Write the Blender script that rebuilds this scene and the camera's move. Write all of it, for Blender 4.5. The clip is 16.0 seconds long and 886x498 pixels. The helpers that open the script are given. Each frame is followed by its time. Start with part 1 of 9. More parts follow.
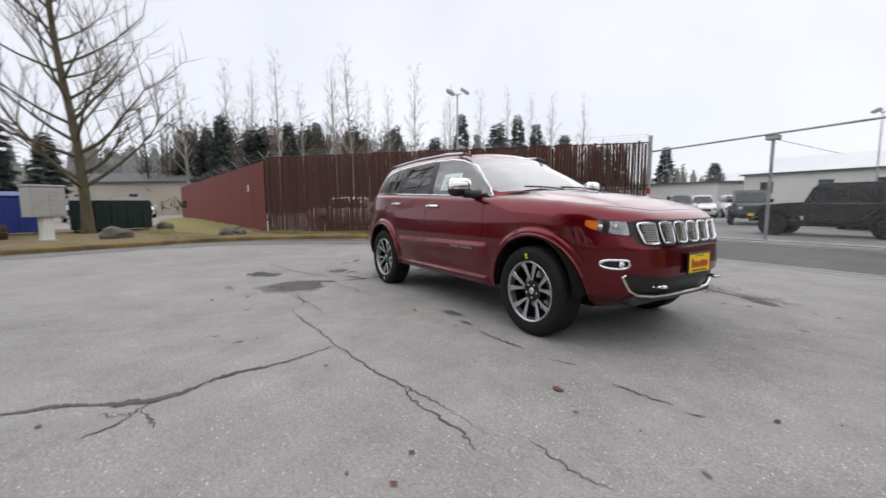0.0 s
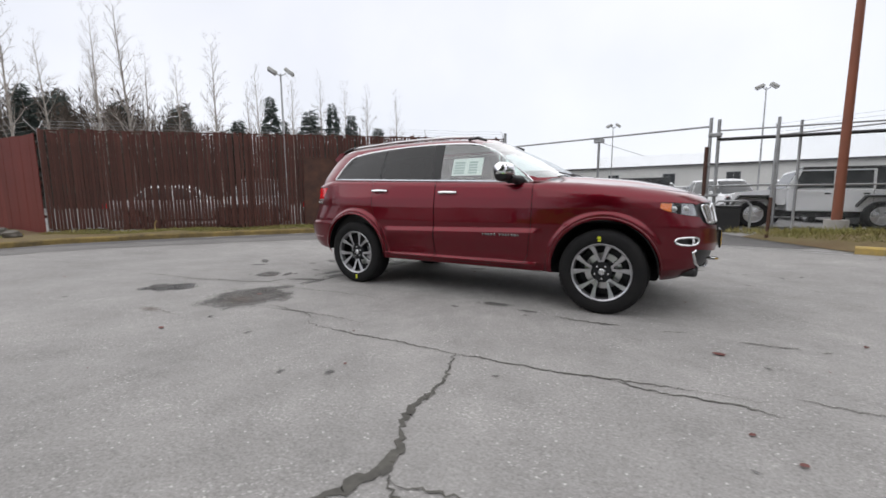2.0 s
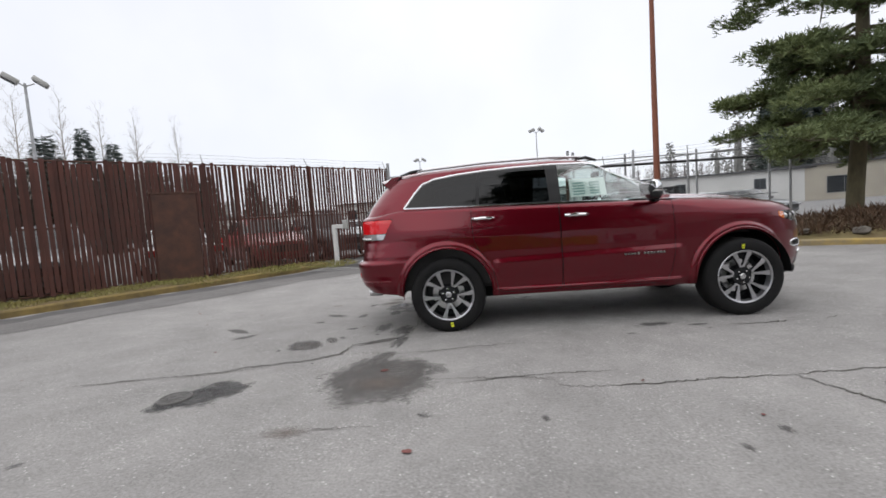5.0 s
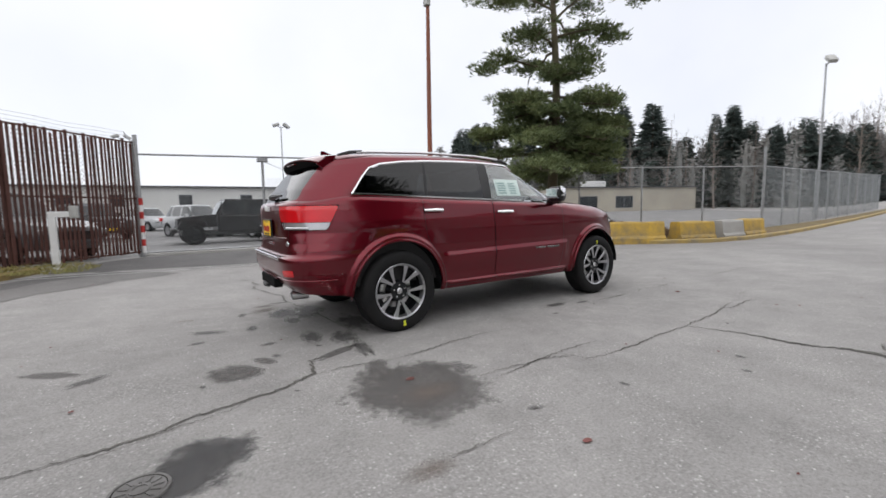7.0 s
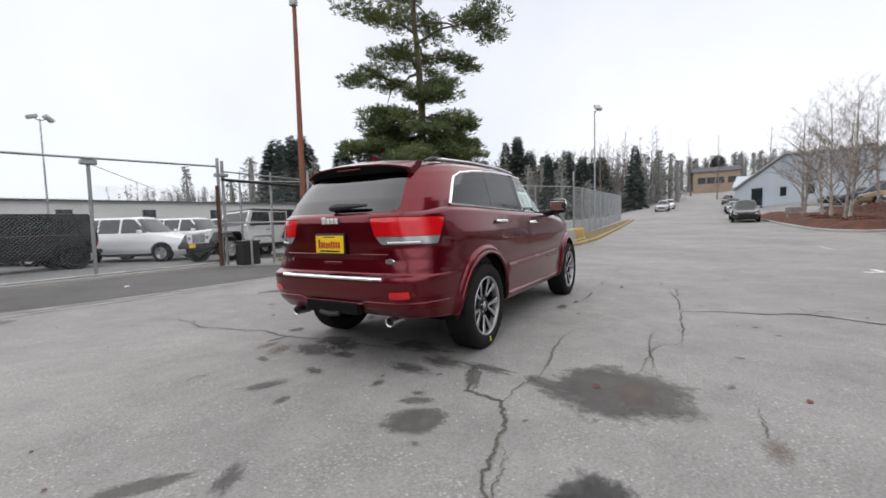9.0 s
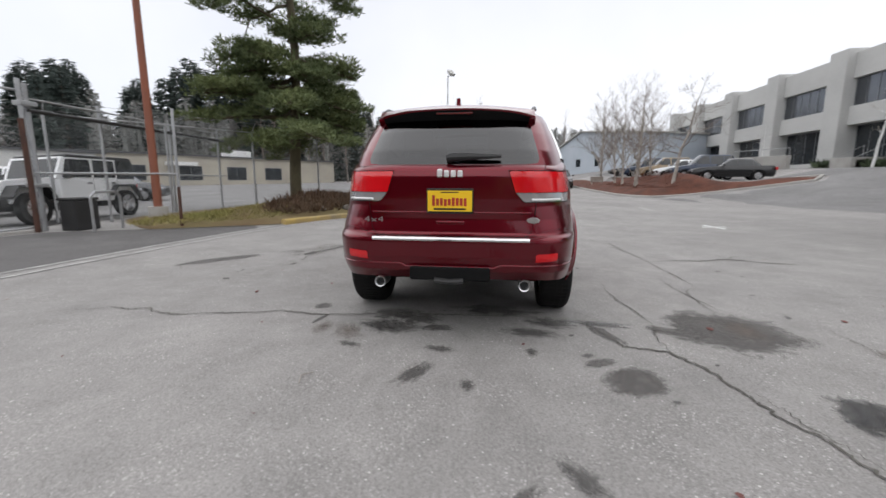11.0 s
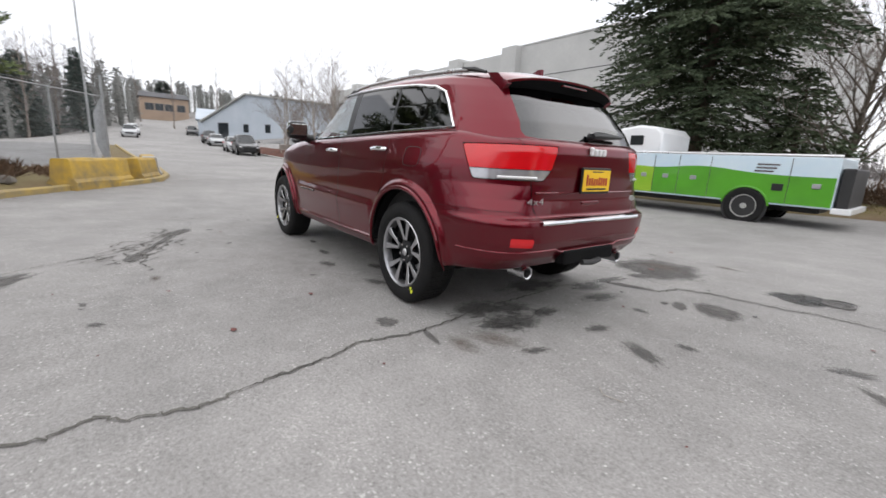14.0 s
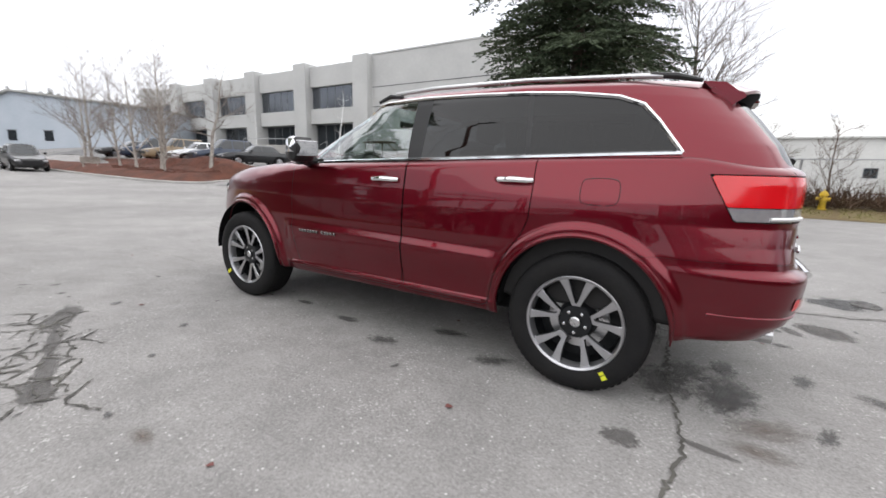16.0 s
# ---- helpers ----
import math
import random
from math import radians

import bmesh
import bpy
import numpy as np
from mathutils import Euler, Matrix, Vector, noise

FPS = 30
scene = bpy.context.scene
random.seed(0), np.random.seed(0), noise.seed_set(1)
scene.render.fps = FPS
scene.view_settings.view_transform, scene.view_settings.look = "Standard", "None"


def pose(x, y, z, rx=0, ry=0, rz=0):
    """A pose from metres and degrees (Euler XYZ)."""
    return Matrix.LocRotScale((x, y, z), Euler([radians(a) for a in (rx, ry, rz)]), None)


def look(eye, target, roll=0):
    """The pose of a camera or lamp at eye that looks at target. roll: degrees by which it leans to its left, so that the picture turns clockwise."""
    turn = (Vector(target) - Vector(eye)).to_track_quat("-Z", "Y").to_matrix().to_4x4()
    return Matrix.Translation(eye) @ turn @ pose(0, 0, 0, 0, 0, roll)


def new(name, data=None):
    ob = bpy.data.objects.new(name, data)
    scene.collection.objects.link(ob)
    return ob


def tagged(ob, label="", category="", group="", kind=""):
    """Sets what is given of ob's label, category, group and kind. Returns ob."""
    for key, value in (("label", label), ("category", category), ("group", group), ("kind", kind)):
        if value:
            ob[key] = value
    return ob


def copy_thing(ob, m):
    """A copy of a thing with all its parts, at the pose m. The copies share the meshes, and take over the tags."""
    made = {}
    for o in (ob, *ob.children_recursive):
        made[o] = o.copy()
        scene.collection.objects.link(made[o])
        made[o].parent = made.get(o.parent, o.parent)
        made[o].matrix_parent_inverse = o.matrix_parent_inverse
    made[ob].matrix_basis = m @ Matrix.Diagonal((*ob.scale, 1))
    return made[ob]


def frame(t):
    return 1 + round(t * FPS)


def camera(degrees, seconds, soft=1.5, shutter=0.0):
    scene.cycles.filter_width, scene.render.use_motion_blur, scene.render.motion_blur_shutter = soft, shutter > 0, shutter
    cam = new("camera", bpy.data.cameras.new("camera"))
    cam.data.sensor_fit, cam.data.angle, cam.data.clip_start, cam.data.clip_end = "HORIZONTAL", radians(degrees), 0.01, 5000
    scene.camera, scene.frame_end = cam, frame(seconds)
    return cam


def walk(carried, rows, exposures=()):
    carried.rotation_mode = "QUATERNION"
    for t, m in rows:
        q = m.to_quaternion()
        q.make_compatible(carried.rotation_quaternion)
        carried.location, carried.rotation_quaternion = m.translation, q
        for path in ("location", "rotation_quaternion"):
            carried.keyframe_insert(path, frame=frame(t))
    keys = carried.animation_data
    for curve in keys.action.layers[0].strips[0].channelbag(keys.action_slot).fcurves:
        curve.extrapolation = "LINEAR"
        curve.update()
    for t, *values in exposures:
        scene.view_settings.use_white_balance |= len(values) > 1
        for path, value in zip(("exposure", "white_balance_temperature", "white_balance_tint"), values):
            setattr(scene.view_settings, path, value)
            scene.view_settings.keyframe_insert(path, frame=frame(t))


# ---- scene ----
cam = camera(93.5, 16.0, soft=1.6, shutter=0.25)
PATH = [
    (0, (4.005, -3.43, 1.13), (2.332, -2.355, 0.914), -0.5),
    (0.5, (3.603, -3.847, 1.133), (2.158, -2.48, 0.925), -1.6),
    (1, (3.122, -4.192, 1.106), (1.794, -2.716, 0.864), -1.9),
    (1.5, (2.649, -4.529, 1.12), (1.501, -2.9, 0.946), -0.5),
    (2, (2.128, -4.791, 1.086), (1.111, -3.089, 0.826), -0.5),
    (2.5, (1.61, -4.994, 1.111), (0.739, -3.206, 0.895), -1.2),
    (3, (1.01, -5.138, 1.118), (0.252, -3.303, 0.875), -3.4),
    (3.5, (0.432, -5.204, 1.169), (-0.173, -3.306, 1.0), -3.0),
    (3.7, (0.195, -5.228, 1.154), (-0.229, -3.28, 0.996), -4.0),
    (5.8, (-2.105, -4.929, 1.157), (-1.827, -2.953, 1.013), -2.3),
    (6, (-2.311, -4.867, 1.17), (-1.786, -2.942, 1.039), -2.3),
    (6.5, (-2.786, -4.625, 1.131), (-1.954, -2.82, 0.906), -2.1),
    (7, (-3.267, -4.33, 1.135), (-2.157, -2.677, 0.947), -0.9),
    (7.5, (-3.715, -3.92, 1.117), (-2.461, -2.377, 0.902), -1.1),
    (8, (-4.132, -3.467, 1.144), (-2.726, -2.055, 0.966), -1.1),
    (8.2, (-4.306, -3.284, 1.157), (-2.819, -1.958, 0.985), -0.8),
    (10.3, (-5.229, -1.088, 1.135), (-3.327, -0.524, 0.883), -1.1),
    (10.5, (-5.26, -0.877, 1.153), (-3.342, -0.401, 0.845), 0.3),
    (11, (-5.239, -0.335, 1.129), (-3.283, -0.071, 0.8), 0.1),
    (11.5, (-5.248, 0.204, 1.129), (-3.268, 0.119, 0.856), -0.0),
    (12, (-5.138, 0.742, 1.099), (-3.191, 0.451, 0.742), 1.8),
    (12.5, (-5.007, 1.279, 1.122), (-3.091, 0.769, 0.865), 0.4),
    (13, (-4.772, 1.747, 1.101), (-2.92, 1.056, 0.8), 0.7),
    (13.5, (-4.454, 2.162, 1.108), (-2.691, 1.288, 0.75), 1.7),
    (14, (-4.066, 2.525, 1.098), (-2.515, 1.34, 0.664), 2.8),
    (14.5, (-3.569, 2.787, 1.104), (-2.159, 1.446, 0.641), 2.2),
    (15, (-3.076, 3.022, 1.13), (-1.838, 1.511, 0.701), 1.7),
    (15.5, (-2.51, 3.108, 1.144), (-1.306, 1.554, 0.778), 1.0),
    (16, (-1.973, 3.114, 1.174), (-0.941, 1.442, 0.802), 1.6),
]
walk(cam, [(t, look(e, g, r)) for t, e, g, r in PATH], [(0, 0.35), (6, 0.38), (11, 0.38), (13, 0.48), (14.5, 0.68), (16, 0.80)])

# ---- world and sun: an overcast winter sky ----
world = bpy.data.worlds.new("overcast_sky")
scene.world = world
world.use_nodes = True
wn, wl = world.node_tree.nodes, world.node_tree.links
wn.clear()
w_out = wn.new("ShaderNodeOutputWorld")
w_bg = wn.new("ShaderNodeBackground")
w_sky = wn.new("ShaderNodeTexSky")
w_sky.sky_type, w_sky.sun_disc = "NISHITA", False
w_sky.sun_elevation, w_sky.sun_rotation = radians(38), radians(200)
w_dim = wn.new("ShaderNodeMix")
w_dim.data_type, w_dim.blend_type = "RGBA", "MULTIPLY"
w_dim.inputs[0].default_value = 1.0
w_dim.inputs[7].default_value = (0.075, 0.075, 0.075, 1)
w_cloud = wn.new("ShaderNodeMix")
w_cloud.data_type = "RGBA"
w_cloud.inputs[0].default_value = 0.86
w_tc = wn.new("ShaderNodeTexCoord")
w_nz = wn.new("ShaderNodeTexNoise")
w_nz.inputs["Scale"].default_value, w_nz.inputs["Detail"].default_value = 1.6, 5
w_ramp = wn.new("ShaderNodeValToRGB")
w_ramp.color_ramp.elements[0].position, w_ramp.color_ramp.elements[1].position = 0.3, 0.72
w_ramp.color_ramp.elements[0].color = (0.71, 0.73, 0.797, 1)
w_ramp.color_ramp.elements[1].color = (0.89, 0.895, 0.943, 1)
wl.new(w_tc.outputs["Generated"], w_nz.inputs["Vector"])
wl.new(w_nz.outputs["Fac"], w_ramp.inputs["Fac"])
wl.new(w_sky.outputs[0], w_dim.inputs[6])
wl.new(w_dim.outputs[2], w_cloud.inputs[6])
wl.new(w_ramp.outputs[0], w_cloud.inputs[7])
wl.new(w_cloud.outputs[2], w_bg.inputs["Color"])
w_bg.inputs["Strength"].default_value = 1.0
wl.new(w_bg.outputs[0], w_out.inputs[0])

sun = new("sun", bpy.data.lights.new("sun", "SUN"))
sun.data.energy, sun.data.angle, sun.data.color = 1.5, radians(140), (1.0, 0.97, 0.93)
sun.matrix_world = look((0, 0, 30), (2.5, -2.5, 0))

# ---- materials ----
MATS = {}


def mat(name, c1, c2=None, rough=0.6, metal=0.0, scale=3.0, fine=40.0, bump=0.0, bscale=60.0, coat=0.0, spread=0.0, trans=0.0, ior=1.45, spec=0.5, emit=None, alpha=1.0, rvar=0.12, stretch=(1, 1, 1)):
    """A surface with colour and roughness varied at two scales, fine relief, and spread: a change from piece to piece."""
    if name in MATS:
        return MATS[name]
    m = bpy.data.materials.new(name)
    m.use_nodes = True
    n, l = m.node_tree.nodes, m.node_tree.links
    b = n["Principled BSDF"]
    c2 = c2 or tuple(v * 0.8 for v in c1)
    tc = n.new("ShaderNodeTexCoord")
    mp = n.new("ShaderNodeMapping")
    mp.inputs["Scale"].default_value = stretch
    l.new(tc.outputs["Object"], mp.inputs[0])
    big, small = n.new("ShaderNodeTexNoise"), n.new("ShaderNodeTexNoise")
    for t, s in ((big, scale), (small, fine)):
        t.inputs["Scale"].default_value, t.inputs["Detail"].default_value = s, 6
        l.new(mp.outputs[0], t.inputs["Vector"])
    add = n.new("ShaderNodeMath")
    add.operation = "MULTIPLY_ADD"
    l.new(small.outputs["Fac"], add.inputs[0])
    add.inputs[1].default_value = 0.45
    l.new(big.outputs["Fac"], add.inputs[2])
    mr = n.new("ShaderNodeMapRange")
    mr.inputs["From Min"].default_value, mr.inputs["From Max"].default_value = 0.5, 0.95
    l.new(add.outputs[0], mr.inputs["Value"])
    mix = n.new("ShaderNodeMix")
    mix.data_type = "RGBA"
    mix.inputs[6].default_value, mix.inputs[7].default_value = (*c1, 1), (*c2, 1)
    l.new(mr.outputs[0], mix.inputs[0])
    col = mix.outputs[2]
    if spread:
        oi = n.new("ShaderNodeObjectInfo")
        gi = n.new("ShaderNodeNewGeometry")
        s2 = n.new("ShaderNodeMath")
        s2.operation = "ADD"
        l.new(oi.outputs["Random"], s2.inputs[0])
        l.new(gi.outputs["Random Per Island"], s2.inputs[1])
        vr = n.new("ShaderNodeMapRange")
        vr.inputs["From Max"].default_value = 2.0
        vr.inputs["To Min"].default_value, vr.inputs["To Max"].default_value = 1 - spread, 1 + spread
        l.new(s2.outputs[0], vr.inputs["Value"])
        hs = n.new("ShaderNodeHueSaturation")
        l.new(vr.outputs[0], hs.inputs["Value"])
        l.new(col, hs.inputs["Color"])
        col = hs.outputs[0]
    l.new(col, b.inputs["Base Color"])
    rr = n.new("ShaderNodeMapRange")
    rr.inputs["To Min"].default_value, rr.inputs["To Max"].default_value = max(0.02, rough - rvar * rough), min(1, rough + rvar * rough)
    l.new(big.outputs["Fac"], rr.inputs["Value"])
    l.new(rr.outputs[0], b.inputs["Roughness"])
    b.inputs["Metallic"].default_value = metal
    b.inputs["Coat Weight"].default_value = coat
    b.inputs["Coat Roughness"].default_value = 0.03
    b.inputs["Specular IOR Level"].default_value = spec
    b.inputs["Transmission Weight"].default_value = trans
    b.inputs["IOR"].default_value = ior
    b.inputs["Alpha"].default_value = alpha
    if emit:
        b.inputs["Emission Color"].default_value, b.inputs["Emission Strength"].default_value = (*emit[:3], 1), emit[3]
    if bump:
        bp = n.new("ShaderNodeBump")
        bn = n.new("ShaderNodeTexNoise")
        bn.inputs["Scale"].default_value, bn.inputs["Detail"].default_value = bscale, 5
        l.new(mp.outputs[0], bn.inputs["Vector"])
        l.new(bn.outputs["Fac"], bp.inputs["Height"])
        bp.inputs["Strength"].default_value, bp.inputs["Distance"].default_value = bump, 0.02
        l.new(bp.outputs[0], b.inputs["Normal"])
    MATS[name] = m
    return m


def asphalt(name, base, seams=0.0):
    """Worn asphalt: pale stone chips in a grey binder, broad faded and damp areas."""
    m = bpy.data.materials.new(name)
    m.use_nodes = True
    n, l = m.node_tree.nodes, m.node_tree.links
    b = n["Principled BSDF"]
    tc = n.new("ShaderNodeTexCoord")
    src = tc.outputs["Object"]

    def noi(s, d=6, rough=0.6):
        t = n.new("ShaderNodeTexNoise")
        t.inputs["Scale"].default_value, t.inputs["Detail"].default_value, t.inputs["Roughness"].default_value = s, d, rough
        l.new(src, t.inputs["Vector"])
        return t.outputs["Fac"]

    def rng(v, a, c, lo, hi):
        t = n.new("ShaderNodeMapRange")
        for k, x in zip(("From Min", "From Max", "To Min", "To Max"), (a, c, lo, hi)):
            t.inputs[k].default_value = x
        l.new(v, t.inputs["Value"])
        return t.outputs[0]

    def mul(a, c):
        t = n.new("ShaderNodeMath")
        t.operation = "MULTIPLY"
        l.new(a, t.inputs[0])
        l.new(c, t.inputs[1])
        return t.outputs[0]
    broad = rng(noi(0.22, 4), 0.35, 0.68, 0.86, 1.12)
    mid = mul(rng(noi(1.7, 6), 0.3, 0.7, 0.90, 1.10), rng(noi(7, 6, 0.7), 0.3, 0.7, 0.90, 1.10))
    grit = mul(rng(noi(60, 5, 0.85), 0.3, 0.7, 0.62, 1.38), rng(noi(24, 6, 0.8), 0.28, 0.44, 0.70, 1.0))
    vo = n.new("ShaderNodeTexVoronoi")
    vo.inputs["Scale"].default_value = 105
    l.new(src, vo.inputs["Vector"])
    sep = n.new("ShaderNodeSeparateColor")
    l.new(vo.outputs["Color"], sep.inputs[0])
    chip = mul(rng(sep.outputs[0], 0.86, 1.0, 0, 0.5), rng(noi(2.2, 4), 0.42, 0.62, 0.1, 1))
    vo2 = n.new("ShaderNodeTexVoronoi")
    vo2.inputs["Scale"].default_value = 62
    l.new(src, vo2.inputs["Vector"])
    sep2 = n.new("ShaderNodeSeparateColor")
    l.new(vo2.outputs["Color"], sep2.inputs[0])
    stone = mul(rng(sep2.outputs[1], 0.972, 0.98, 0, 0.8), rng(vo2.outputs["Distance"], 0.42, 0.25, 0, 1))
    top = n.new("ShaderNodeMath")
    top.operation = "MAXIMUM"
    l.new(chip, top.inputs[0])
    l.new(stone, top.inputs[1])
    chip = top.outputs[0]
    val = mul(mul(broad, mid), grit)
    cc = n.new("ShaderNodeMix")
    cc.data_type, cc.blend_type = "RGBA", "MULTIPLY"
    cc.inputs[0].default_value = 1
    cc.inputs[6].default_value = (*base, 1)
    comb = n.new("ShaderNodeCombineColor")
    for i in range(3):
        l.new(val, comb.inputs[i])
    l.new(comb.outputs[0], cc.inputs[7])
    mx = n.new("ShaderNodeMix")
    mx.data_type = "RGBA"
    l.new(chip, mx.inputs[0])
    l.new(cc.outputs[2], mx.inputs[6])
    mx.inputs[7].default_value = (base[0] * 2.3, base[1] * 2.3, base[2] * 2.3, 1)
    l.new(mx.outputs[2], b.inputs["Base Color"])
    l.new(rng(noi(0.5, 4), 0.35, 0.7, 0.72, 0.95), b.inputs["Roughness"])
    b.inputs["Specular IOR Level"].default_value = 0.25
    bp = n.new("ShaderNodeBump")
    bp.inputs["Strength"].default_value, bp.inputs["Distance"].default_value = 0.35, 0.004
    l.new(noi(120, 5, 0.8), bp.inputs["Height"])
    l.new(bp.outputs[0], b.inputs["Normal"])
    MATS[name] = m
    return m


M_ASPH = asphalt("weathered_asphalt", (0.258, 0.249, 0.240))
M_ASPH_D = asphalt("damp_dark_asphalt", (0.108, 0.104, 0.102))
M_ASPH_M = asphalt("half_dry_asphalt", (0.165, 0.159, 0.153))
M_CRACK = mat("crack_dirt", (0.055, 0.052, 0.047), (0.12, 0.115, 0.10), rough=0.95, fine=30)


def stain(name, c1, c2, rough, hard, amp=3.0):
    """A blot whose ragged edge fades into the asphalt; the mesh is about 1.4 times as wide as the blot."""
    m = mat(name, c1, c2, rough=rough, scale=1.5, fine=18, bump=0.3, bscale=40)
    n, l = m.node_tree.nodes, m.node_tree.links
    tc, ln = n.new("ShaderNodeTexCoord"), n.new("ShaderNodeVectorMath")
    ln.operation = "LENGTH"
    l.new(tc.outputs["Object"], ln.inputs[0])
    oi = n.new("ShaderNodeObjectInfo")
    wv_ = n.new("ShaderNodeTexNoise")
    wv_.noise_dimensions = "4D"
    wv_.inputs["Scale"].default_value, wv_.inputs["Detail"].default_value, wv_.inputs["Roughness"].default_value = 2.4, 10, 0.74
    ws_ = n.new("ShaderNodeMath")
    ws_.operation, ws_.inputs[1].default_value = "MULTIPLY", 30
    l.new(oi.outputs["Random"], ws_.inputs[0])
    l.new(ws_.outputs[0], wv_.inputs["W"])
    l.new(tc.outputs["Object"], wv_.inputs["Vector"])
    ad = n.new("ShaderNodeMath")
    ad.operation, ad.inputs[1].default_value = "MULTIPLY_ADD", amp
    l.new(wv_.outputs["Fac"], ad.inputs[0])
    l.new(ln.outputs["Value"], ad.inputs[2])
    mr = n.new("ShaderNodeMapRange")
    for k, x in zip(("From Min", "From Max", "To Min", "To Max"), (0.7 + amp / 2 + 0.35 / hard, 0.7 + amp / 2 - 0.45 / hard, 0, 0.66)):
        mr.inputs[k].default_value = x
    l.new(ad.outputs[0], mr.inputs["Value"])
    l.new(mr.outputs[0], n["Principled BSDF"].inputs["Alpha"])
    return m


M_STAIN = stain("oil_stain", (0.045, 0.043, 0.041), (0.12, 0.115, 0.11), 0.5, 1.2)
M_RUSTSPOT = stain("brown_stain", (0.15, 0.118, 0.098), (0.21, 0.178, 0.155), 0.9, 0.6)
M_PATCH = stain("asphalt_patch", (0.095, 0.09, 0.085), (0.15, 0.142, 0.135), 0.8, 3.0, 1.6)
M_TAR = stain("damp_tar_stain", (0.028, 0.028, 0.029), (0.080, 0.077, 0.075), 0.5, 2.6, 1.8)
M_CONC = mat("concrete", (0.40, 0.39, 0.37), (0.30, 0.29, 0.27), rough=0.85, scale=1.2, fine=25, bump=0.25)
M_KERB_M = mat("mossy_kerb_stone", (0.26, 0.185, 0.06), (0.10, 0.078, 0.045), rough=0.9, scale=1.6, fine=12, bump=0.4)
M_KERB_Y = mat("worn_yellow_paint", (0.44, 0.31, 0.09), (0.24, 0.20, 0.13), rough=0.75, scale=2.5, fine=14, bump=0.3)
M_BLOCK_Y = mat("yellow_block_paint", (0.54, 0.34, 0.045), (0.22, 0.17, 0.09), rough=0.7, scale=2.6, fine=9, bump=0.3, spread=0.15)
M_GRASS = mat("winter_grass", (0.19, 0.20, 0.055), (0.24, 0.19, 0.075), rough=0.95, scale=0.9, fine=12, bump=0.6, bscale=30, spread=0.3)
M_MOSS = mat("mossy_dirt", (0.17, 0.14, 0.06), (0.13, 0.085, 0.045), rough=0.95, scale=0.8, fine=10, bump=0.6, bscale=30)
M_MULCH = mat("red_bark_mulch", (0.125, 0.040, 0.022), (0.06, 0.026, 0.017), rough=0.95, scale=1.5, fine=22, bump=0.9, bscale=35)
M_STEEL = mat("galvanised_steel", (0.42, 0.43, 0.44), (0.30, 0.30, 0.30), rough=0.5, metal=0.7, scale=3, fine=30)
M_WIRE = mat("chain_link_wire", (0.36, 0.38, 0.39), (0.26, 0.27, 0.27), rough=0.55, metal=0.55)
M_RUST = mat("rusty_steel", (0.115, 0.055, 0.038), (0.07, 0.042, 0.035), rough=0.85, metal=0.2, scale=4, fine=30, bump=0.2)
M_POLE = mat("rust_red_pole_paint", (0.26, 0.085, 0.045), (0.19, 0.08, 0.055), rough=0.7, scale=2, fine=18, stretch=(1, 1, 0.2))
M_SLAT = mat("weathered_brown_slat", (0.088, 0.030, 0.022), (0.040, 0.021, 0.017), rough=0.8, scale=2.0, fine=14, bump=0.2, spread=0.45, stretch=(1, 1, 0.25))
M_REDFENCE = mat("barn_red_panel", (0.18, 0.034, 0.028), (0.125, 0.030, 0.025), rough=0.75, scale=1.2, fine=12, spread=0.18, stretch=(1, 1, 0.3))
M_BARK = mat("grey_bark", (0.13, 0.105, 0.08), (0.07, 0.058, 0.045), rough=0.95, scale=3, fine=20, bump=0.6, bscale=25, stretch=(1, 1, 0.3))
M_MOSSBARK = mat("mossy_bark", (0.12, 0.105, 0.06), (0.075, 0.062, 0.042), rough=0.95, scale=4, fine=20, bump=0.6, bscale=25, stretch=(1, 1, 0.4))
M_BIRCH = mat("pale_birch_bark", (0.42, 0.39, 0.35), (0.20, 0.17, 0.15), rough=0.9, scale=2, fine=8, spread=0.2)
M_TWIG = mat("grey_brown_twigs", (0.22, 0.185, 0.16), (0.15, 0.125, 0.11), rough=0.95, spread=0.25)
M_PINE = mat("pine_needles", (0.150, 0.180, 0.070), (0.065, 0.090, 0.040), rough=0.8, scale=0.9, fine=5, spread=0.4)
M_FIR = mat("dark_fir_needles", (0.092, 0.118, 0.062), (0.044, 0.066, 0.036), rough=0.85, scale=0.8, fine=5, spread=0.4)
# fir green shifted to blue-grey: distance haze mixed into the needle colour
M_FARFIR = mat("haze_tinted_fir_needles", (0.080, 0.100, 0.088), (0.050, 0.068, 0.062), rough=0.9, scale=0.2, fine=2, spread=0.35)
M_SHRUB = mat("dry_shrub_stems", (0.13, 0.075, 0.045), (0.075, 0.05, 0.03), rough=0.95, scale=2, fine=9, spread=0.4)
M_BUILD_G = mat("painted_tilt_up_concrete", (0.50, 0.50, 0.485), (0.43, 0.43, 0.42), rough=0.85, scale=0.35, fine=5, bump=0.1)
M_BUILD_W = mat("white_painted_siding", (0.62, 0.62, 0.60), (0.52, 0.52, 0.50), rough=0.7, scale=0.3, fine=4)
M_BUILD_T = mat("tan_stucco", (0.42, 0.39, 0.32), (0.35, 0.32, 0.27), rough=0.85, scale=0.3, fine=4)
M_BUILD_B = mat("blue_grey_siding", (0.46, 0.50, 0.55), (0.38, 0.43, 0.48), rough=0.7, scale=0.3, fine=4)
M_BUILD_BR = mat("brown_house_siding", (0.36, 0.27, 0.20), (0.28, 0.21, 0.16), rough=0.85, scale=0.3, fine=4)
M_ROOF_D = mat("dark_roofing", (0.09, 0.09, 0.095), (0.06, 0.06, 0.065), rough=0.8)
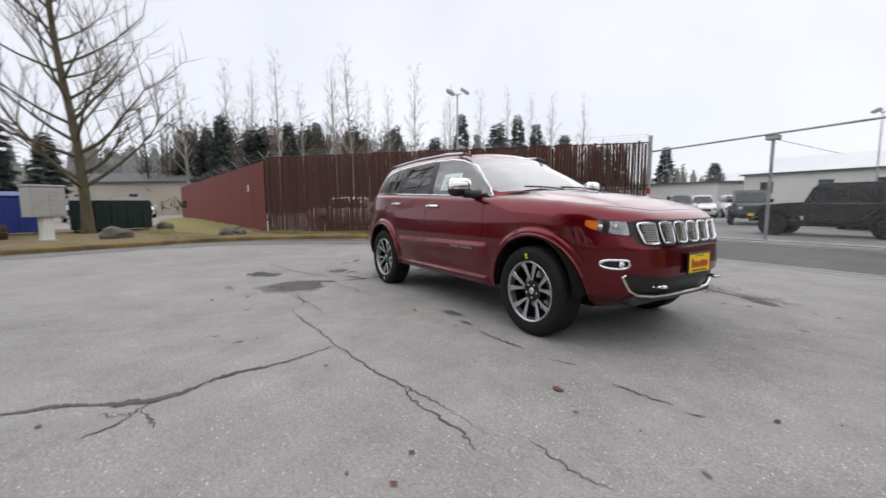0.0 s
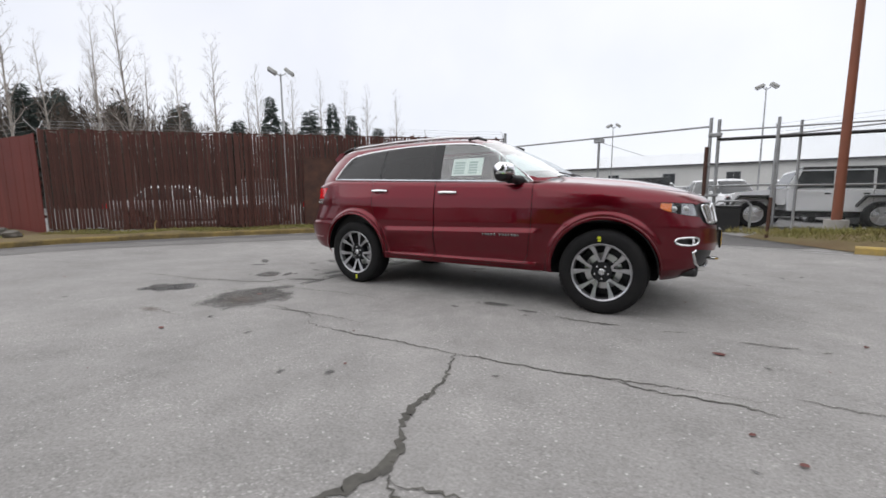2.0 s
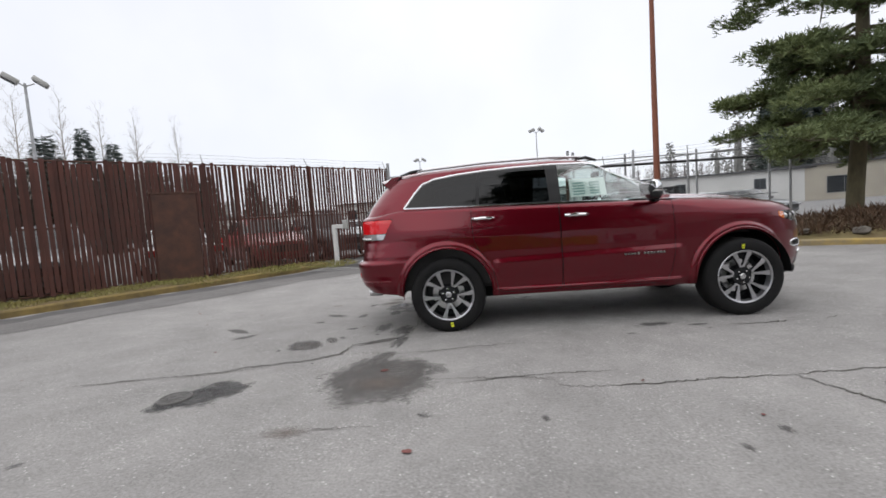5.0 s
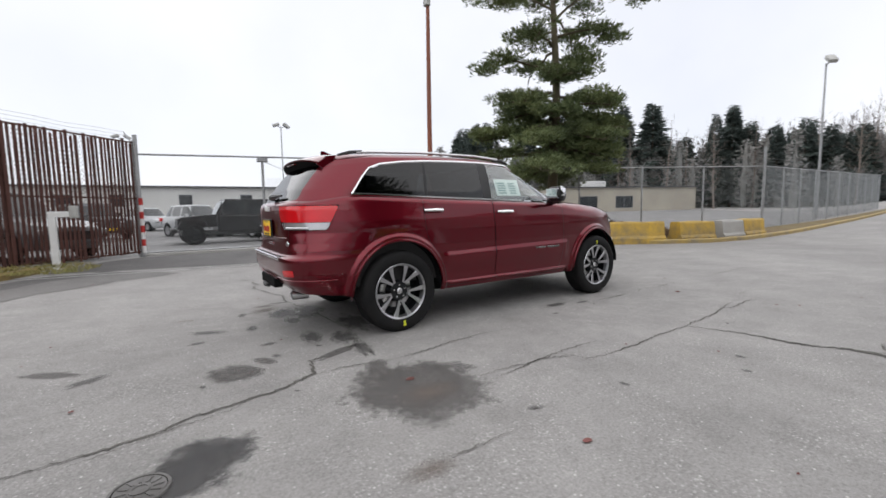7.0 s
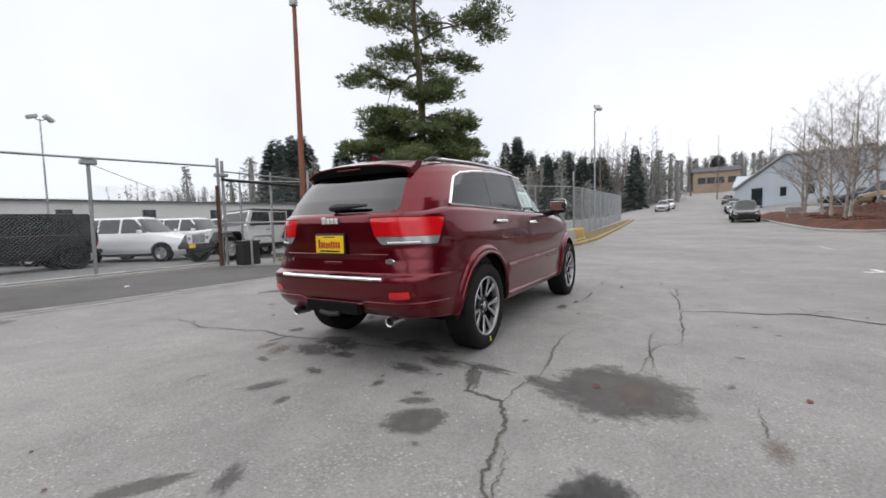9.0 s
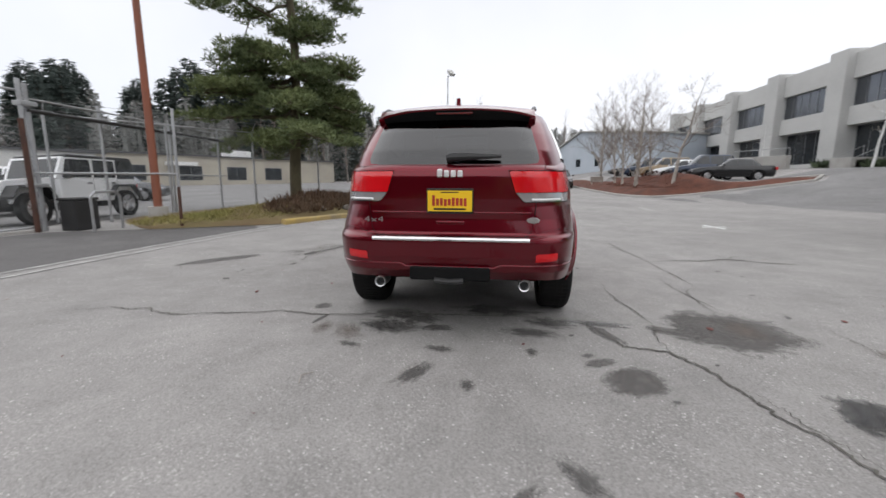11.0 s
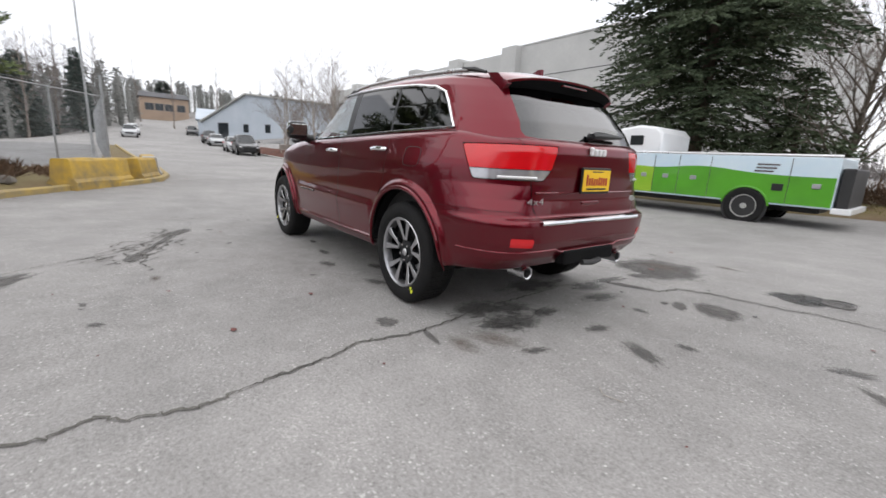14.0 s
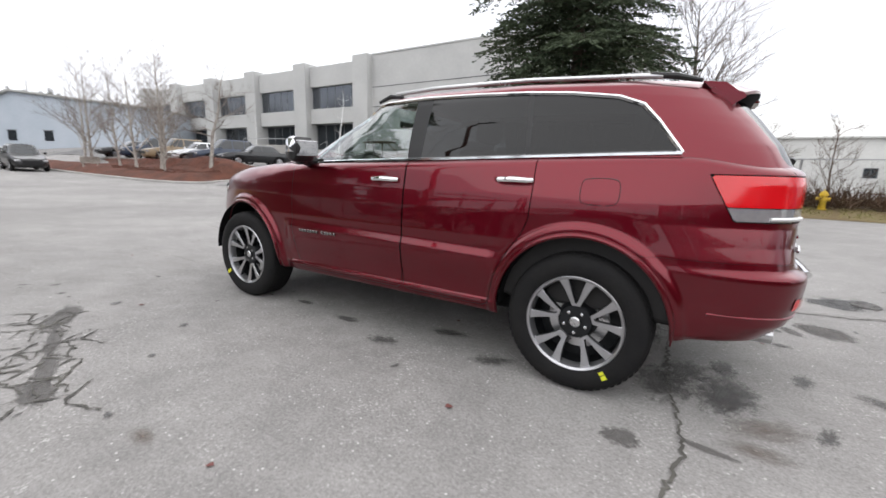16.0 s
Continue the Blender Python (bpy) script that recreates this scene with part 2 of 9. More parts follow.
M_WINDOW = mat("dark_window_glass", (0.02, 0.024, 0.028), (0.03, 0.034, 0.038), rough=0.08, spec=0.6, fine=1)
M_WINFRAME = mat("grey_window_frame", (0.22, 0.23, 0.24), rough=0.5, metal=0.4)
M_WHITE = mat("white_enamel", (0.72, 0.72, 0.71), (0.62, 0.62, 0.60), rough=0.4)
M_BLACK = mat("black_plastic", (0.018, 0.018, 0.019), (0.028, 0.028, 0.028), rough=0.5, fine=80)
M_LEAF = mat("dead_leaves", (0.17, 0.062, 0.055), (0.10, 0.045, 0.04), rough=0.9, spread=0.4)
M_STONE = mat("verge_stone", (0.16, 0.145, 0.125), (0.09, 0.08, 0.07), rough=0.95, bump=0.5)
M_LINE = mat("worn_white_line", (0.50, 0.50, 0.48), (0.28, 0.275, 0.265), rough=0.8, scale=3, fine=16)
M_BLUE = mat("blue_dumpster_paint", (0.02, 0.05, 0.26), (0.015, 0.035, 0.18), rough=0.5, scale=2)
M_GREEN_D = mat("dark_green_dumpster_paint", (0.012, 0.032, 0.028), (0.009, 0.022, 0.02), rough=0.55, scale=2)
M_HYD = mat("hydrant_yellow", (0.66, 0.44, 0.03), (0.5, 0.34, 0.03), rough=0.5)
M_REDPAINT = mat("red_sign_paint", (0.45, 0.03, 0.025), rough=0.5)
M_BAGREY = mat("cluster_box_grey", (0.42, 0.42, 0.40), (0.36, 0.36, 0.34), rough=0.55, metal=0.2)

# ---- geometry helpers: each gives (vertices, faces) ----


def box(x0, y0, z0, x1, y1, z1):
    v = [(x, y, z) for z in (z0, z1) for x, y in ((x0, y0), (x1, y0), (x1, y1), (x0, y1))]
    return v, [(3, 2, 1, 0), (4, 5, 6, 7), (0, 1, 5, 4), (1, 2, 6, 5), (2, 3, 7, 6), (3, 0, 4, 7)]


def bbox(x0, y0, z0, x1, y1, z1, bev=0.02, seg=2):
    """A box with rounded edges."""
    bm = bmesh.new()
    v, f = box(x0, y0, z0, x1, y1, z1)
    vs = [bm.verts.new(p) for p in v]
    for q in f:
        bm.faces.new([vs[i] for i in q])
    bmesh.ops.bevel(bm, geom=bm.edges[:], offset=bev, segments=seg, profile=0.5, affect="EDGES")
    bm.verts.index_update()
    r = [tuple(p.co) for p in bm.verts], [tuple(p.index for p in q.verts) for q in bm.faces]
    bm.free()
    return r


def join(*gs):
    v, f = [], []
    for gv, gf in gs:
        k = len(v)
        v.extend(gv)
        f.extend(tuple(i + k for i in q) for q in gf)
    return v, f


def moved(g, m):
    return [tuple(m @ Vector(p)) for p in g[0]], g[1]


def tube(pts, r, n=6, caps=True):
    """A tube along points; r: one radius or one for each point."""
    rs = r if hasattr(r, "__len__") else [r] * len(pts)
    P = [Vector(p) for p in pts]
    v, f = [], []
    up = None
    for i, p in enumerate(P):
        d = (P[min(i + 1, len(P) - 1)] - P[max(i - 1, 0)])
        d = d.normalized() if d.length > 1e-9 else Vector((0, 0, 1))
        if up is None:
            up = d.orthogonal().normalized()
        up = up - d * up.dot(d)
        up = up.normalized() if up.length > 1e-6 else d.orthogonal().normalized()
        w = d.cross(up)
        for k in range(n):
            a = 2 * math.pi * k / n
            v.append(tuple(p + (up * math.cos(a) + w * math.sin(a)) * rs[i]))
    for i in range(len(P) - 1):
        for k in range(n):
            a, b = i * n + k, i * n + (k + 1) % n
            f.append((a, b, b + n, a + n))
    if caps:
        f.append(tuple(range(n))[::-1])
        f.append(tuple((len(P) - 1) * n + k for k in range(n)))
    return v, f


def lathe(profile, n=32, axis="z", caps=False):
    """Turns a profile of (radius, height) round an axis."""
    v, f = [], []
    for r, h in profile:
        for k in range(n):
            a = 2 * math.pi * k / n
            c, s = r * math.cos(a), r * math.sin(a)
            v.append({"z": (c, s, h), "y": (c, h, s), "x": (h, c, s)}[axis])
    for i in range(len(profile) - 1):
        for k in range(n):
            a, b = i * n + k, i * n + (k + 1) % n
            f.append((a, b, b + n, a + n))
    if caps:
        f.append(tuple(range(n))[::-1])
        f.append(tuple((len(profile) - 1) * n + k for k in range(n)))
    return v, f


def prism(poly, axis, a, b):
    """A polygon in the plane across an axis, drawn out from a to b."""
    def at(p, h):
        return {"x": (h, p[0], p[1]), "y": (p[0], h, p[1]), "z": (p[0], p[1], h)}[axis]
    n = len(poly)
    v = [at(p, a) for p in poly] + [at(p, b) for p in poly]
    f = [tuple(range(n))[::-1], tuple(range(n, 2 * n))] + [(i, (i + 1) % n, n + (i + 1) % n, n + i) for i in range(n)]
    return v, f


def mesh_of(name, g, material, smooth=False):
    me = bpy.data.meshes.new(name)
    me.from_pydata(g[0], [], g[1])
    bm = bmesh.new()
    bm.from_mesh(me)
    if len(bm.faces) < 60000:
        bmesh.ops.recalc_face_normals(bm, faces=bm.faces[:])
    bm.to_mesh(me)
    bm.free()
    me.materials.append(material)
    if smooth:
        me.polygons.foreach_set("use_smooth", [True] * len(me.polygons))
        me.set_sharp_from_angle(angle=radians(38))
    return me


def part(name, g, material, parent, label="", smooth=False, at=None):
    """One mesh under a thing or a part. at: its own pose under the parent."""
    ob = new(name, g if isinstance(g, bpy.types.Mesh) else mesh_of(name, g, material, smooth))
    ob.parent = parent
    if at is not None:
        ob.matrix_basis = at
    if label:
        ob["label"] = label
    return ob


def thing(name, label, category, at=None, group="", kind=""):
    ob = new(name)
    ob.empty_display_size = 0.2
    if at is not None:
        ob.matrix_basis = at
    return tagged(ob, label, category, group, kind)


def solid(name, g, material, label, category, smooth=False, at=None, group="", kind=""):
    ob = new(name, g if isinstance(g, bpy.types.Mesh) else mesh_of(name, g, material, smooth))
    if at is not None:
        ob.matrix_basis = at
    return tagged(ob, label, category, group, kind)


def lerp(x, xs, ys):
    return np.interp(x, xs, ys)


def smooth01(t):
    t = np.clip(t, 0, 1)
    return t * t * (3 - 2 * t)

# ---- the ground ----


def gz(x, y):
    """Height of the ground: level round the car, rising along the road to the east and towards the office to the south-east."""
    x, y = np.asarray(x, float), np.asarray(y, float)
    e = np.clip((x - 12) / 48, 0, None)
    z = 1.15 * e ** 1.7
    z = np.where(x > 140, 1.15 * (128 / 48) ** 1.7 + np.minimum(x - 140, 90) * 0.09, z)
    z = z * (1 - 0.75 * smooth01((y - 3) / 14))
    s = smooth01((-y - 10) / 10.4) * smooth01((x - 6) / 12)
    lot = smooth01((x - 22) / 2.5) * smooth01((-y - 10.9) / 1.3) * smooth01((y + 20) / 1.6) * smooth01((60 - x) / 12)
    z = z + 1.75 * s * (1 - lot) + 0.95 * lot
    north = smooth01((y - 70) / 120)
    z = z + 9 * north
    west = smooth01((-x - 60) / 160)
    return z + 7 * west - 0.12 * smooth01((y - 10.5) / 3) * smooth01((30 - x) / 10)


def ground_grid(xs, ys, off=0.0, fn=None):
    X, Y = np.meshgrid(xs, ys, indexing="ij")
    Z = (fn or gz)(X, Y) + off
    v = np.stack([X, Y, Z], -1).reshape(-1, 3).tolist()
    m = len(ys)
    f = [(i * m + j, (i + 1) * m + j, (i + 1) * m + j + 1, i * m + j + 1) for i in range(len(xs) - 1) for j in range(m - 1)]
    return v, f


def spaced(a, b, near, far):
    """Steps that are fine near the middle and wide far out."""
    out = list(np.arange(-near, near + 0.01, 2.0))
    d, s = near, 2.0
    while d < far:
        s *= 1.25
        d += s
        out = [-d] + out + [d]
    return np.array([o for o in out if a <= o <= b])


ax = spaced(-1600, 1600, 60, 1500)
solid("ground", ground_grid(ax, ax), M_ASPH, "weathered grey asphalt lot with chips, cracks and dark stains", "ground", kind="structure", smooth=True)


def strip(line, half, off, closed=False, fn=None):
    """A flat ribbon on the ground along a line; half: half its width, one number or one for each point."""
    hs = half if hasattr(half, "__len__") else [half] * len(line)
    v, f = [], []
    n = len(line)
    for i, (x, y) in enumerate(line):
        a, b = line[max(i - 1, 0)], line[min(i + 1, n - 1)]
        dx, dy = b[0] - a[0], b[1] - a[1]
        k = math.hypot(dx, dy) or 1
        nx, ny = -dy / k, dx / k
        for s in (-1, 1):
            px, py = x + nx * hs[i] * s, y + ny * hs[i] * s
            v.append((px, py, float((fn or gz)(px, py)) + off))
        if i:
            f.append((2 * i - 2, 2 * i - 1, 2 * i + 1, 2 * i))
    return v, f


def dense(line, step, wob=0.0, seed=0):
    """The line cut into short steps, each shaken sideways by up to wob."""
    rnd = random.Random(seed)
    out = []
    for (x0, y0), (x1, y1) in zip(line[:-1], line[1:]):
        k = max(1, int(math.hypot(x1 - x0, y1 - y0) / step))
        for i in range(k):
            t = i / k
            out.append((x0 + (x1 - x0) * t + rnd.uniform(-wob, wob), y0 + (y1 - y0) * t + rnd.uniform(-wob, wob)))
    return out + [line[-1]]


def kerb(line, name, material, label, h=0.13, w=0.15, step=0.5):
    """A rounded kerb stone along a line, standing on the ground."""
    L = dense(line, step)
    v, f = [], []
    prof = [(-w / 2, -0.05), (-w / 2, h - 0.03), (-w / 2 + 0.03, h), (w / 2 - 0.03, h), (w / 2, h - 0.03), (w / 2, -0.05)]
    for i, (x, y) in enumerate(L):
        a, b = L[max(i - 1, 0)], L[min(i + 1, len(L) - 1)]
        dx, dy = b[0] - a[0], b[1] - a[1]
        k = math.hypot(dx, dy) or 1
        for o, z in prof:
            px, py = x - dy / k * o, y + dx / k * o
            v.append((px, py, float(gz(x, y)) + z + 0.006 * math.sin(x * 5 + y * 3)))
        if i:
            m = len(prof)
            f += [((i - 1) * m + j, (i - 1) * m + j + 1, i * m + j + 1, i * m + j) for j in range(m - 1)]
    f += [tuple(range(6)), tuple(range(len(v) - 6, len(v)))]
    return solid(name, (v, f), material, label, "kerb", smooth=True, kind="structure")


def fill(poly, off, fn, step=0.5, taper=0.35):
    """A surface over a plan polygon, cut on a grid and lifted to fn + off."""
    P = np.array(poly)
    xs = np.arange(P[:, 0].min(), P[:, 0].max() + step, step)
    ys = np.arange(P[:, 1].min(), P[:, 1].max() + step, step)
    v, f = ground_grid(xs, ys, off, fn)
    g = sdf2(P)
    V, F = clip((np.array(v), f), lambda q: g(q[:, 0], q[:, 1]))
    low = gz(V[:, 0], V[:, 1])
    V[:, 2] = low + 0.005 + np.maximum(V[:, 2] - low - 0.005, 0) * (0.05 + 0.95 * smooth01(g(V[:, 0], V[:, 1]) / taper) if taper else 1.0)
    return V, F


def sdf2(P):
    """Signed distance to a polygon, positive inside."""
    P = np.asarray(P, float)
    A, B = P, np.roll(P, -1, 0)

    def fn(x, y):
        x, y = np.asarray(x)[:, None], np.asarray(y)[:, None]
        d = B - A
        t = np.clip(((x - A[:, 0]) * d[:, 0] + (y - A[:, 1]) * d[:, 1]) / (d ** 2).sum(1), 0, 1)
        q = np.hypot(x - A[:, 0] - t * d[:, 0], y - A[:, 1] - t * d[:, 1]).min(1)
        cross = ((A[:, 1] > y) != (B[:, 1] > y)) & (x < A[:, 0] + (y - A[:, 1]) * d[:, 0] / np.where(d[:, 1] == 0, 1e-12, d[:, 1]))
        return np.where(cross.sum(1) % 2 == 1, q, -q)
    return fn


def clip(g, fn):
    """Keeps the part of a mesh where fn(vertices) >= 0, with a clean cut edge."""
    V, F = g
    V = np.asarray(V, float)
    if not len(F):
        return V, F
    val = fn(V)
    ok = val >= 0
    new_v, cut, keep = [], {}, []
    n0 = len(V)
    for q in F:
        s = [ok[i] for i in q]
        if all(s):
            keep.append(q)
        elif any(s):
            out = []
            for k, i in enumerate(q):
                j = q[(k + 1) % len(q)]
                if ok[i]:
                    out.append(i)
                if ok[i] != ok[j]:
                    key = (i, j) if i < j else (j, i)
                    if key not in cut:
                        a, b = key
                        t = val[a] / (val[a] - val[b])
                        cut[key] = n0 + len(new_v)
                        new_v.append(V[a] + (V[b] - V[a]) * t)
                    out.append(cut[key])
            if len(out) > 2:
                keep.append(tuple(out))
    if new_v:
        V = np.vstack([V, np.array(new_v)])
    return V, keep


def tidy(g):
    """Drops unused vertices."""
    V, F = g
    used = sorted({i for q in F for i in q})
    idx = {o: k for k, o in enumerate(used)}
    return [tuple(map(float, V[i])) for i in used], [tuple(idx[i] for i in q) for q in F]


# verge, grass and kerbs
KERB_W = [(-9.4, -12.0), (-9.7, -8.5), (-10.2, -5.6), (-10.9, -3.0), (-10.7, -1.0), (-9.7, 0.9), (-8.4, 2.6), (-7.0, 4.3), (-5.8, 5.8), (-5.4, 6.9)]
KERB_E = [(4.6, 5.05), (5.6, 4.75), (6.7, 4.25), (8.0, 3.5), (9.3, 2.45), (10.6, 1.75), (12.5, 1.45), (16.2, 1.45), (24.0, 1.9), (46.0, 3.0)]


def verge_w(x, y):
    return gz(x, y) + 0.10 + 0.05 * np.sin(np.asarray(x) * 1.7) * np.sin(np.asarray(y) * 1.3)


def verge_e(x, y):
    x, y = np.asarray(x), np.asarray(y)
    return gz(x, y) + 0.10 + 0.42 * np.exp(-((x - 9.6) / 4.0) ** 2 - ((y - 6.4) / 1.9) ** 2)


solid("verge_west", tidy(fill([(-9.45, -12.0), (-9.75, -8.5), (-10.25, -5.6), (-10.95, -3.0), (-10.75, -1.0), (-9.75, 0.95), (-8.45, 2.65), (-7.05, 4.35), (-5.85, 5.85), (-5.45, 7.3), (-4.6, 8.6), (-14.2, 0.0), (-24, -0.4), (-34, -1.0), (-34, -4.2), (-24, -4.6), (-22, -12)], 0.0, verge_w)), M_MOSS, "mossy winter verge between kerb and fence", "verge", kind="structure", smooth=True)
solid("lawn", tidy(fill([(-14.3, -0.45), (-38, -1.0), (-38, -4.4), (-24, -4.4), (-16, -3.6), (-12.4, -2.4), (-12.0, -1.2)], 0.03, verge_w)), M_GRASS, "yellow-green winter lawn along the red fence", "lawn", kind="structure", smooth=True)
solid("verge_east", tidy(fill([(4.6, 5.1), (5.6, 4.8), (6.7, 4.3), (8.0, 3.55), (9.3, 2.5), (10.6, 1.8), (12.5, 1.5), (16.2, 1.5), (24, 1.95), (46, 3.05), (46, 3.8), (19.0, 3.4), (12.6, 7.0), (7.0, 10.2), (5.0, 10.0), (3.1, 7.6)], 0.0, verge_e)), M_MOSS, "mossy planting strip with dry brush round the pine", "verge", kind="structure", smooth=True)
kerb(KERB_W, "kerb_west", M_KERB_M, "worn mossy kerb with traces of yellow paint")
DAMP = [(-9.0, -12.0), (-9.2, -8.5), (-9.7, -5.6), (-10.3, -3.0), (-10.1, -1.0), (-9.1, 0.6), (-7.8, 2.2), (-6.4, 3.9), (-5.1, 5.4), (-4.0, 6.0)]
for k, (o, w) in enumerate(((0.0, 0.55), (0.55, 0.45), (1.0, 0.30))):
    L = dense([(x + o * 0.75, y - o * 0.65) for x, y in DAMP], 0.4, 0.10, 60 + k)
    rnd = random.Random(k)
    solid("damp_gutter", strip(L, [w * rnd.uniform(0.65, 1.25) for _ in L], 0.003 + 0.0012 * k), M_ASPH_D if k == 0 else M_ASPH_M, "damp darker asphalt along the kerb", "pavement", kind="structure")
kerb(KERB_E, "kerb_east", M_KERB_Y, "concrete kerb with worn yellow paint")
solid("verge_south", tidy(fill([(-40, -13.4), (-12, -13.6), (-5, -13.9), (-1.6, -12.6), (0.6, -11.6), (4.5, -11.4), (6.5, -12.5), (7.0, -20), (-2, -27), (-40, -27)], 0.04, lambda x, y: gz(x, y) + 0.25 * smooth01((-13 - np.asarray(y)) / 3))), M_MOSS, "rough grassy bank along the overgrown fence", "verge", kind="structure", smooth=True)

M_ASPH_L = asphalt("grey_lot_asphalt", (0.175, 0.172, 0.170))
solid("lot_pavement", tidy(fill([(-3.6, 9.9), (2.5, 9.9), (4.4, 11.3), (18.5, 3.3), (46, 4.5), (74, 31), (40, 51.5), (-19, 57.5), (-36, 40), (-40, 4), (-14.2, 0.6)], 0.03, gz, step=2.0)), M_ASPH_L, "damp grey asphalt of the fenced car lot", "pavement", kind="structure")
solid("driveway", tidy(fill([(8, -13.5), (15, -10.5), (20.4, -9.2), (21, -12), (17.5, -15.9), (19, -17.2), (24, -14.6), (40, -12.4), (60, -12.2), (60, -28), (4, -28), (6.5, -16)], 0.02, gz, step=1.0)), M_ASPH_L, "darker asphalt driveway before the office", "pavement", kind="structure")

# apron before the gate, with its gutter seams
solid("apron", tidy(fill([(-5.2, 6.6), (-3.4, 6.15), (-1.2, 5.62), (1.0, 5.48), (3.0, 5.32), (4.5, 5.12), (3.4, 7.2), (2.3, 9.3), (-3.6, 9.3), (-4.6, 8.4)], 0.004, gz)), M_ASPH_D, "darker asphalt apron before the lot gate", "pavement", kind="structure")
GUT = [(-6.5, 6.35), (-4.4, 6.1), (-3.0, 5.82), (-1.2, 5.6), (1.0, 5.47), (3.0, 5.3), (4.6, 5.05)]
solid("gutter_seam", join(strip(dense(GUT, 0.3, 0.012, 3), 0.035, 0.009), strip(dense([(x, y - 0.30) for x, y in GUT], 0.3, 0.012, 4), 0.03, 0.009)), M_LINE, "pair of pale concrete gutter seams", "gutter", kind="structure")
solid("gate_threshold", bbox(-3.8, 9.45, -0.1, 2.5, 9.75, 0.06, 0.02), M_CONC, "low concrete kerb under the sliding gate", "kerb", kind="structure")

# cracks: thin jagged ribbons of dirt
crack_seed = iter(range(1, 1000))


def crack(w, *line):
    """A jagged dirt-filled crack through the points."""
    k = next(crack_seed)
    rnd = random.Random(100 + k)
    L = dense(list(line), 0.022, 0.015, k)
    swell = [rnd.random() for _ in range(len(L) // 9 + 3)]
    hw = []
    for i in range(len(L)):
        q = i / 9
        b = swell[int(q)] * (1 - q % 1) + swell[int(q) + 1] * (q % 1)
        hw.append(max(0.0012, w * 0.42 * (0.12 + 1.0 * b + 0.5 * rnd.random() ** 2) * min(1, 5 * min(i, len(L) - 1 - i) / len(L) + 0.15)))
    solid("asphalt_crack", strip(L, hw, 0.0035 + 0.0002 * k), M_CRACK, "jagged dirt-filled crack in the asphalt", "crack", kind="structure")


crack(0.011, (-1.57, -2.29), (-1.34, -2.25), (-1.0, -2.2), (-0.66, -2.17), (-0.23, -2.18))
crack(0.016, (-0.74, -2.24), (-0.68, -2.40), (-0.40, -2.44), (-0.08, -2.43), (0.29, -2.40), (0.78, -2.40), (1.15, -2.37), (1.5, -2.35), (1.8, -2.29), (2.06, -2.24), (2.5, -2.2))
crack(0.016, (1.8, -2.3), (1.94, -2.34), (2.11, -2.33), (2.35, -2.30), (2.57, -2.33))
crack(0.008, (2.65, -2.06), (2.78, -2.08), (2.91, -2.09), (3.08, -2.04))
crack(0.018, (0.78, -2.4), (0.91, -2.72), (0.96, -2.96), (0.95, -3.16))
crack(0.060, (0.945, -2.95), (0.95, -3.16), (1.02, -3.35), (1.11, -3.45), (1.13, -3.61), (1.07, -3.77), (0.98, -3.93), (0.90, -4.08), (0.86, -4.35))
crack(0.016, (1.15, -3.59), (1.26, -3.70), (1.36, -3.75), (1.42, -3.9))
crack(0.013, (1.2, -3.66), (1.38, -3.61), (1.5, -3.59))
crack(0.013, (1.17, -3.85), (1.22, -3.79), (1.26, -3.7))
crack(0.020, (1.12, -1.21), (1.36, -1.23), (1.7, -1.2))
crack(0.022, (2.48, -1.2), (2.62, -1.19), (2.83, -1.16))
crack(0.014, (1.97, -1.21), (2.15, -1.15))
crack(0.022, (2.91, -1.2), (3.0, -1.15))
crack(0.008, (2.18, 0.41), (2.55, 0.47), (3.0, 0.53), (3.52, 0.49), (4.6, 0.5))
crack(0.020, (-1.85, -0.7), (-1.89, -0.99), (-2.14, -1.11), (-2.40, -1.20), (-2.45, -1.47), (-2.7, -1.6), (-2.96, -1.65), (-3.2, -1.7), (-3.38, -1.78), (-3.56, -1.82), (-3.9, -1.84), (-4.6, -1.95))
crack(0.014, (-2.45, -1.48), (-2.19, -1.48), (-1.91, -1.55), (-1.58, -1.52), (-1.26, -1.46), (-0.87, -1.44), (-0.6, -1.47))
crack(0.012, (-2.92, -1.66), (-3.03, -1.74), (-3.23, -1.77), (-3.41, -1.83), (-3.7, -1.9))
crack(0.012, (-2.23, -2.83), (-2.07, -2.84), (-1.85, -2.84))
crack(0.012, (-1.60, -2.17), (-0.88, -2.22), (-0.7, -2.3))
crack(0.010, (3.91, -1.2), (5.33, -1.14), (6.43, -1.37))
crack(0.018, (-2.3, 3.5), (-2.09, 3.03), (-2.13, 2.86), (-2.05, 2.71), (-2.15, 2.62), (-2.2, 2.35), (-2.12, 2.07), (-2.06, 1.75), (-1.97, 1.50), (-2.03, 1.2), (-2.0, 0.9), (-1.92, 0.55), (-1.88, -0.1), (-1.85, -0.7))
crack(0.011, (-0.93, 3.75), (-0.54, 3.65), (-0.34, 3.85), (0.05, 3.8), (0.3, 3.56), (0.63, 3.36), (0.85, 3.08), (1.06, 2.7), (1.99, 2.09))
crack(0.010, (0.02, 4.03), (0.6, 3.95), (1.24, 3.82))
crack(0.010, (0.75, 2.88), (0.78, 2.54))
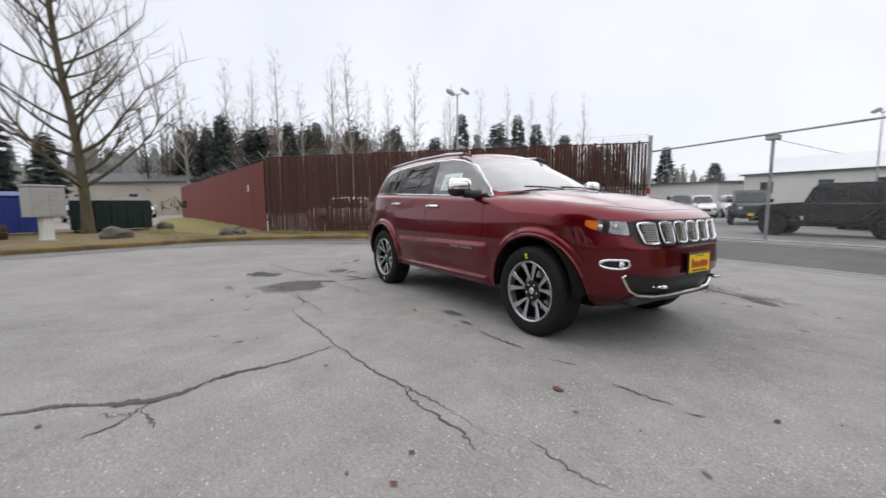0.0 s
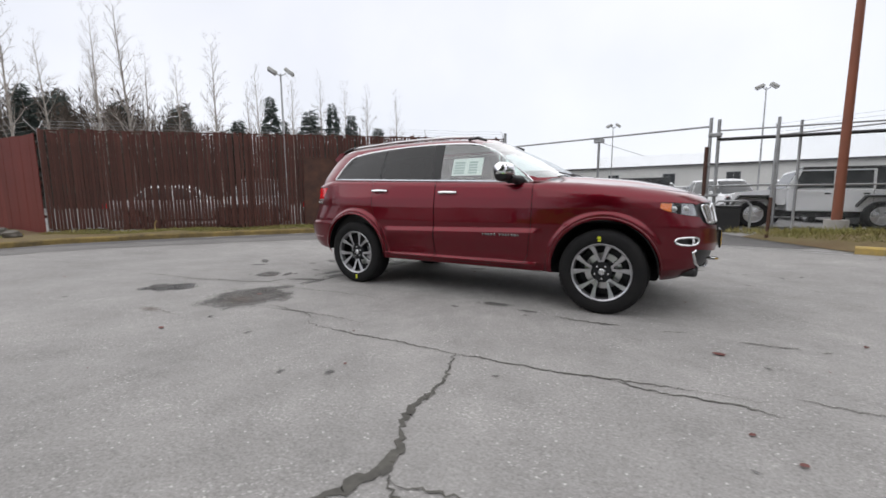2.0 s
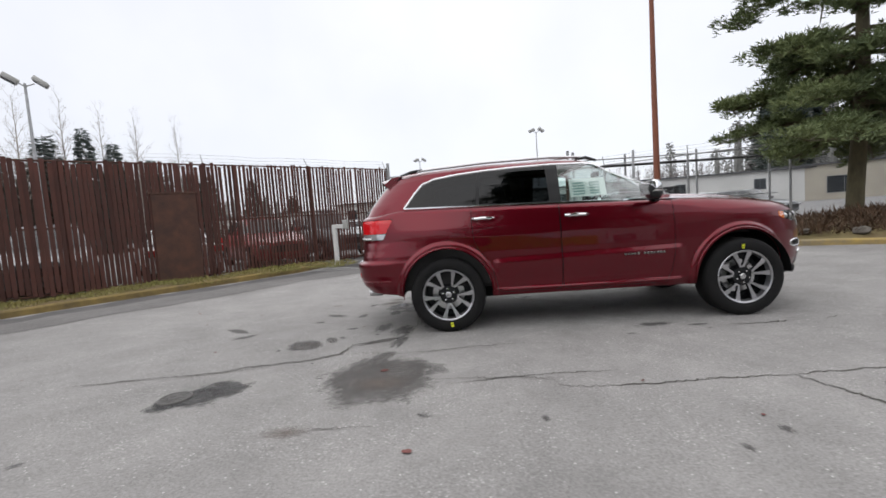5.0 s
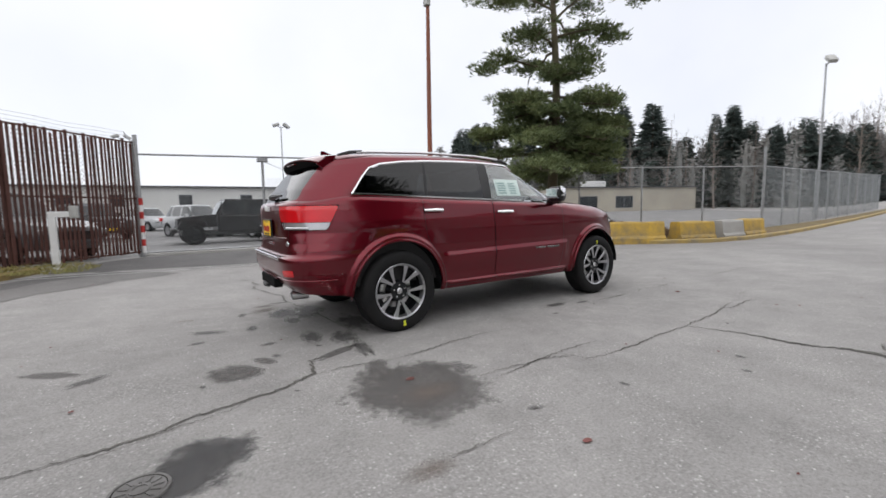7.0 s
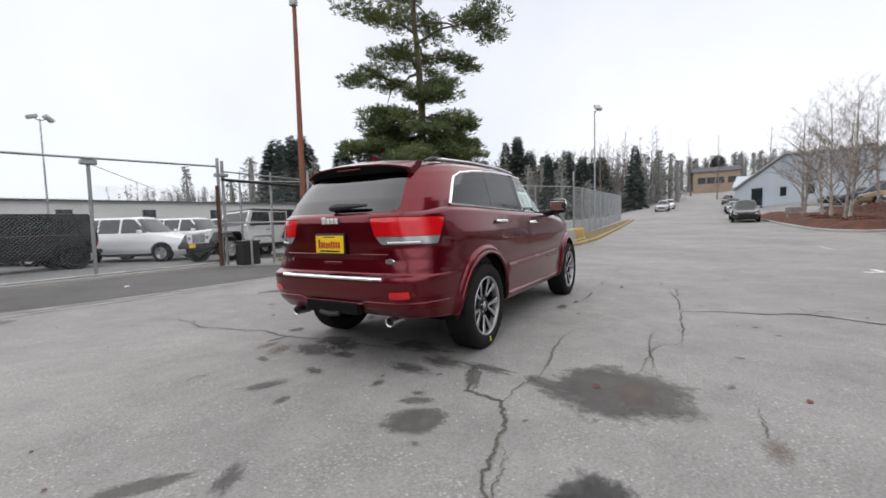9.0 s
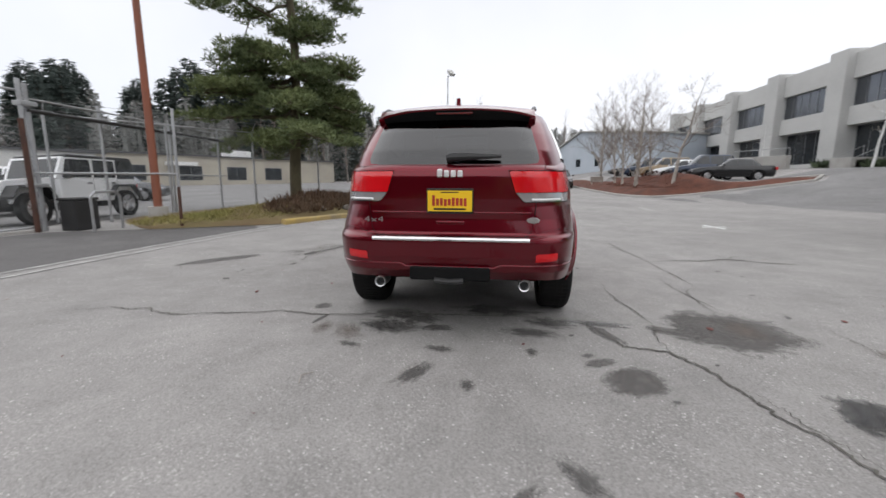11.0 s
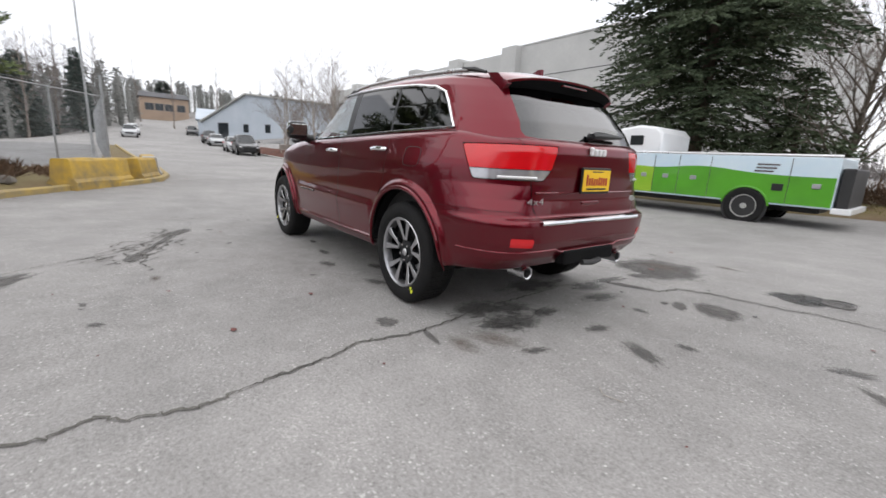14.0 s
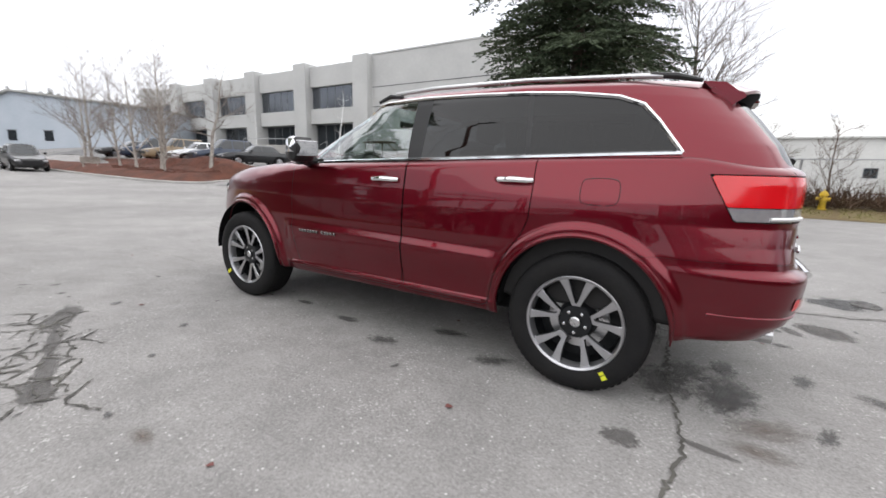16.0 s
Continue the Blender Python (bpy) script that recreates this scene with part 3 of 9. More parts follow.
# alligator cracking on the driver's side
rnd = random.Random(5)
fan = []
for k in range(34):
    t = rnd.random()
    x, y = 0.66 + 1.5 * t + rnd.gauss(0, 0.08), 2.60 - 0.52 * t + rnd.gauss(0, 0.13)
    a, q = rnd.choice((-0.35, 1.1, 2.2)) + rnd.gauss(0, 0.25), rnd.uniform(0.08, 0.24)
    L = dense([(x, y), (x + q * math.cos(a), y + q * math.sin(a)), (x + 1.7 * q * math.cos(a + 0.6), y + 1.7 * q * math.sin(a + 0.6))], 0.03, 0.012, 40 + k)
    fan.append(strip(L, [0.002 + 0.010 * rnd.random() ** 1.6 for _ in L], 0.0046 + 0.0001 * k))
solid("crazed_asphalt", join(*fan), M_CRACK, "crazed web of dark cracks", "crack", kind="stuff")


def blot(x, y, rx, ry, seed, turn=0.0, lobes=0.25):
    """A flat irregular patch."""
    rnd = random.Random(seed)
    ph = [rnd.uniform(0, 6.28) for _ in range(6)]
    n = 56
    pts = []
    for i in range(n):
        a = 2 * math.pi * i / n
        r = 1 + lobes * sum(math.sin((k + 2) * a + ph[k]) / (k + 1.6) for k in range(6)) * 0.7
        px, py = rx * r * math.cos(a), ry * r * math.sin(a)
        pts.append((x + px * math.cos(turn) - py * math.sin(turn), y + px * math.sin(turn) + py * math.cos(turn)))
    return [(px, py, 0.0) for px, py in pts], [tuple(range(n))]


STAINS = {"asphalt_patch": (M_PATCH, 1.4, "dark worn hollow in the asphalt"), "oil_stain": (M_STAIN, 1.35, "dark oil drip stain on the asphalt"), "tar_stain": (M_TAR, 1.4, "damp black tar round the manhole"), "brown_stain": (M_RUSTSPOT, 1.2, "faint brown stain on the asphalt")}
stain_count = iter(range(1000))


def spill(name, x, y, rx, ry, turn=0.0):
    """A stain or patch that lies on the asphalt, rx by ry across its half axes."""
    material, grow, label = STAINS[name]
    k = next(stain_count)
    solid(name, blot(0, 0, 1.45, 1.45, k, 0.0, 0.05), material, label, "stain", kind="structure", at=pose(x, y, 0.0016 + 0.00006 * k, 0, 0, turn) @ Matrix.Diagonal((rx * grow, ry * grow, 1, 1)))


for x, y, rx, ry, a in ((-1.94, -2.08, 0.43, 0.40, 20), (-1.98, -2.0, 0.36, 0.33, 70), (-2.92, -1.12, 0.19, 0.15, -40), (-2.90, -1.14, 0.14, 0.12, 10), (-2.68, -0.98, 0.11, 0.05, -60), (-2.12, 1.10, 0.11, 0.025, 170), (-1.78, 1.22, 0.08, 0.07, 0)):
    spill("asphalt_patch", x, y, rx, ry, a)
for x, y, rx, ry, a in ((0.10, 3.58, 0.55, 0.15, -36), (0.30, 3.42, 0.30, 0.10, -36), (1.05, 2.44, 0.30, 0.05, -21), (1.55, 2.26, 0.30, 0.04, -21), (0.80, 2.54, 0.18, 0.07, -10), (2.05, 2.07, 0.30, 0.09, -30), (-4.0, -0.38, 0.20, 0.06, -35), (-2.05, -1.66, 0.20, 0.08, 70), (-2.15, -1.12, 0.2, 0.06, 25)):
    spill("asphalt_patch", x, y, rx, ry, a)
for x, y, rx, ry, a in ((-3.20, -2.22, 0.23, 0.19, 40), (-3.15, -2.14, 0.18, 0.14, 0), (-3.40, -2.36, 0.16, 0.11, 50), (-3.3, -2.3, 0.2, 0.13, 35)):
    spill("tar_stain", x, y, rx, ry, a)
for x, y, rx, ry, a in ((-2.97, 0.14, 0.14, 0.06, -30), (-2.20, 0.12, 0.11, 0.06, 90), (-2.60, 0.05, 0.09, 0.045, 80), (-2.20, 0.56, 0.16, 0.10, 80)):
    spill("oil_stain", x, y, rx, ry, a)
for x, y, rx, ry, a in ((-2.21, -0.59, 0.17, 0.08, 80), (-3.08, -0.18, 0.06, 0.035, 0), (-1.95, -1.14, 0.18, 0.06, 85), (-3.76, -0.68, 0.11, 0.05, 30), (-2.60, 0.68, 0.08, 0.035, 70), (-2.57, -0.57, 0.06, 0.035, 0), (-1.90, 0.52, 0.20, 0.13, 90), (-2.01, 0.30, 0.15, 0.10, 90), (-2.22, 0.47, 0.18, 0.12, 80)):
    spill("oil_stain", x, y, rx, ry, a)
for x, y, rx, ry, a in ((0.53, -1.07, 0.15, 0.055, 5), (0.87, -1.16, 0.08, 0.03, 0), (-0.51, 0.62, 0.13, 0.05, 10), (-0.96, 0.86, 0.11, 0.06, 20), (0.88, 0.76, 0.08, 0.03, 0), (-1.7, -0.3, 0.3, 0.12, 90), (-1.98, -0.75, 0.17, 0.10, 80), (0.30, 0.85, 0.10, 0.04, 0), (-0.2, 1.0, 0.10, 0.05, 10)):
    spill("oil_stain", x, y, rx, ry, a)
for x, y, rx, ry, a in ((-2.30, 1.00, 0.10, 0.05, 0), (-2.35, 0.78, 0.14, 0.07, 30), (-1.95, -2.2, 0.15, 0.10, 0), (-0.03, 2.41, 0.06, 0.03, 0), (-2.36, -2.86, 0.10, 0.05, 0)):
    spill("brown_stain", x, y, rx, ry, a)
rnd = random.Random(91)
for k in range(34):
    q = rnd.uniform(0.015, 0.045)
    spill("oil_stain", rnd.uniform(-3.9, 3.5), rnd.choice((-1, 1)) * rnd.uniform(0.6, 3.3), q, q * rnd.uniform(0.4, 0.8), rnd.uniform(0, 180))
for k, (x, y) in enumerate(((-14.0, -9.0), (12.0, -6.0))):
    solid("faded_road_line", blot(0, 0, 0.9, 0.06, 70 + k), M_LINE, "short faded white road mark", "road mark", kind="structure", at=pose(x, y, 0.004))

# ---- fences and gate ----


def wires(length, z0, z1, pitch=0.075, r=0.0014):
    """Chain-link mesh in the x-z plane, x from 0 to length: two sets of slanting wires."""
    v, f = [], []
    h = z1 - z0

    def wire(xa, za, xb, zb, y):
        d = math.hypot(xb - xa, zb - za)
        nx, nz = -(zb - za) / d * r, (xb - xa) / d * r
        k = len(v)
        for x, z in ((xa, za), (xb, zb)):
            v.extend([(x + nx, y, z + nz), (x - nx, y - r, z - nz), (x - nx, y + r, z - nz)])
        f.extend([(k, k + 1, k + 4, k + 3), (k + 1, k + 2, k + 5, k + 4), (k + 2, k, k + 3, k + 5)])
    for i in range(1, int((length + h) / pitch)):
        s = i * pitch
        xa, za = (s, z0) if s <= length else (length, z0 + s - length)
        xb, zb = (s - h, z1) if s >= h else (0, z0 + s)
        wire(xa, za, xb, zb, 0.003)
        wire(length - xa, za, length - xb, zb, -0.003)
    return v, f


def along(p, q):
    """The pose at p whose x runs to q, and the length."""
    d = math.hypot(q[0] - p[0], q[1] - p[1])
    return pose(p[0], p[1], float(gz(*p)), 0, 0, math.degrees(math.atan2(q[1] - p[1], q[0] - p[0]))), d


def chain_fence(p, q, h, name, label, n_posts, top=True, barbed=False, mid=False, first=True):
    m, d = along(p, q)
    rise = float(gz(*q)) - float(gz(*p))
    ob = thing(name, label, "fence", m, kind="structure")
    sh = Matrix.Identity(4)
    sh[2][0] = rise / d
    part("mesh", moved(wires(d, 0.05, h, 0.075, 0.0012 if first else 0.0024), sh), M_WIRE, ob)
    rails = [h] if top else []
    rails += [h * 0.5] if mid else []
    for z in rails:
        part("rail", tube([(0, 0, z), (d, 0, z + rise)], 0.021, 8), M_STEEL, ob)
    for i in range(n_posts):
        if i == 0 and not first:
            continue
        x = d * i / (n_posts - 1)
        part("post", tube([(x, 0.03, -0.3 + rise * x / d), (x, 0.03, h + rise * x / d + 0.03)], 0.036, 10), M_STEEL, ob, smooth=True)
        if barbed:
            part("arm", tube([(x, 0.03, h + rise * x / d), (x, -0.26, h + 0.30 + rise * x / d)], 0.014, 6), M_STEEL, ob)
    if barbed:
        for k in range(3):
            o = -0.06 - 0.09 * k
            part("barbed_wire", tube([(0, o, h + 0.09 + 0.10 * k), (d * 0.5, o, h + 0.07 + 0.10 * k + rise / 2), (d, o, h + 0.09 + 0.10 * k + rise)], 0.004, 4), M_WIRE, ob)
    return ob


FA, FB = (-14.0, -0.25), (-3.75, 9.35)
m_fa, d_fa = along(FA, FB)
fence = thing("slatted_fence", "tall rusty brown slatted chain-link fence with barbed wire", "fence", m_fa, kind="structure")
part("mesh", wires(d_fa, 0.1, 3.0, 0.09, 0.002), M_RUST, fence)
for z in (0.14, 1.55, 3.0):
    part("rail", tube([(0, 0.04, z), (d_fa, 0.04, z)], 0.021, 8), M_RUST, fence)
for i in range(6):
    x = d_fa * i / 5
    part("post", tube([(x, 0.07, -0.3), (x, 0.07, 3.05)], 0.04, 10), M_STEEL if i in (0, 5) else M_RUST, fence, smooth=True)
    part("arm", tube([(x, 0.07, 3.0), (x, 0.3, 3.3)], 0.014, 6), M_STEEL, fence)
for k in range(3):
    part("barbed_wire", tube([(d_fa * j / 20, 0.13 + 0.08 * k, 3.09 + 0.1 * k - 0.03 * (j % 4 == 2)) for j in range(21)], 0.004, 4), M_STEEL, fence)
part("service_door", join(bbox(7.2, -0.05, 0.1, 8.15, -0.02, 2.25, 0.008), bbox(7.15, -0.06, 2.25, 8.2, -0.01, 2.30, 0.006)), M_RUST, fence, "brown boarded panel in the fence")

# the long red-painted fence that runs off west
m_rf, d_rf = along((-14.05, -0.3), (-44, -2.7))
rfence = thing("red_panel_fence", "long barn-red painted metal panel fence", "fence", m_rf, kind="structure")
for z in (0.5, 1.5, 2.5):
    part("rail", box(0, -0.10, z, d_rf, -0.04, z + 0.08), M_RUST, rfence)
for i in range(13):
    x = d_rf * i / 12
    part("post", tube([(x, -0.14, -0.3), (x, -0.14, 2.95)], 0.04, 8), M_STEEL, rfence, smooth=True)
    part("arm", tube([(x, -0.12, 2.9), (x - 0.05, 0.2, 3.25)], 0.014, 6), M_STEEL, rfence)
for k in range(3):
    part("barbed_wire", tube([(0, 0.0 + 0.07 * k, 3.0 + 0.1 * k), (d_rf, 0.07 * k, 3.0 + 0.1 * k)], 0.004, 4), M_STEEL, rfence)
part("notice", bbox(2.5, 0.035, 1.75, 2.72, 0.045, 2.05, 0.004), M_WHITE, rfence, "small pale notice plate")

# sliding gate
gate = thing("sliding_gate", "wide galvanised chain-link sliding gate", "gate", pose(-3.75, 9.5, 0.0), kind="structure")
GW = 6.2
part("mesh", wires(GW - 3.2, 0.1, 2.2), M_WIRE, gate, at=pose(3.2, 0, 0))
part("mesh", wires(3.15, 0.1, 1.9), M_WIRE, gate, at=pose(0.0, 0.06, 0))
part("top_rail", tube([(-0.1, 0, 2.72), (GW, 0, 2.92)], 0.028, 10), M_STEEL, gate, smooth=True)
part("bottom_rail", tube([(0, 0, 0.1), (GW, 0, 0.1)], 0.025, 8), M_STEEL, gate)
part("post", tube([(3.15, 0.1, -0.2), (3.17, 0.1, 2.78)], 0.04, 10), M_STEEL, gate, smooth=True)
part("cap", bbox(3.02, 0.0, 2.68, 3.32, 0.2, 2.80, 0.02), M_STEEL, gate)
part("brace", tube([(3.2, 0.1, 2.7), (4.5, 0.1, 2.2)], 0.008, 6), M_STEEL, gate)
gp = thing("gate_post", "tall galvanised gate post with red and white warning stripes", "gate post", pose(-3.72, 9.35, 0), kind="structure")
part("tube", tube([(0, 0, -0.3), (0, 0, 3.2)], 0.05, 12), M_STEEL, gp, smooth=True)
for k in range(8):
    part("stripe", tube([(0.02, -0.06, 0.12 + 0.18 * k), (0.02, -0.06, 0.30 + 0.18 * k)], 0.05, 10), M_REDPAINT if k % 2 else M_WHITE, gp, smooth=True)
gr = thing("gate_post", "pair of galvanised gate posts with roller brackets", "gate post", pose(2.44, 9.46, 0), kind="structure")
for x, y, h in ((0, 0, 3.15), (0.2, 0.1, 3.1)):
    part("tube", tube([(x, y, -0.3), (x, y, h)], 0.045, 12), M_STEEL, gr, smooth=True)
part("rusty_sleeve", tube([(-0.07, -0.04, 0), (-0.07, -0.04, 2.35)], 0.05, 10), M_RUST, gr, "rust-red steel sleeve", smooth=True)
part("bracket", bbox(-0.05, -0.08, 2.62, 0.28, 0.14, 2.72, 0.015), M_STEEL, gr)
part("bracket", bbox(-0.05, -0.08, 0.95, 0.28, 0.14, 1.03, 0.015), M_STEEL, gr)

# parked leaf of the gate and its frame to the east
leaf = thing("gate_frame", "galvanised track frame that carries the open gate", "gate frame", pose(2.6, 9.55, 0), kind="structure")
part("track", tube([(0, 0, 2.55), (7.2, 0.6, 2.55)], 0.045, 8), M_BLACK, leaf, "black steel track beam")
part("rail", tube([(0, 0.05, 2.80), (7.2, 0.65, 2.80)], 0.022, 8), M_STEEL, leaf)
part("rail", tube([(0, 0, 1.25), (7.2, 0.6, 1.25)], 0.022, 8), M_STEEL, leaf)
for x, h in ((1.88, 2.95), (4.4, 2.95), (7.0, 2.95)):
    part("post", tube([(x, 0.1 + x / 12, -0.2), (x, 0.1 + x / 12, h)], 0.036, 10), M_STEEL, leaf, smooth=True)
fp = thing("fence_post", "lone galvanised post with a rusty foot and rails", "fence post", pose(3.62, 7.05, 0), kind="structure")
part("tube", tube([(0, 0, 0.9), (0.03, 0, 2.70)], 0.033, 10), M_STEEL, fp, smooth=True)
part("rusty_foot", tube([(-0.02, 0, -0.2), (0, 0, 0.95)], 0.036, 10), M_RUST, fp, smooth=True)
part("rail", tube([(0, 0, 1.25), (-1.15, 2.4, 1.25)], 0.02, 8), M_STEEL, fp)
fl = thing("low_barrier", "low bent galvanised pipe barrier", "barrier", pose(3.0, 8.3, 0), kind="structure")
part("pipe", tube([(-0.4, 0, -0.1), (-0.4, 0, 0.75), (-0.3, 0, 0.85), (0.3, 0.1, 0.85), (0.4, 0.1, 0.75), (0.4, 0.1, -0.1)], 0.03, 8), M_STEEL, fl, smooth=True)
op = thing("gate_operator", "dark grey gate motor cabinet", "gate motor", pose(2.95, 9.0, 0))
part("cabinet", bbox(-0.28, -0.2, 0, 0.28, 0.2, 0.66, 0.03), M_BLACK, op)
part("lid", bbox(-0.30, -0.22, 0.66, 0.30, 0.22, 0.72, 0.02), M_BLACK, op)
kp = thing("card_reader_post", "white square card reader post with a swan-neck arm", "card reader", pose(-5.15, 7.35, 0.1))
part("post", bbox(-0.06, -0.06, -0.1, 0.06, 0.06, 1.12, 0.01), M_WHITE, kp)
part("arm", bbox(-0.06, -0.055, 1.0, 0.36, 0.055, 1.12, 0.01), M_WHITE, kp)
part("reader", bbox(0.28, -0.09, 0.98, 0.42, 0.09, 1.24, 0.015), M_BAGREY, kp)

chain_fence((4.2, 11.1), (18.4, 3.0), 2.75, "chain_link_fence", "galvanised chain-link fence behind the pine", 7, barbed=True)
chain_fence((18.4, 3.0), (46.0, 4.3), 2.75, "chain_link_fence", "long chain-link fence with barbed wire arms beside the road", 11, barbed=True, first=False)
chain_fence((-1.9, -16.3), (-36, -16.0), 1.9, "chain_link_fence", "overgrown rusty chain-link fence", 13, mid=False)
cp = thing("corner_post", "tall galvanised corner post", "fence post", pose(18.4, 3.0, 0.1), kind="structure")
part("tube", tube([(0, 0, -0.4), (0, 0, 3.5)], 0.05, 12), M_STEEL, cp, smooth=True)

# ---- buildings ----


M_SKYWIN = mat("sky_lit_window_glass", (0.10, 0.11, 0.125), (0.14, 0.15, 0.165), rough=0.12, metal=0.7, scale=0.6, fine=2)


def window_unit(parent, x, y, z, w, h, axis, out, mull=4, frame=0.06, glass_=M_WINDOW):
    """A recessed window on a wall: glass, frame and mullions. axis: the way that the wall runs; out: its outward side."""
    win = new("window")
    win.parent = parent
    win.matrix_basis = pose(x, y, z, 0, 0, 0 if axis == "x" else 90)
    o = out if axis == "x" else -out
    part("pane", box(0, -0.02, 0, w, 0.02, h), glass_, win)
    for a, b, c, d in ((0, 0, w, frame), (0, h - frame, w, h), (0, 0, frame, h), (w - frame, 0, w, h)):
        part("frame", box(a, -0.05, b, c, 0.05, d), M_WINFRAME, win)
    for i in range(1, mull):
        part("mullion", box(w * i / mull - 0.02, -0.045, frame, w * i / mull + 0.02, 0.045, h - frame), M_WINFRAME, win)
    return win


# the two-storey concrete office
OZ = 1.75
office = thing("office_building", "two-storey grey tilt-up concrete office with deep pilasters", "building", pose(0, 0, 0))
COLS = [27.0 + 8.55 * i for i in range(6)]
OY = -28.4
TOP = 11.3
part("wall", join(bbox(4.0, OY - 18, OZ - 1.5, 26.7, OY - 0.3, TOP + 0.3, 0.03), bbox(26.7, OY - 20, OZ - 1.5, 72, OY - 3.2, TOP - 0.2, 0.03)), M_BUILD_G, office)
for z in (6.9, 8.7):
    part("reveal_joint", box(4.0, OY - 0.3, z, 26.6, OY - 0.285, z + 0.06), M_ROOF_D, office)
part("parapet", box(3.9, OY - 18.1, TOP + 0.3, 26.75, OY - 0.25, TOP + 0.42), M_BUILD_G, office)
for i, x in enumerate(COLS):
    part("pilaster", bbox(x - 0.95, OY - 3.4, OZ - 1.5, x + 0.95, OY + 0.45, TOP + 0.35, 0.05), M_BUILD_G, office)
    if i == 5:
        break
    a, b = x + 0.95, x + 7.6
    part("spandrel", bbox(a, OY - 3.2, 9.3, b, OY - 0.2, TOP, 0.03), M_BUILD_G, office)
    part("spandrel", bbox(a, OY - 3.2, 5.6, b, OY - 0.2, 7.1, 0.03), M_BUILD_G, office)
    part("planter_wall", bbox(a, OY - 3.2, OZ - 1.5, b, OY - 0.4, 2.6, 0.03), M_BUILD_G, office)
    window_unit(office, a, OY - 0.55, 7.1, 6.65, 2.2, "x", 1, 6, glass_=M_SKYWIN)
    window_unit(office, a, OY - 1.1, 2.6, 6.65, 3.0, "x", 1, 5)
st = thing("entry_stairs", "concrete entry steps with a pipe rail", "stairs", pose(30.3, OY + 0.5, OZ - 0.1))
for i in range(7):
    part("step", bbox(-1.0, -0.3 * i + 0.3, 0, 1.0, 2.4 - 0.3 * i, 0.18 * (7 - i) * 0.9, 0.01), M_CONC, st)
for s in (-1, 1):
    part("handrail", tube([(s, 2.4, 1.0), (s, 0.2, 2.1), (s, 0.2, 0)], 0.025, 6), M_STEEL, st)
ds = thing("side_stairs", "steel side stairs to a raised landing", "stairs", pose(23.0, OY + 0.4, OZ - 0.2))
part("landing", bbox(-0.4, 0.0, 1.9, 2.2, 1.6, 2.0, 0.01), M_RUST, ds)
for i in range(9):
    part("tread", box(-0.7 - 0.27 * i, 0.2, 1.85 - 0.2 * i, -0.42 - 0.27 * i, 1.4, 1.89 - 0.2 * i), M_STEEL, ds)
for y in (0.2, 1.4):
    part("handrail", tube([(2.2, y, 2.9), (-0.4, y, 2.9), (-2.9, y, 1.05)], 0.022, 6), M_STEEL, ds)
    part("stringer", tube([(-0.4, y, 1.95), (-2.9, y, 0.05)], 0.05, 6), M_RUST, ds)
for k in range(3):
    part("leg", tube([(0.0 + k, 1.5, -0.2), (0.0 + k, 1.5, 1.9)], 0.04, 6), M_RUST, ds)


def shed(name, label, p, q, depth, h, wall, roof, wins, zb=0.0, slope=0.6, win=(1.1, 1.0, 1.6)):
    """A long low building whose front runs from p to q, with windows at shares of its length."""
    m, d = along(p, q)
    ob = thing(name, label, "building", m)
    part("wall", bbox(0, 0, zb - 0.8, d, depth, zb + h, 0.04), wall, ob)
    part("roof", prism([(-0.4, zb + h), (depth / 2, zb + h + slope), (depth + 0.4, zb + h), (depth + 0.4, zb + h - 0.18), (-0.4, zb + h - 0.18)], "x", -0.4, d + 0.4), roof, ob)
    w, hh, z = win
    for s in wins:
        wn_ = new("window")
        wn_.parent = ob
        wn_.matrix_basis = pose(s * d, -0.01, zb + z)
        part("pane", box(0, -0.01, 0, w, 0.02, hh), M_WINDOW, wn_)
        for a, b, c, e in ((-0.06, -0.06, w + 0.06, 0), (-0.06, hh, w + 0.06, hh + 0.06), (-0.06, 0, 0, hh), (w, 0, w + 0.06, hh), (w / 2 - 0.02, 0, w / 2 + 0.02, hh)):
            part("frame", box(a, -0.04, b, c, 0.02, e), M_WINFRAME, wn_)
    return ob


shed("white_warehouse", "long low white warehouse with small windows", (-20.4, 58.0), (75, 47), 20, 4.6, M_BUILD_W, M_ROOF_D, [0.02, 0.08, 0.13, 0.2, 0.27, 0.34, 0.42, 0.5, 0.6, 0.7, 0.8], slope=0.3, win=(1.3, 1.3, 2.2))
tb = shed("tan_workshop", "low tan stucco workshop with wide dark windows", (40, 52), (78, 33.5), 22, 4.6, M_BUILD_T, M_ROOF_D, [0.12, 0.3, 0.47, 0.63], slope=0.15, win=(3.2, 2.0, 0.9))
part("awning", box(10.8, -1.2, 3.0, 14.8, 0, 3.5), M_WHITE, tb)
part("roof_unit", bbox(24, 6, 4.6, 28, 9, 6.0, 0.1), M_WHITE, tb)
m_bw, d_bw = along((80.5, -8.8), (55, -21.0))
z_bw = float(gz(80.5, -8.8))
bw = thing("blue_warehouse", "pale blue-grey metal warehouse with a lopsided gable up the road", "building", m_bw)
part("wall", prism([(0, -1.5), (0, 4.8 - z_bw), (11.6, 9.0 - z_bw), (d_bw, 7.3 - z_bw), (d_bw, -1.5)], "y", 0, 10), M_BUILD_B, bw)
part("roof", prism([(-0.3, 4.8 - z_bw), (11.6, 9.02 - z_bw), (d_bw + 0.3, 7.3 - z_bw), (d_bw + 0.3, 7.5 - z_bw), (11.6, 9.25 - z_bw), (-0.3, 5.0 - z_bw)], "y", -0.4, 10.4), M_BAGREY, bw)
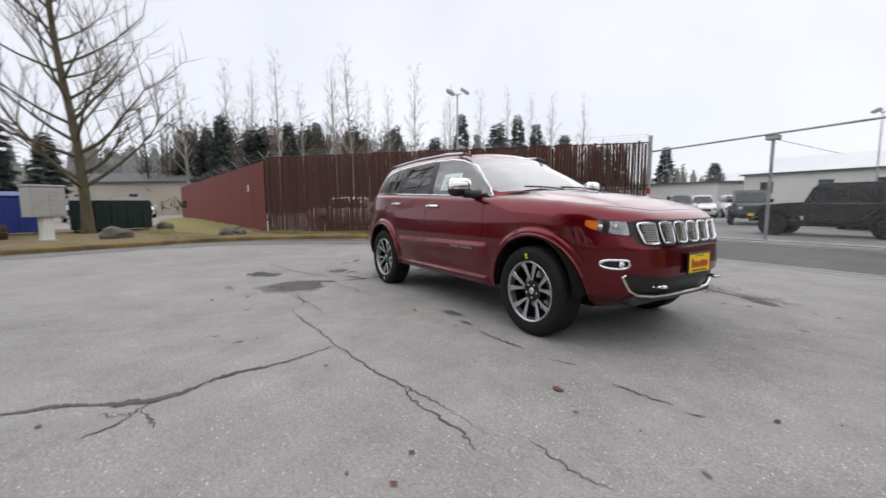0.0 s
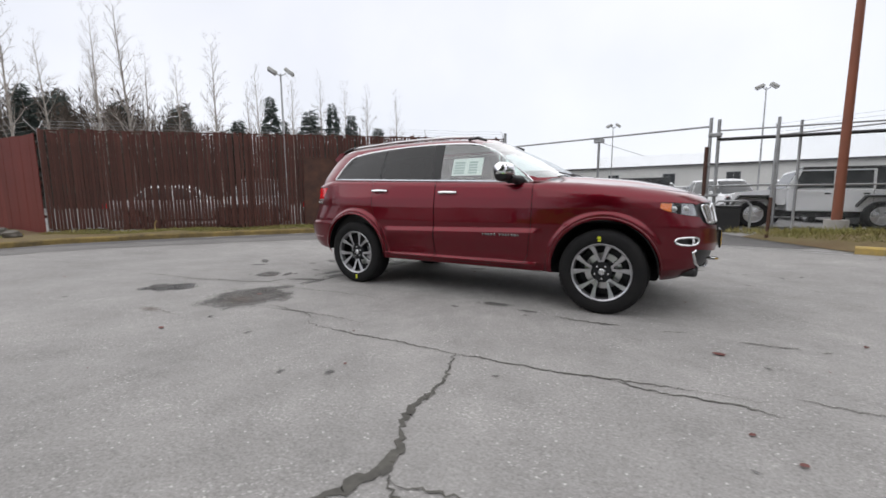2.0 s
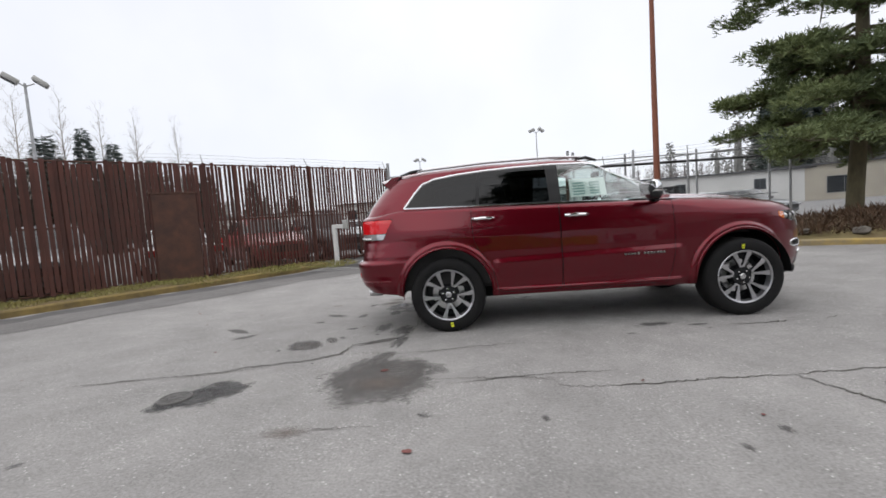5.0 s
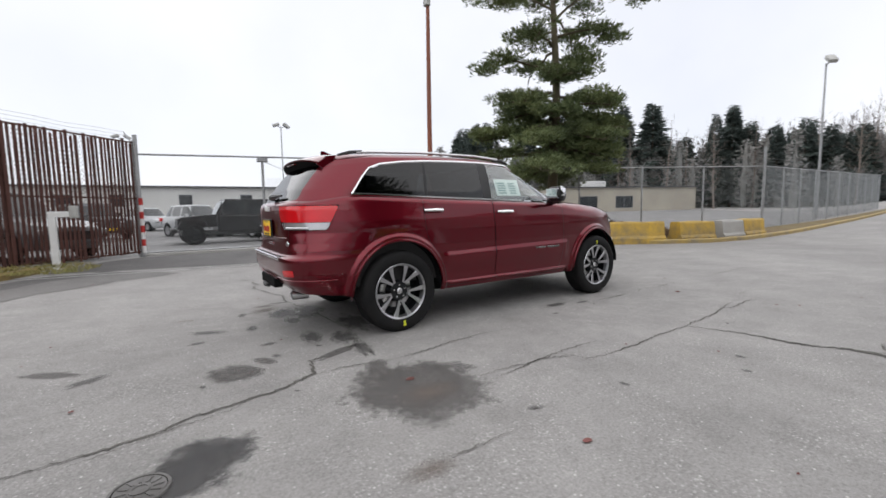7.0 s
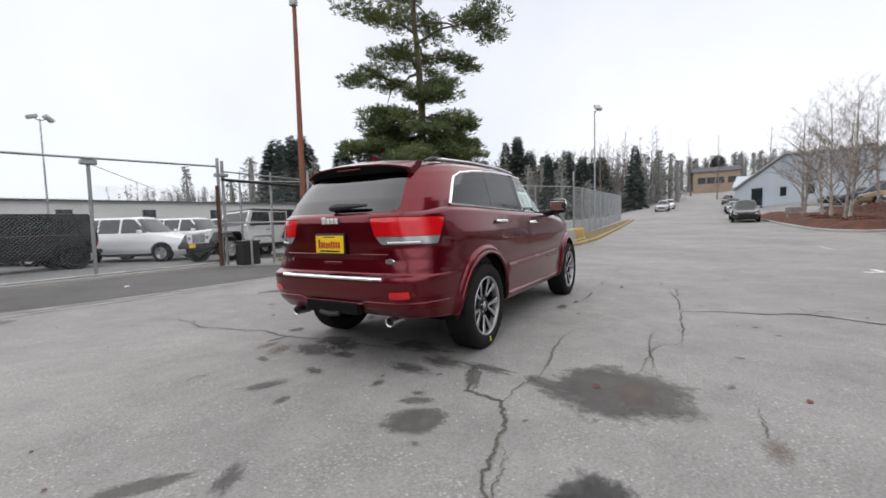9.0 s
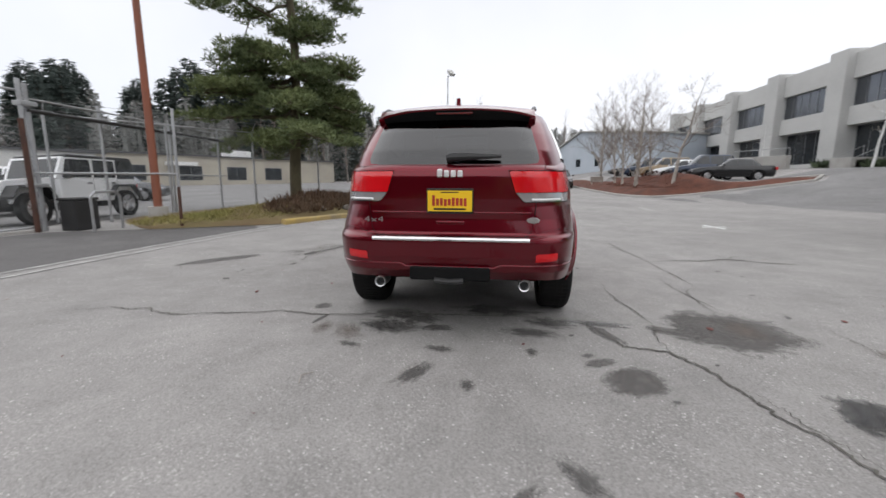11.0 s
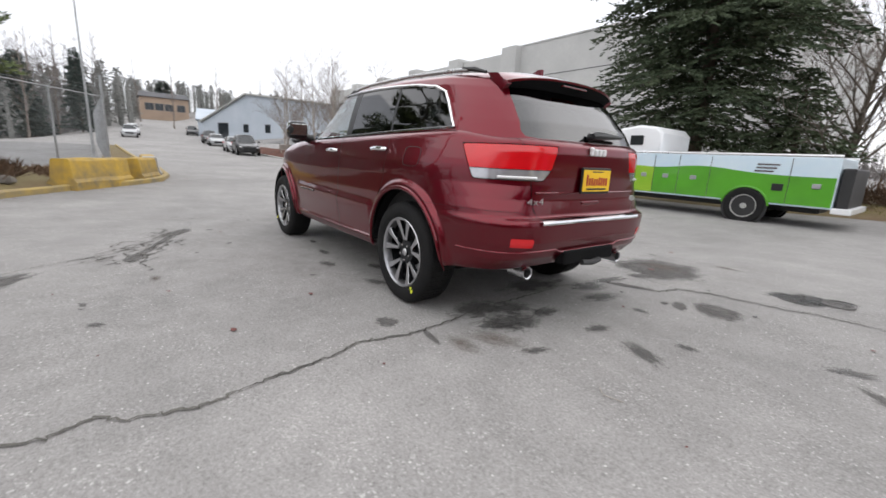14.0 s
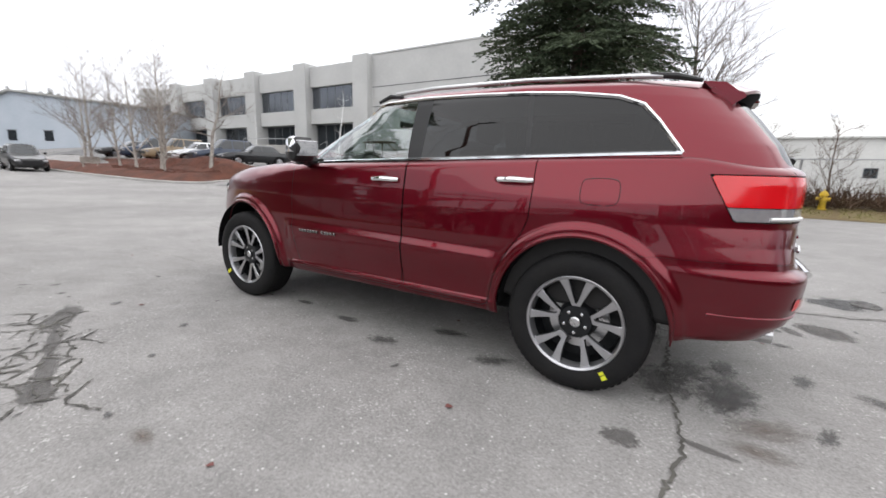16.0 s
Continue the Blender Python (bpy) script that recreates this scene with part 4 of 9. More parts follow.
for x, w_, z0, z1 in ((4.2, 2.6, 0.0, 2.6), (10.5, 1.2, 1.2, 2.4), (15.5, 1.2, 1.2, 2.4)):
    opening = part("opening", box(x, -0.03, z0, x + w_, 0.02, z1), M_WINDOW, bw, "dark doorway or window")
    part("frame", box(x - 0.08, -0.06, z1, x + w_ + 0.08, 0.02, z1 + 0.1), M_WINFRAME, opening)
shed("blue_shed", "small blue-grey gabled shed up the road", (91, -9.5), (90, -15.5), 14, 3.2, M_BUILD_B, M_BUILD_B, [0.3], slope=2.4, zb=0.0)
shed("hill_house", "brown timber house on the hilltop", (161, -3), (161, -16), 14, 6.5, M_BUILD_BR, M_ROOF_D, [0.1, 0.3, 0.5, 0.75], slope=2.0, zb=0.5, win=(2.2, 2, 2.5))
shed("south_warehouse", "white gabled warehouse beyond the overgrown fence", (-8, -60), (-50, -62), 20, 6.0, M_BUILD_W, M_BUILD_W, [0.2, 0.5], slope=3.2)
shed("white_store", "white flat-roofed store behind the lot", (-42, 60), (-24, 59), 14, 4.0, M_BUILD_W, M_ROOF_D, [0.3], slope=0.2)
shed("distant_house", "pale distant building beyond the street", (-70, -18), (-55, 2), 12, 4.2, M_BUILD_T, M_ROOF_D, [0.2, 0.5, 0.8], slope=1.5)

# ---- the dark red SUV ----
M_PAINT = mat("dark_red_metallic_paint", (0.138, 0.0010, 0.0090), (0.122, 0.0009, 0.0080), rough=0.30, metal=0.80, coat=0.8, spec=0.3, scale=0.7, fine=500, rvar=0.05, bump=0.008, bscale=3)
M_CHROME = mat("chrome", (0.80, 0.80, 0.81), (0.74, 0.74, 0.75), rough=0.07, metal=1.0, fine=3)
M_SATIN = mat("satin_aluminium", (0.62, 0.62, 0.63), (0.55, 0.55, 0.56), rough=0.28, metal=1.0)
M_BRIGHT = mat("bright_badge_silver", (0.80, 0.80, 0.80), (0.70, 0.70, 0.70), rough=0.35, metal=0.4)
M_MACH = mat("machined_wheel_face", (0.50, 0.50, 0.51), (0.42, 0.42, 0.44), rough=0.32, metal=0.9)
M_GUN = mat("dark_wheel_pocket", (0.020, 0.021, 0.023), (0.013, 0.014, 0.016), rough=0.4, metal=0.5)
M_TYRE = mat("tyre_rubber", (0.011, 0.011, 0.012), (0.018, 0.0175, 0.017), rough=0.75, spec=0.18, scale=8, fine=90, bump=0.15)
M_TRIM = mat("black_trim", (0.012, 0.012, 0.013), (0.018, 0.018, 0.018), rough=0.38, fine=90)
M_DARKIN = mat("dark_interior", (0.020, 0.019, 0.019), (0.03, 0.028, 0.028), rough=0.7, fine=60)
M_LEATHER = mat("grey_leather", (0.06, 0.058, 0.056), (0.045, 0.044, 0.042), rough=0.55, fine=60, bump=0.1)
M_REDLENS = mat("red_lamp_lens", (0.70, 0.008, 0.014), (0.52, 0.005, 0.009), rough=0.10, coat=0.6, fine=4)
M_DKLENS = mat("dark_red_brake_lens", (0.10, 0.004, 0.004), rough=0.15, coat=0.5)
M_CLEARLENS = mat("clear_lamp_lens", (0.58, 0.58, 0.59), (0.42, 0.42, 0.44), rough=0.12, metal=0.6, coat=1.0)
M_BOWL = mat("lamp_reflector", (0.42, 0.43, 0.45), (0.16, 0.165, 0.175), rough=0.22, metal=0.6, coat=0.5, scale=14, fine=60, bump=0.2, bscale=45)
M_AMBER = mat("amber_lamp", (0.85, 0.20, 0.015), (0.7, 0.15, 0.01), rough=0.15, coat=0.6)
M_PLATE = mat("yellow_plate", (0.86, 0.55, 0.015), (0.80, 0.50, 0.012), rough=0.45)
M_PLATE_R = mat("red_plate_print", (0.42, 0.03, 0.02), rough=0.5)
M_PAPER = mat("white_paper", (0.78, 0.80, 0.78), (0.70, 0.72, 0.70), rough=0.7)
M_PRINT = mat("green_grey_print", (0.30, 0.42, 0.40), rough=0.7)
M_CHALK = mat("yellow_green_tyre_mark", (0.72, 0.75, 0.03), rough=0.6)
M_MATT = mat("matt_black_plastic", (0.007, 0.007, 0.008), (0.012, 0.012, 0.012), rough=0.9, spec=0.08, fine=60)
M_ENGR = mat("dark_chrome_letters", (0.32, 0.30, 0.30), rough=0.2, metal=1.0)


def glass(name, tint, rough=0.005, low=0.06, high=0.75):
    """A thin tinted pane: see-through, with a mirror sheen that grows at a slant."""
    m = bpy.data.materials.new(name)
    m.use_nodes = True
    n, l = m.node_tree.nodes, m.node_tree.links
    n.clear()
    o, mx, tr, gl, fr = (n.new("ShaderNode" + k) for k in ("OutputMaterial", "MixShader", "BsdfTransparent", "BsdfGlossy", "LayerWeight"))
    tr.inputs[0].default_value = (*tint, 1)
    gl.inputs[0].default_value, gl.inputs["Roughness"].default_value = (1, 1, 1, 1), rough
    fr.inputs[0].default_value = 0.5
    pw, sc = n.new("ShaderNodeMath"), n.new("ShaderNodeMapRange")
    pw.operation, pw.inputs[1].default_value = "POWER", 2.2
    sc.inputs["To Min"].default_value, sc.inputs["To Max"].default_value = low, high
    l.new(fr.outputs["Facing"], pw.inputs[0])
    l.new(pw.outputs[0], sc.inputs["Value"])
    l.new(sc.outputs[0], mx.inputs[0])
    l.new(tr.outputs[0], mx.inputs[1])
    l.new(gl.outputs[0], mx.inputs[2])
    l.new(mx.outputs[0], o.inputs[0])
    return m


M_GLASS = glass("clear_car_glass", (0.82, 0.92, 0.89), low=0.14, high=0.42)
M_WIND = glass("windscreen_glass", (0.70, 0.78, 0.78), low=0.26, high=0.75)
M_PRIV = glass("privacy_car_glass", (0.030, 0.032, 0.036), low=0.032, high=0.36)
M_REARW = glass("rear_window_glass", (0.04, 0.045, 0.052), low=0.07, high=0.5)
M_LENS = glass("lamp_cover", (0.96, 0.96, 0.96), low=0.05, high=0.5)

AX, AZ, AR = 1.4575, 0.40, 0.452
Z_W, V_W = (0.28, 0.36, 0.42, 0.60, 0.80, 0.95, 1.05, 1.15, 1.28), (0.835, 0.89, 0.912, 0.924, 0.932, 0.925, 0.912, 0.893, 0.866)
Z_F, V_F = (0.26, 0.34, 0.42, 0.52, 0.64, 0.78, 0.86, 1.0, 1.06, 1.12), (2.02, 2.165, 2.28, 2.33, 2.345, 2.335, 2.315, 2.275, 2.24, 2.18)
Z_R, V_R = (0.36, 0.42, 0.50, 0.60, 0.705, 0.735, 0.76, 0.86, 1.0, 1.15, 1.2, 1.28), (2.20, 2.32, 2.40, 2.435, 2.445, 2.44, 2.395, 2.385, 2.395, 2.40, 2.39, 2.345)


def hood_z(x, y):
    c = lerp(x, (0.8, 1.2, 1.6, 1.9, 2.1, 2.2, 2.32), (1.264, 1.240, 1.198, 1.147, 1.092, 1.054, 0.99))
    y = np.abs(y)
    bulge = 0.014 * smooth01((0.52 - y) / 0.10) * smooth01((2.2 - x) / 0.6)
    return c - 0.058 * (y / 0.8) ** 2 + bulge


def belt(x):
    b = 1.222 - 0.031 * (x + 0.22)
    return b - smooth01((-1.86 - x) / 0.34) * (b - 1.232)


def top_z(x, y):
    t = smooth01((x - 0.80) / 0.14)
    return belt(x) * (1 - t) + hood_z(x, y) * t


def bottom_z(x):
    return lerp(x, (-2.4, -2.0, -1.8, 1.8, 2.1, 2.4), (0.43, 0.40, 0.345, 0.335, 0.30, 0.33))


def rear_n(z):
    return lerp(z, (0.72, 0.95), (7.5, 5.6))


def lower_xy(c, s, z, zt):
    """A point of the body's side below the windows: c, s say where on its plan outline."""
    front = c > 0
    n = np.where(front, 4.0, rear_n(z))
    L = np.where(front, lerp(z, Z_F, V_F), lerp(z, Z_R, V_R))
    W = lerp(z, Z_W, V_W)
    x = np.sign(c) * L * np.abs(c) ** (2 / n)
    yn = np.abs(s) ** (2 / n)
    x = x - 0.05 * yn ** 2 * smooth01((x - 1.1) / 0.9)
    edge = np.where(x > 0.9, 0.11, np.where(x < -2.0, 0.05, 0.045))
    edge = lerp(x, (-2.0, 0.7, 1.1, 3.0), (0.045, 0.045, 0.11, 0.11))
    t = np.clip((z - (zt - edge)) / edge, 0, 1)
    inset = edge * 0.9 * (1 - np.sqrt(1 - t * t * 0.985))
    y = yn * W
    # wheel arch flares, sill band and the pressed line along the doors
    side = smooth01((yn - 0.80) / 0.16)
    r = np.minimum(np.hypot(x - AX, z - AZ), np.hypot(x + AX, z - AZ))
    flare = 0.026 * (1 - smooth01((r - 0.495) / 0.035))
    run = smooth01((x + 1.02) / 0.10) * smooth01((0.92 - x) / 0.10)
    line = 0.700 + 0.02 * x
    ridge = 0.020 * (1 - np.clip((z - line + 0.004) / 0.046, 0, 1)) * smooth01((z - 0.47) / 0.20)
    sill = 0.014 * smooth01((0.425 - z) / 0.012) * run
    haunch = 0.016 * np.exp(-((x + 1.5) / 0.5) ** 2 - ((z - 1.02) / 0.12) ** 2) + 0.012 * np.exp(-((x - 1.5) / 0.5) ** 2 - ((z - 1.0) / 0.1) ** 2)
    y = y + side * (flare + run * ridge + sill + haunch)
    ox = np.sign(c) * smooth01((np.abs(c) ** (2 / n) - 0.86) / 0.1)
    return x - ox * inset * 0.8, y - inset * smooth01((yn - 0.15) / 0.5)


def outline(N, nf, nr, Lf, Lr, W):
    """Even steps along half a plan outline, from the front's middle to the rear's."""
    th = np.linspace(0, math.pi, 6000)
    c, s = np.cos(th), np.sin(th)
    n = np.where(c > 0, nf, nr)
    x, y = np.where(c > 0, Lf, Lr) * np.sign(c) * np.abs(c) ** (2 / n), W * np.abs(s) ** (2 / n)
    d = np.concatenate([[0], np.cumsum(np.hypot(np.diff(x), np.diff(y)))])
    t = np.interp(np.linspace(0, d[-1], N), d, th)
    t[0], t[-1] = 0, math.pi
    return np.cos(t), np.where(np.isin(np.arange(N), (0, N - 1)), 0, np.sin(t))


def quads(nu, nv):
    return [(i * nv + j, i * nv + j + 1, (i + 1) * nv + j + 1, (i + 1) * nv + j) for i in range(nu - 1) for j in range(nv - 1)]


NU, NV = 440, 96
oc, os_ = outline(NU, 4.0, 6.5, 2.36, 2.42, 0.92)
C, S = oc[:, None] * np.ones((1, NV)), os_[:, None] * np.ones((1, NV))
x_ref, y_ref = lower_xy(C, S, np.full_like(C, 1.0), np.full_like(C, 9.0))
zt_ = top_z(np.minimum(x_ref, 2.28), np.minimum(y_ref, 0.80))
for _ in range(6):
    xt, yt = lower_xy(C, S, zt_, zt_)
    zt_ = 0.5 * zt_ + 0.5 * top_z(xt, yt)
zb_ = bottom_z(x_ref)
vv = np.linspace(0, 1, NV)[None, :]
vv = vv + 0.10 * np.sin(2 * math.pi * vv) / (2 * math.pi)
Zl = zb_ + (zt_ - zb_) * vv
Xl, Yl = lower_xy(C, S, Zl, zt_)
LOWER = (np.stack([Xl, Yl, Zl], -1).reshape(-1, 3), quads(NU, NV))

# greenhouse
F_, WG = (0, 0.2, 0.5, 0.8, 0.92, 0.97, 1.0), (0.836, 0.815, 0.773, 0.722, 0.692, 0.655, 0.60)
F2_, LFG = (0, 0.25, 0.5, 0.75, 0.93, 1.0), (1.00, 0.815, 0.615, 0.39, 0.205, 0.06)
F3_, LRG = (0, 0.3, 0.6, 0.8, 0.93, 1.0), (2.35, 2.285, 2.18, 2.095, 2.03, 1.95)
GC = -0.3


def roof_z(x, y):
    e = lerp(x, (-2.3, -2.0, -1.6, -1.0, -0.3, 0.05, 0.3), (1.592, 1.630, 1.666, 1.692, 1.690, 1.668, 1.63))
    return e + 0.052 * np.clip(1 - (np.abs(y) / 0.61) ** 2, 0, 1)


def green_xy(c, s, f):
    front = c > 0
    n = np.where(front, 4.6, 6.0)
    L = np.where(front, lerp(f, F2_, LFG) - GC, lerp(f, F3_, LRG) + GC)
    x = GC + np.sign(c) * L * np.abs(c) ** (2 / n)
    return x, np.abs(s) ** (2 / n) * lerp(f, F_, WG)


def green_base(x):
    return np.where(x > 0.7, 1.17 + 0.08 * smooth01((x - 0.7) / 0.3), belt(x) - 0.025)


NG = 52
gc_, gs_ = outline(360, 4.6, 6.0, 1.1, 2.0, 0.75)
Cg, Sg = gc_[:, None] * np.ones((1, NG)), gs_[:, None] * np.ones((1, NG))
Fg = np.linspace(0, 1, NG)[None, :] * np.ones((360, 1))
Fg = 1 - (1 - Fg) ** 1.25
Xg, Yg = green_xy(Cg, Sg, Fg)
Zb = green_base(green_xy(gc_, gs_, np.zeros(360))[0])[:, None]
Zg = Zb + Fg * (roof_z(Xg, Yg) - Zb)
GREEN = (np.stack([Xg, Yg, Zg], -1).reshape(-1, 3), quads(360, NG))


def half_grid(x0, x1, y1, step, fn):
    xs, ys = np.arange(x0, x1 + step, step), np.linspace(0, y1, int(y1 / step) + 1)
    X, Y = np.meshgrid(xs, ys, indexing="ij")
    return np.stack([X, Y, fn(X, Y)], -1).reshape(-1, 3), quads(len(xs), len(ys))


hood_edge = np.vstack([np.stack([Xl[:, -1], Yl[:, -1]], -1), [[-2.3, -0.4], [2.15, -0.4]]])
g_hood = sdf2(hood_edge[::3])
roof_edge = np.vstack([np.stack([Xg[:, -1], Yg[:, -1]], -1), [[-2.0, -0.4], [0.06, -0.4]]])
g_roof = sdf2(roof_edge[::3])


def mirror(g):
    return [(p[0], -p[1], p[2]) for p in g[0]], [tuple(reversed(q)) for q in g[1]]


def weld_mesh(name, g, material):
    me = bpy.data.meshes.new(name)
    me.from_pydata(g[0], [], g[1])
    bm = bmesh.new()
    bm.from_mesh(me)
    bmesh.ops.remove_doubles(bm, verts=bm.verts[:], dist=0.0004)
    bm.normal_update()
    for f_ in bm.faces:
        c_ = f_.calc_center_median()
        if f_.normal.dot(c_ - Vector((c_.x * 0.75, 0, 0.7))) < 0:
            f_.normal_flip()
    bm.to_mesh(me)
    bm.free()
    me.materials.append(material)
    me.polygons.foreach_set("use_smooth", [True] * len(me.polygons))
    me.set_sharp_from_angle(angle=radians(42))
    return me


def poly_side(P):
    g = sdf2(P)
    return lambda q: g(q[:, 0], q[:, 2])


def poly_end(P):
    g = sdf2(P)
    return lambda q: g(q[:, 1], q[:, 2])


def arch_out(q):
    out = None
    for cx in (AX, -AX):
        dx, dz = q[:, 0] - cx, q[:, 2] - AZ
        d = np.where(dz > 0, np.hypot(dx, dz), np.abs(dx)) - AR
        d = np.where(q[:, 1] < 0.55, 1.0, d)
        out = d if out is None else np.minimum(out, d)
    return out


FDOOR = [(0.80, 1.4), (0.805, 0.95), (0.80, 0.75), (0.77, 0.50), (0.72, 0.385), (0.68, 0.375), (-0.25, 0.375), (-0.285, 0.40), (-0.295, 0.5), (-0.295, 1.4)]
RDOOR = [(-0.30, 1.4), (-0.30, 0.5), (-0.31, 0.40), (-0.345, 0.375), (-0.90, 0.375), (-0.945, 0.40), (-0.962, 0.5), (-0.995, 0.62), (-1.06, 0.735), (-1.13, 0.835), (-1.165, 0.92), (-1.175, 1.05), (-1.175, 1.4)]
d_f, d_r = poly_side(FDOOR), poly_side(RDOOR)
GAP = 0.0028


def only_side(q):
    return q[:, 1] - 0.6


def tail_gate(q):
    y, z = q[:, 1], q[:, 2]
    return np.where(q[:, 0] < -2.0, np.minimum(np.minimum(lerp(z, (0.72, 0.80, 1.0, 1.3), (0.50, 0.56, 0.585, 0.66)) - y, z - 0.745), 1.0), -1.0)


def tail_lamp(q):
    x, y, z = q[:, 0], q[:, 1], q[:, 2]
    k = np.minimum(1.188 - z, z - 0.978)
    k = np.minimum(k, (-1.985 - 0.55 * (1.188 - z)) - x)
    return np.minimum(k, y - lerp(z, (0.97, 1.05, 1.19), (0.505, 0.435, 0.39)))


def head_lamp(q):
    x, y, z = q[:, 0], q[:, 1], q[:, 2]
    top = lerp(y, (0.55, 0.8, 0.87), (0.985, 1.0, 1.012))
    low = lerp(x, (1.85, 1.95, 2.1, 2.3), (0.972, 0.925, 0.888, 0.868))
    return np.where(x > 1.5, np.minimum(np.minimum(top - z, z - low), np.minimum(y - 0.605, x - 1.895)), -1.0)


def bump_front(q):
    x, y, z = q[:, 0], q[:, 1], q[:, 2]
    return np.minimum(x - 1.52, lerp(x, (1.5, 1.80, 1.93, 2.1, 2.4), (0.72, 0.80, 0.93, 0.90, 0.80)) - z)


def bump_rear(q):
    return np.minimum(-1.50 - q[:, 0], 0.742 + 0.05 * smooth01((q[:, 1] - 0.5) / 0.2) - q[:, 2])


def inv(fn, gap=GAP):
    return lambda q: -fn(q) - gap


def ins(fn, gap=GAP):
    return lambda q: fn(q) - gap


def cutting(g, *fns):
    for fn in fns:
        g = clip(g, fn)
    return tidy(g)


base_low = clip(LOWER, arch_out)
grille_zone = poly_end([(-0.1, 0.80), (0.50, 0.80), (0.575, 0.83), (0.60, 0.90), (0.60, 0.975), (0.55, 0.99), (-0.1, 0.99)])
intake_zone = poly_end([(-0.1, 0.43), (0.52, 0.43), (0.60, 0.47), (0.66, 0.585), (0.60, 0.592), (0.40, 0.565), (-0.1, 0.565)])
fog_zone = poly_end([(0.625, 0.652), (0.66, 0.632), (0.72, 0.636), (0.745, 0.655), (0.742, 0.685), (0.72, 0.698), (0.64, 0.70), (0.625, 0.69)])
at_front = lambda fn: (lambda q: np.where(q[:, 0] > 1.7, fn(q), -1.0))

suv = thing("suv", "dark red mid-size SUV with chrome trim, parked on asphalt", "car", pose(0, 0, 0))
h_fend = cutting(base_low, inv(d_f), inv(d_r), inv(tail_gate), inv(tail_lamp), inv(head_lamp), inv(bump_front, 0.0006), inv(bump_rear, 0.0010), inv(at_front(grille_zone)))
h_fd = cutting(base_low, only_side, ins(d_f))
h_rd = cutting(base_low, only_side, ins(d_r))
h_fb = cutting(base_low, ins(bump_front, 0.0006), inv(at_front(grille_zone)), inv(at_front(intake_zone)), inv(at_front(fog_zone)), inv(head_lamp))
h_rb = cutting(base_low, ins(bump_rear, 0.0010))
h_tg = cutting(base_low, ins(tail_gate), inv(tail_lamp))
h_tl = cutting(base_low, ins(tail_lamp))
h_hl = cutting(base_low, ins(head_lamp))
hood_h = cutting(half_grid(0.70, 2.32, 0.9, 0.02, hood_z), lambda q: g_hood(q[:, 0], q[:, 1]) + 0.002, lambda q: q[:, 0] - lerp(q[:, 1], (0, 0.5, 0.75, 0.85), (0.97, 0.90, 0.76, 0.70)))
roof_h = cutting(half_grid(-2.06, 0.12, 0.66, 0.02, roof_z), lambda q: g_roof(q[:, 0], q[:, 1]) + 0.001)

# windows
SIDEWIN = [(-1.86, belt(-1.86) + 0.012), (-1.74, 1.44), (-1.66, 1.525), (-1.54, 1.57), (-1.3, 1.602), (-1.04, 1.621), (-0.7, 1.634), (-0.34, 1.637), (0.0, 1.625), (0.13, 1.607), (0.28, 1.545), (0.46, 1.435), (0.62, 1.315), (0.755, belt(0.755) + 0.012)]
w_side = poly_side(SIDEWIN)
WINDSH = [(-0.1, 1.262), (0.40, 1.258), (0.69, 1.245), (0.715, 1.27), (0.62, 1.58), (0.585, 1.632), (0.40, 1.652), (-0.1, 1.664)]
w_front = lambda q: np.where(q[:, 0] > 0.0, poly_end(WINDSH)(q), -1.0)
REARWIN = [(-0.1, 1.232), (0.52, 1.232), (0.585, 1.24), (0.60, 1.27), (0.545, 1.50), (0.515, 1.565), (-0.1, 1.585)]
w_rear = lambda q: np.where(q[:, 0] < -1.8, poly_end(REARWIN)(q), -1.0)
h_green = cutting(GREEN, inv(w_side, 0.0), inv(w_front, 0.0), inv(w_rear, 0.0))
pane_f = poly_side([(-0.262, 1.0), (-0.262, 1.60), (-0.28, 1.8), (1, 1.8), (1, 1.0)])
pane_r = poly_side([(-0.365, 1.0), (-0.395, 1.8), (-1.035, 1.8), (-1.115, 1.0)])
pane_q = poly_side([(-1.145, 1.0), (-1.065, 1.8), (-2.4, 1.8), (-2.4, 1.0)])
h_sw = clip(GREEN, ins(w_side, 0.0))
h_gf, h_gr, h_gq = (cutting(h_sw, p) for p in (pane_f, pane_r, pane_q))
h_pil = cutting(h_sw, inv(pane_f, 0), inv(pane_r, 0), inv(pane_q, 0))

both = lambda h: join(h, mirror(h))
part("body", weld_mesh("body", both(h_fend), M_PAINT), M_PAINT, suv)
part("cabin_frame", weld_mesh("cabin_frame", both(h_green), M_PAINT), M_PAINT, suv)
part("hood", weld_mesh("hood", both(hood_h), M_PAINT), M_PAINT, suv)
part("roof", weld_mesh("roof", both(roof_h), M_PAINT), M_PAINT, suv)
fbump = part("front_bumper", weld_mesh("front_bumper", both(h_fb), M_PAINT), M_PAINT, suv)
rbump = part("rear_bumper", weld_mesh("rear_bumper", both(h_rb), M_PAINT), M_PAINT, suv)
tgate = part("tailgate", weld_mesh("tailgate", both(h_tg), M_PAINT), M_PAINT, suv)
part("windscreen", weld_mesh("windscreen", both(cutting(GREEN, w_front)), M_WIND), M_WIND, suv, "clear laminated windscreen")
part("rear_window", weld_mesh("rear_window", both(cutting(GREEN, w_rear)), M_REARW), M_REARW, suv, "dark tinted rear window")
DOORS = {}
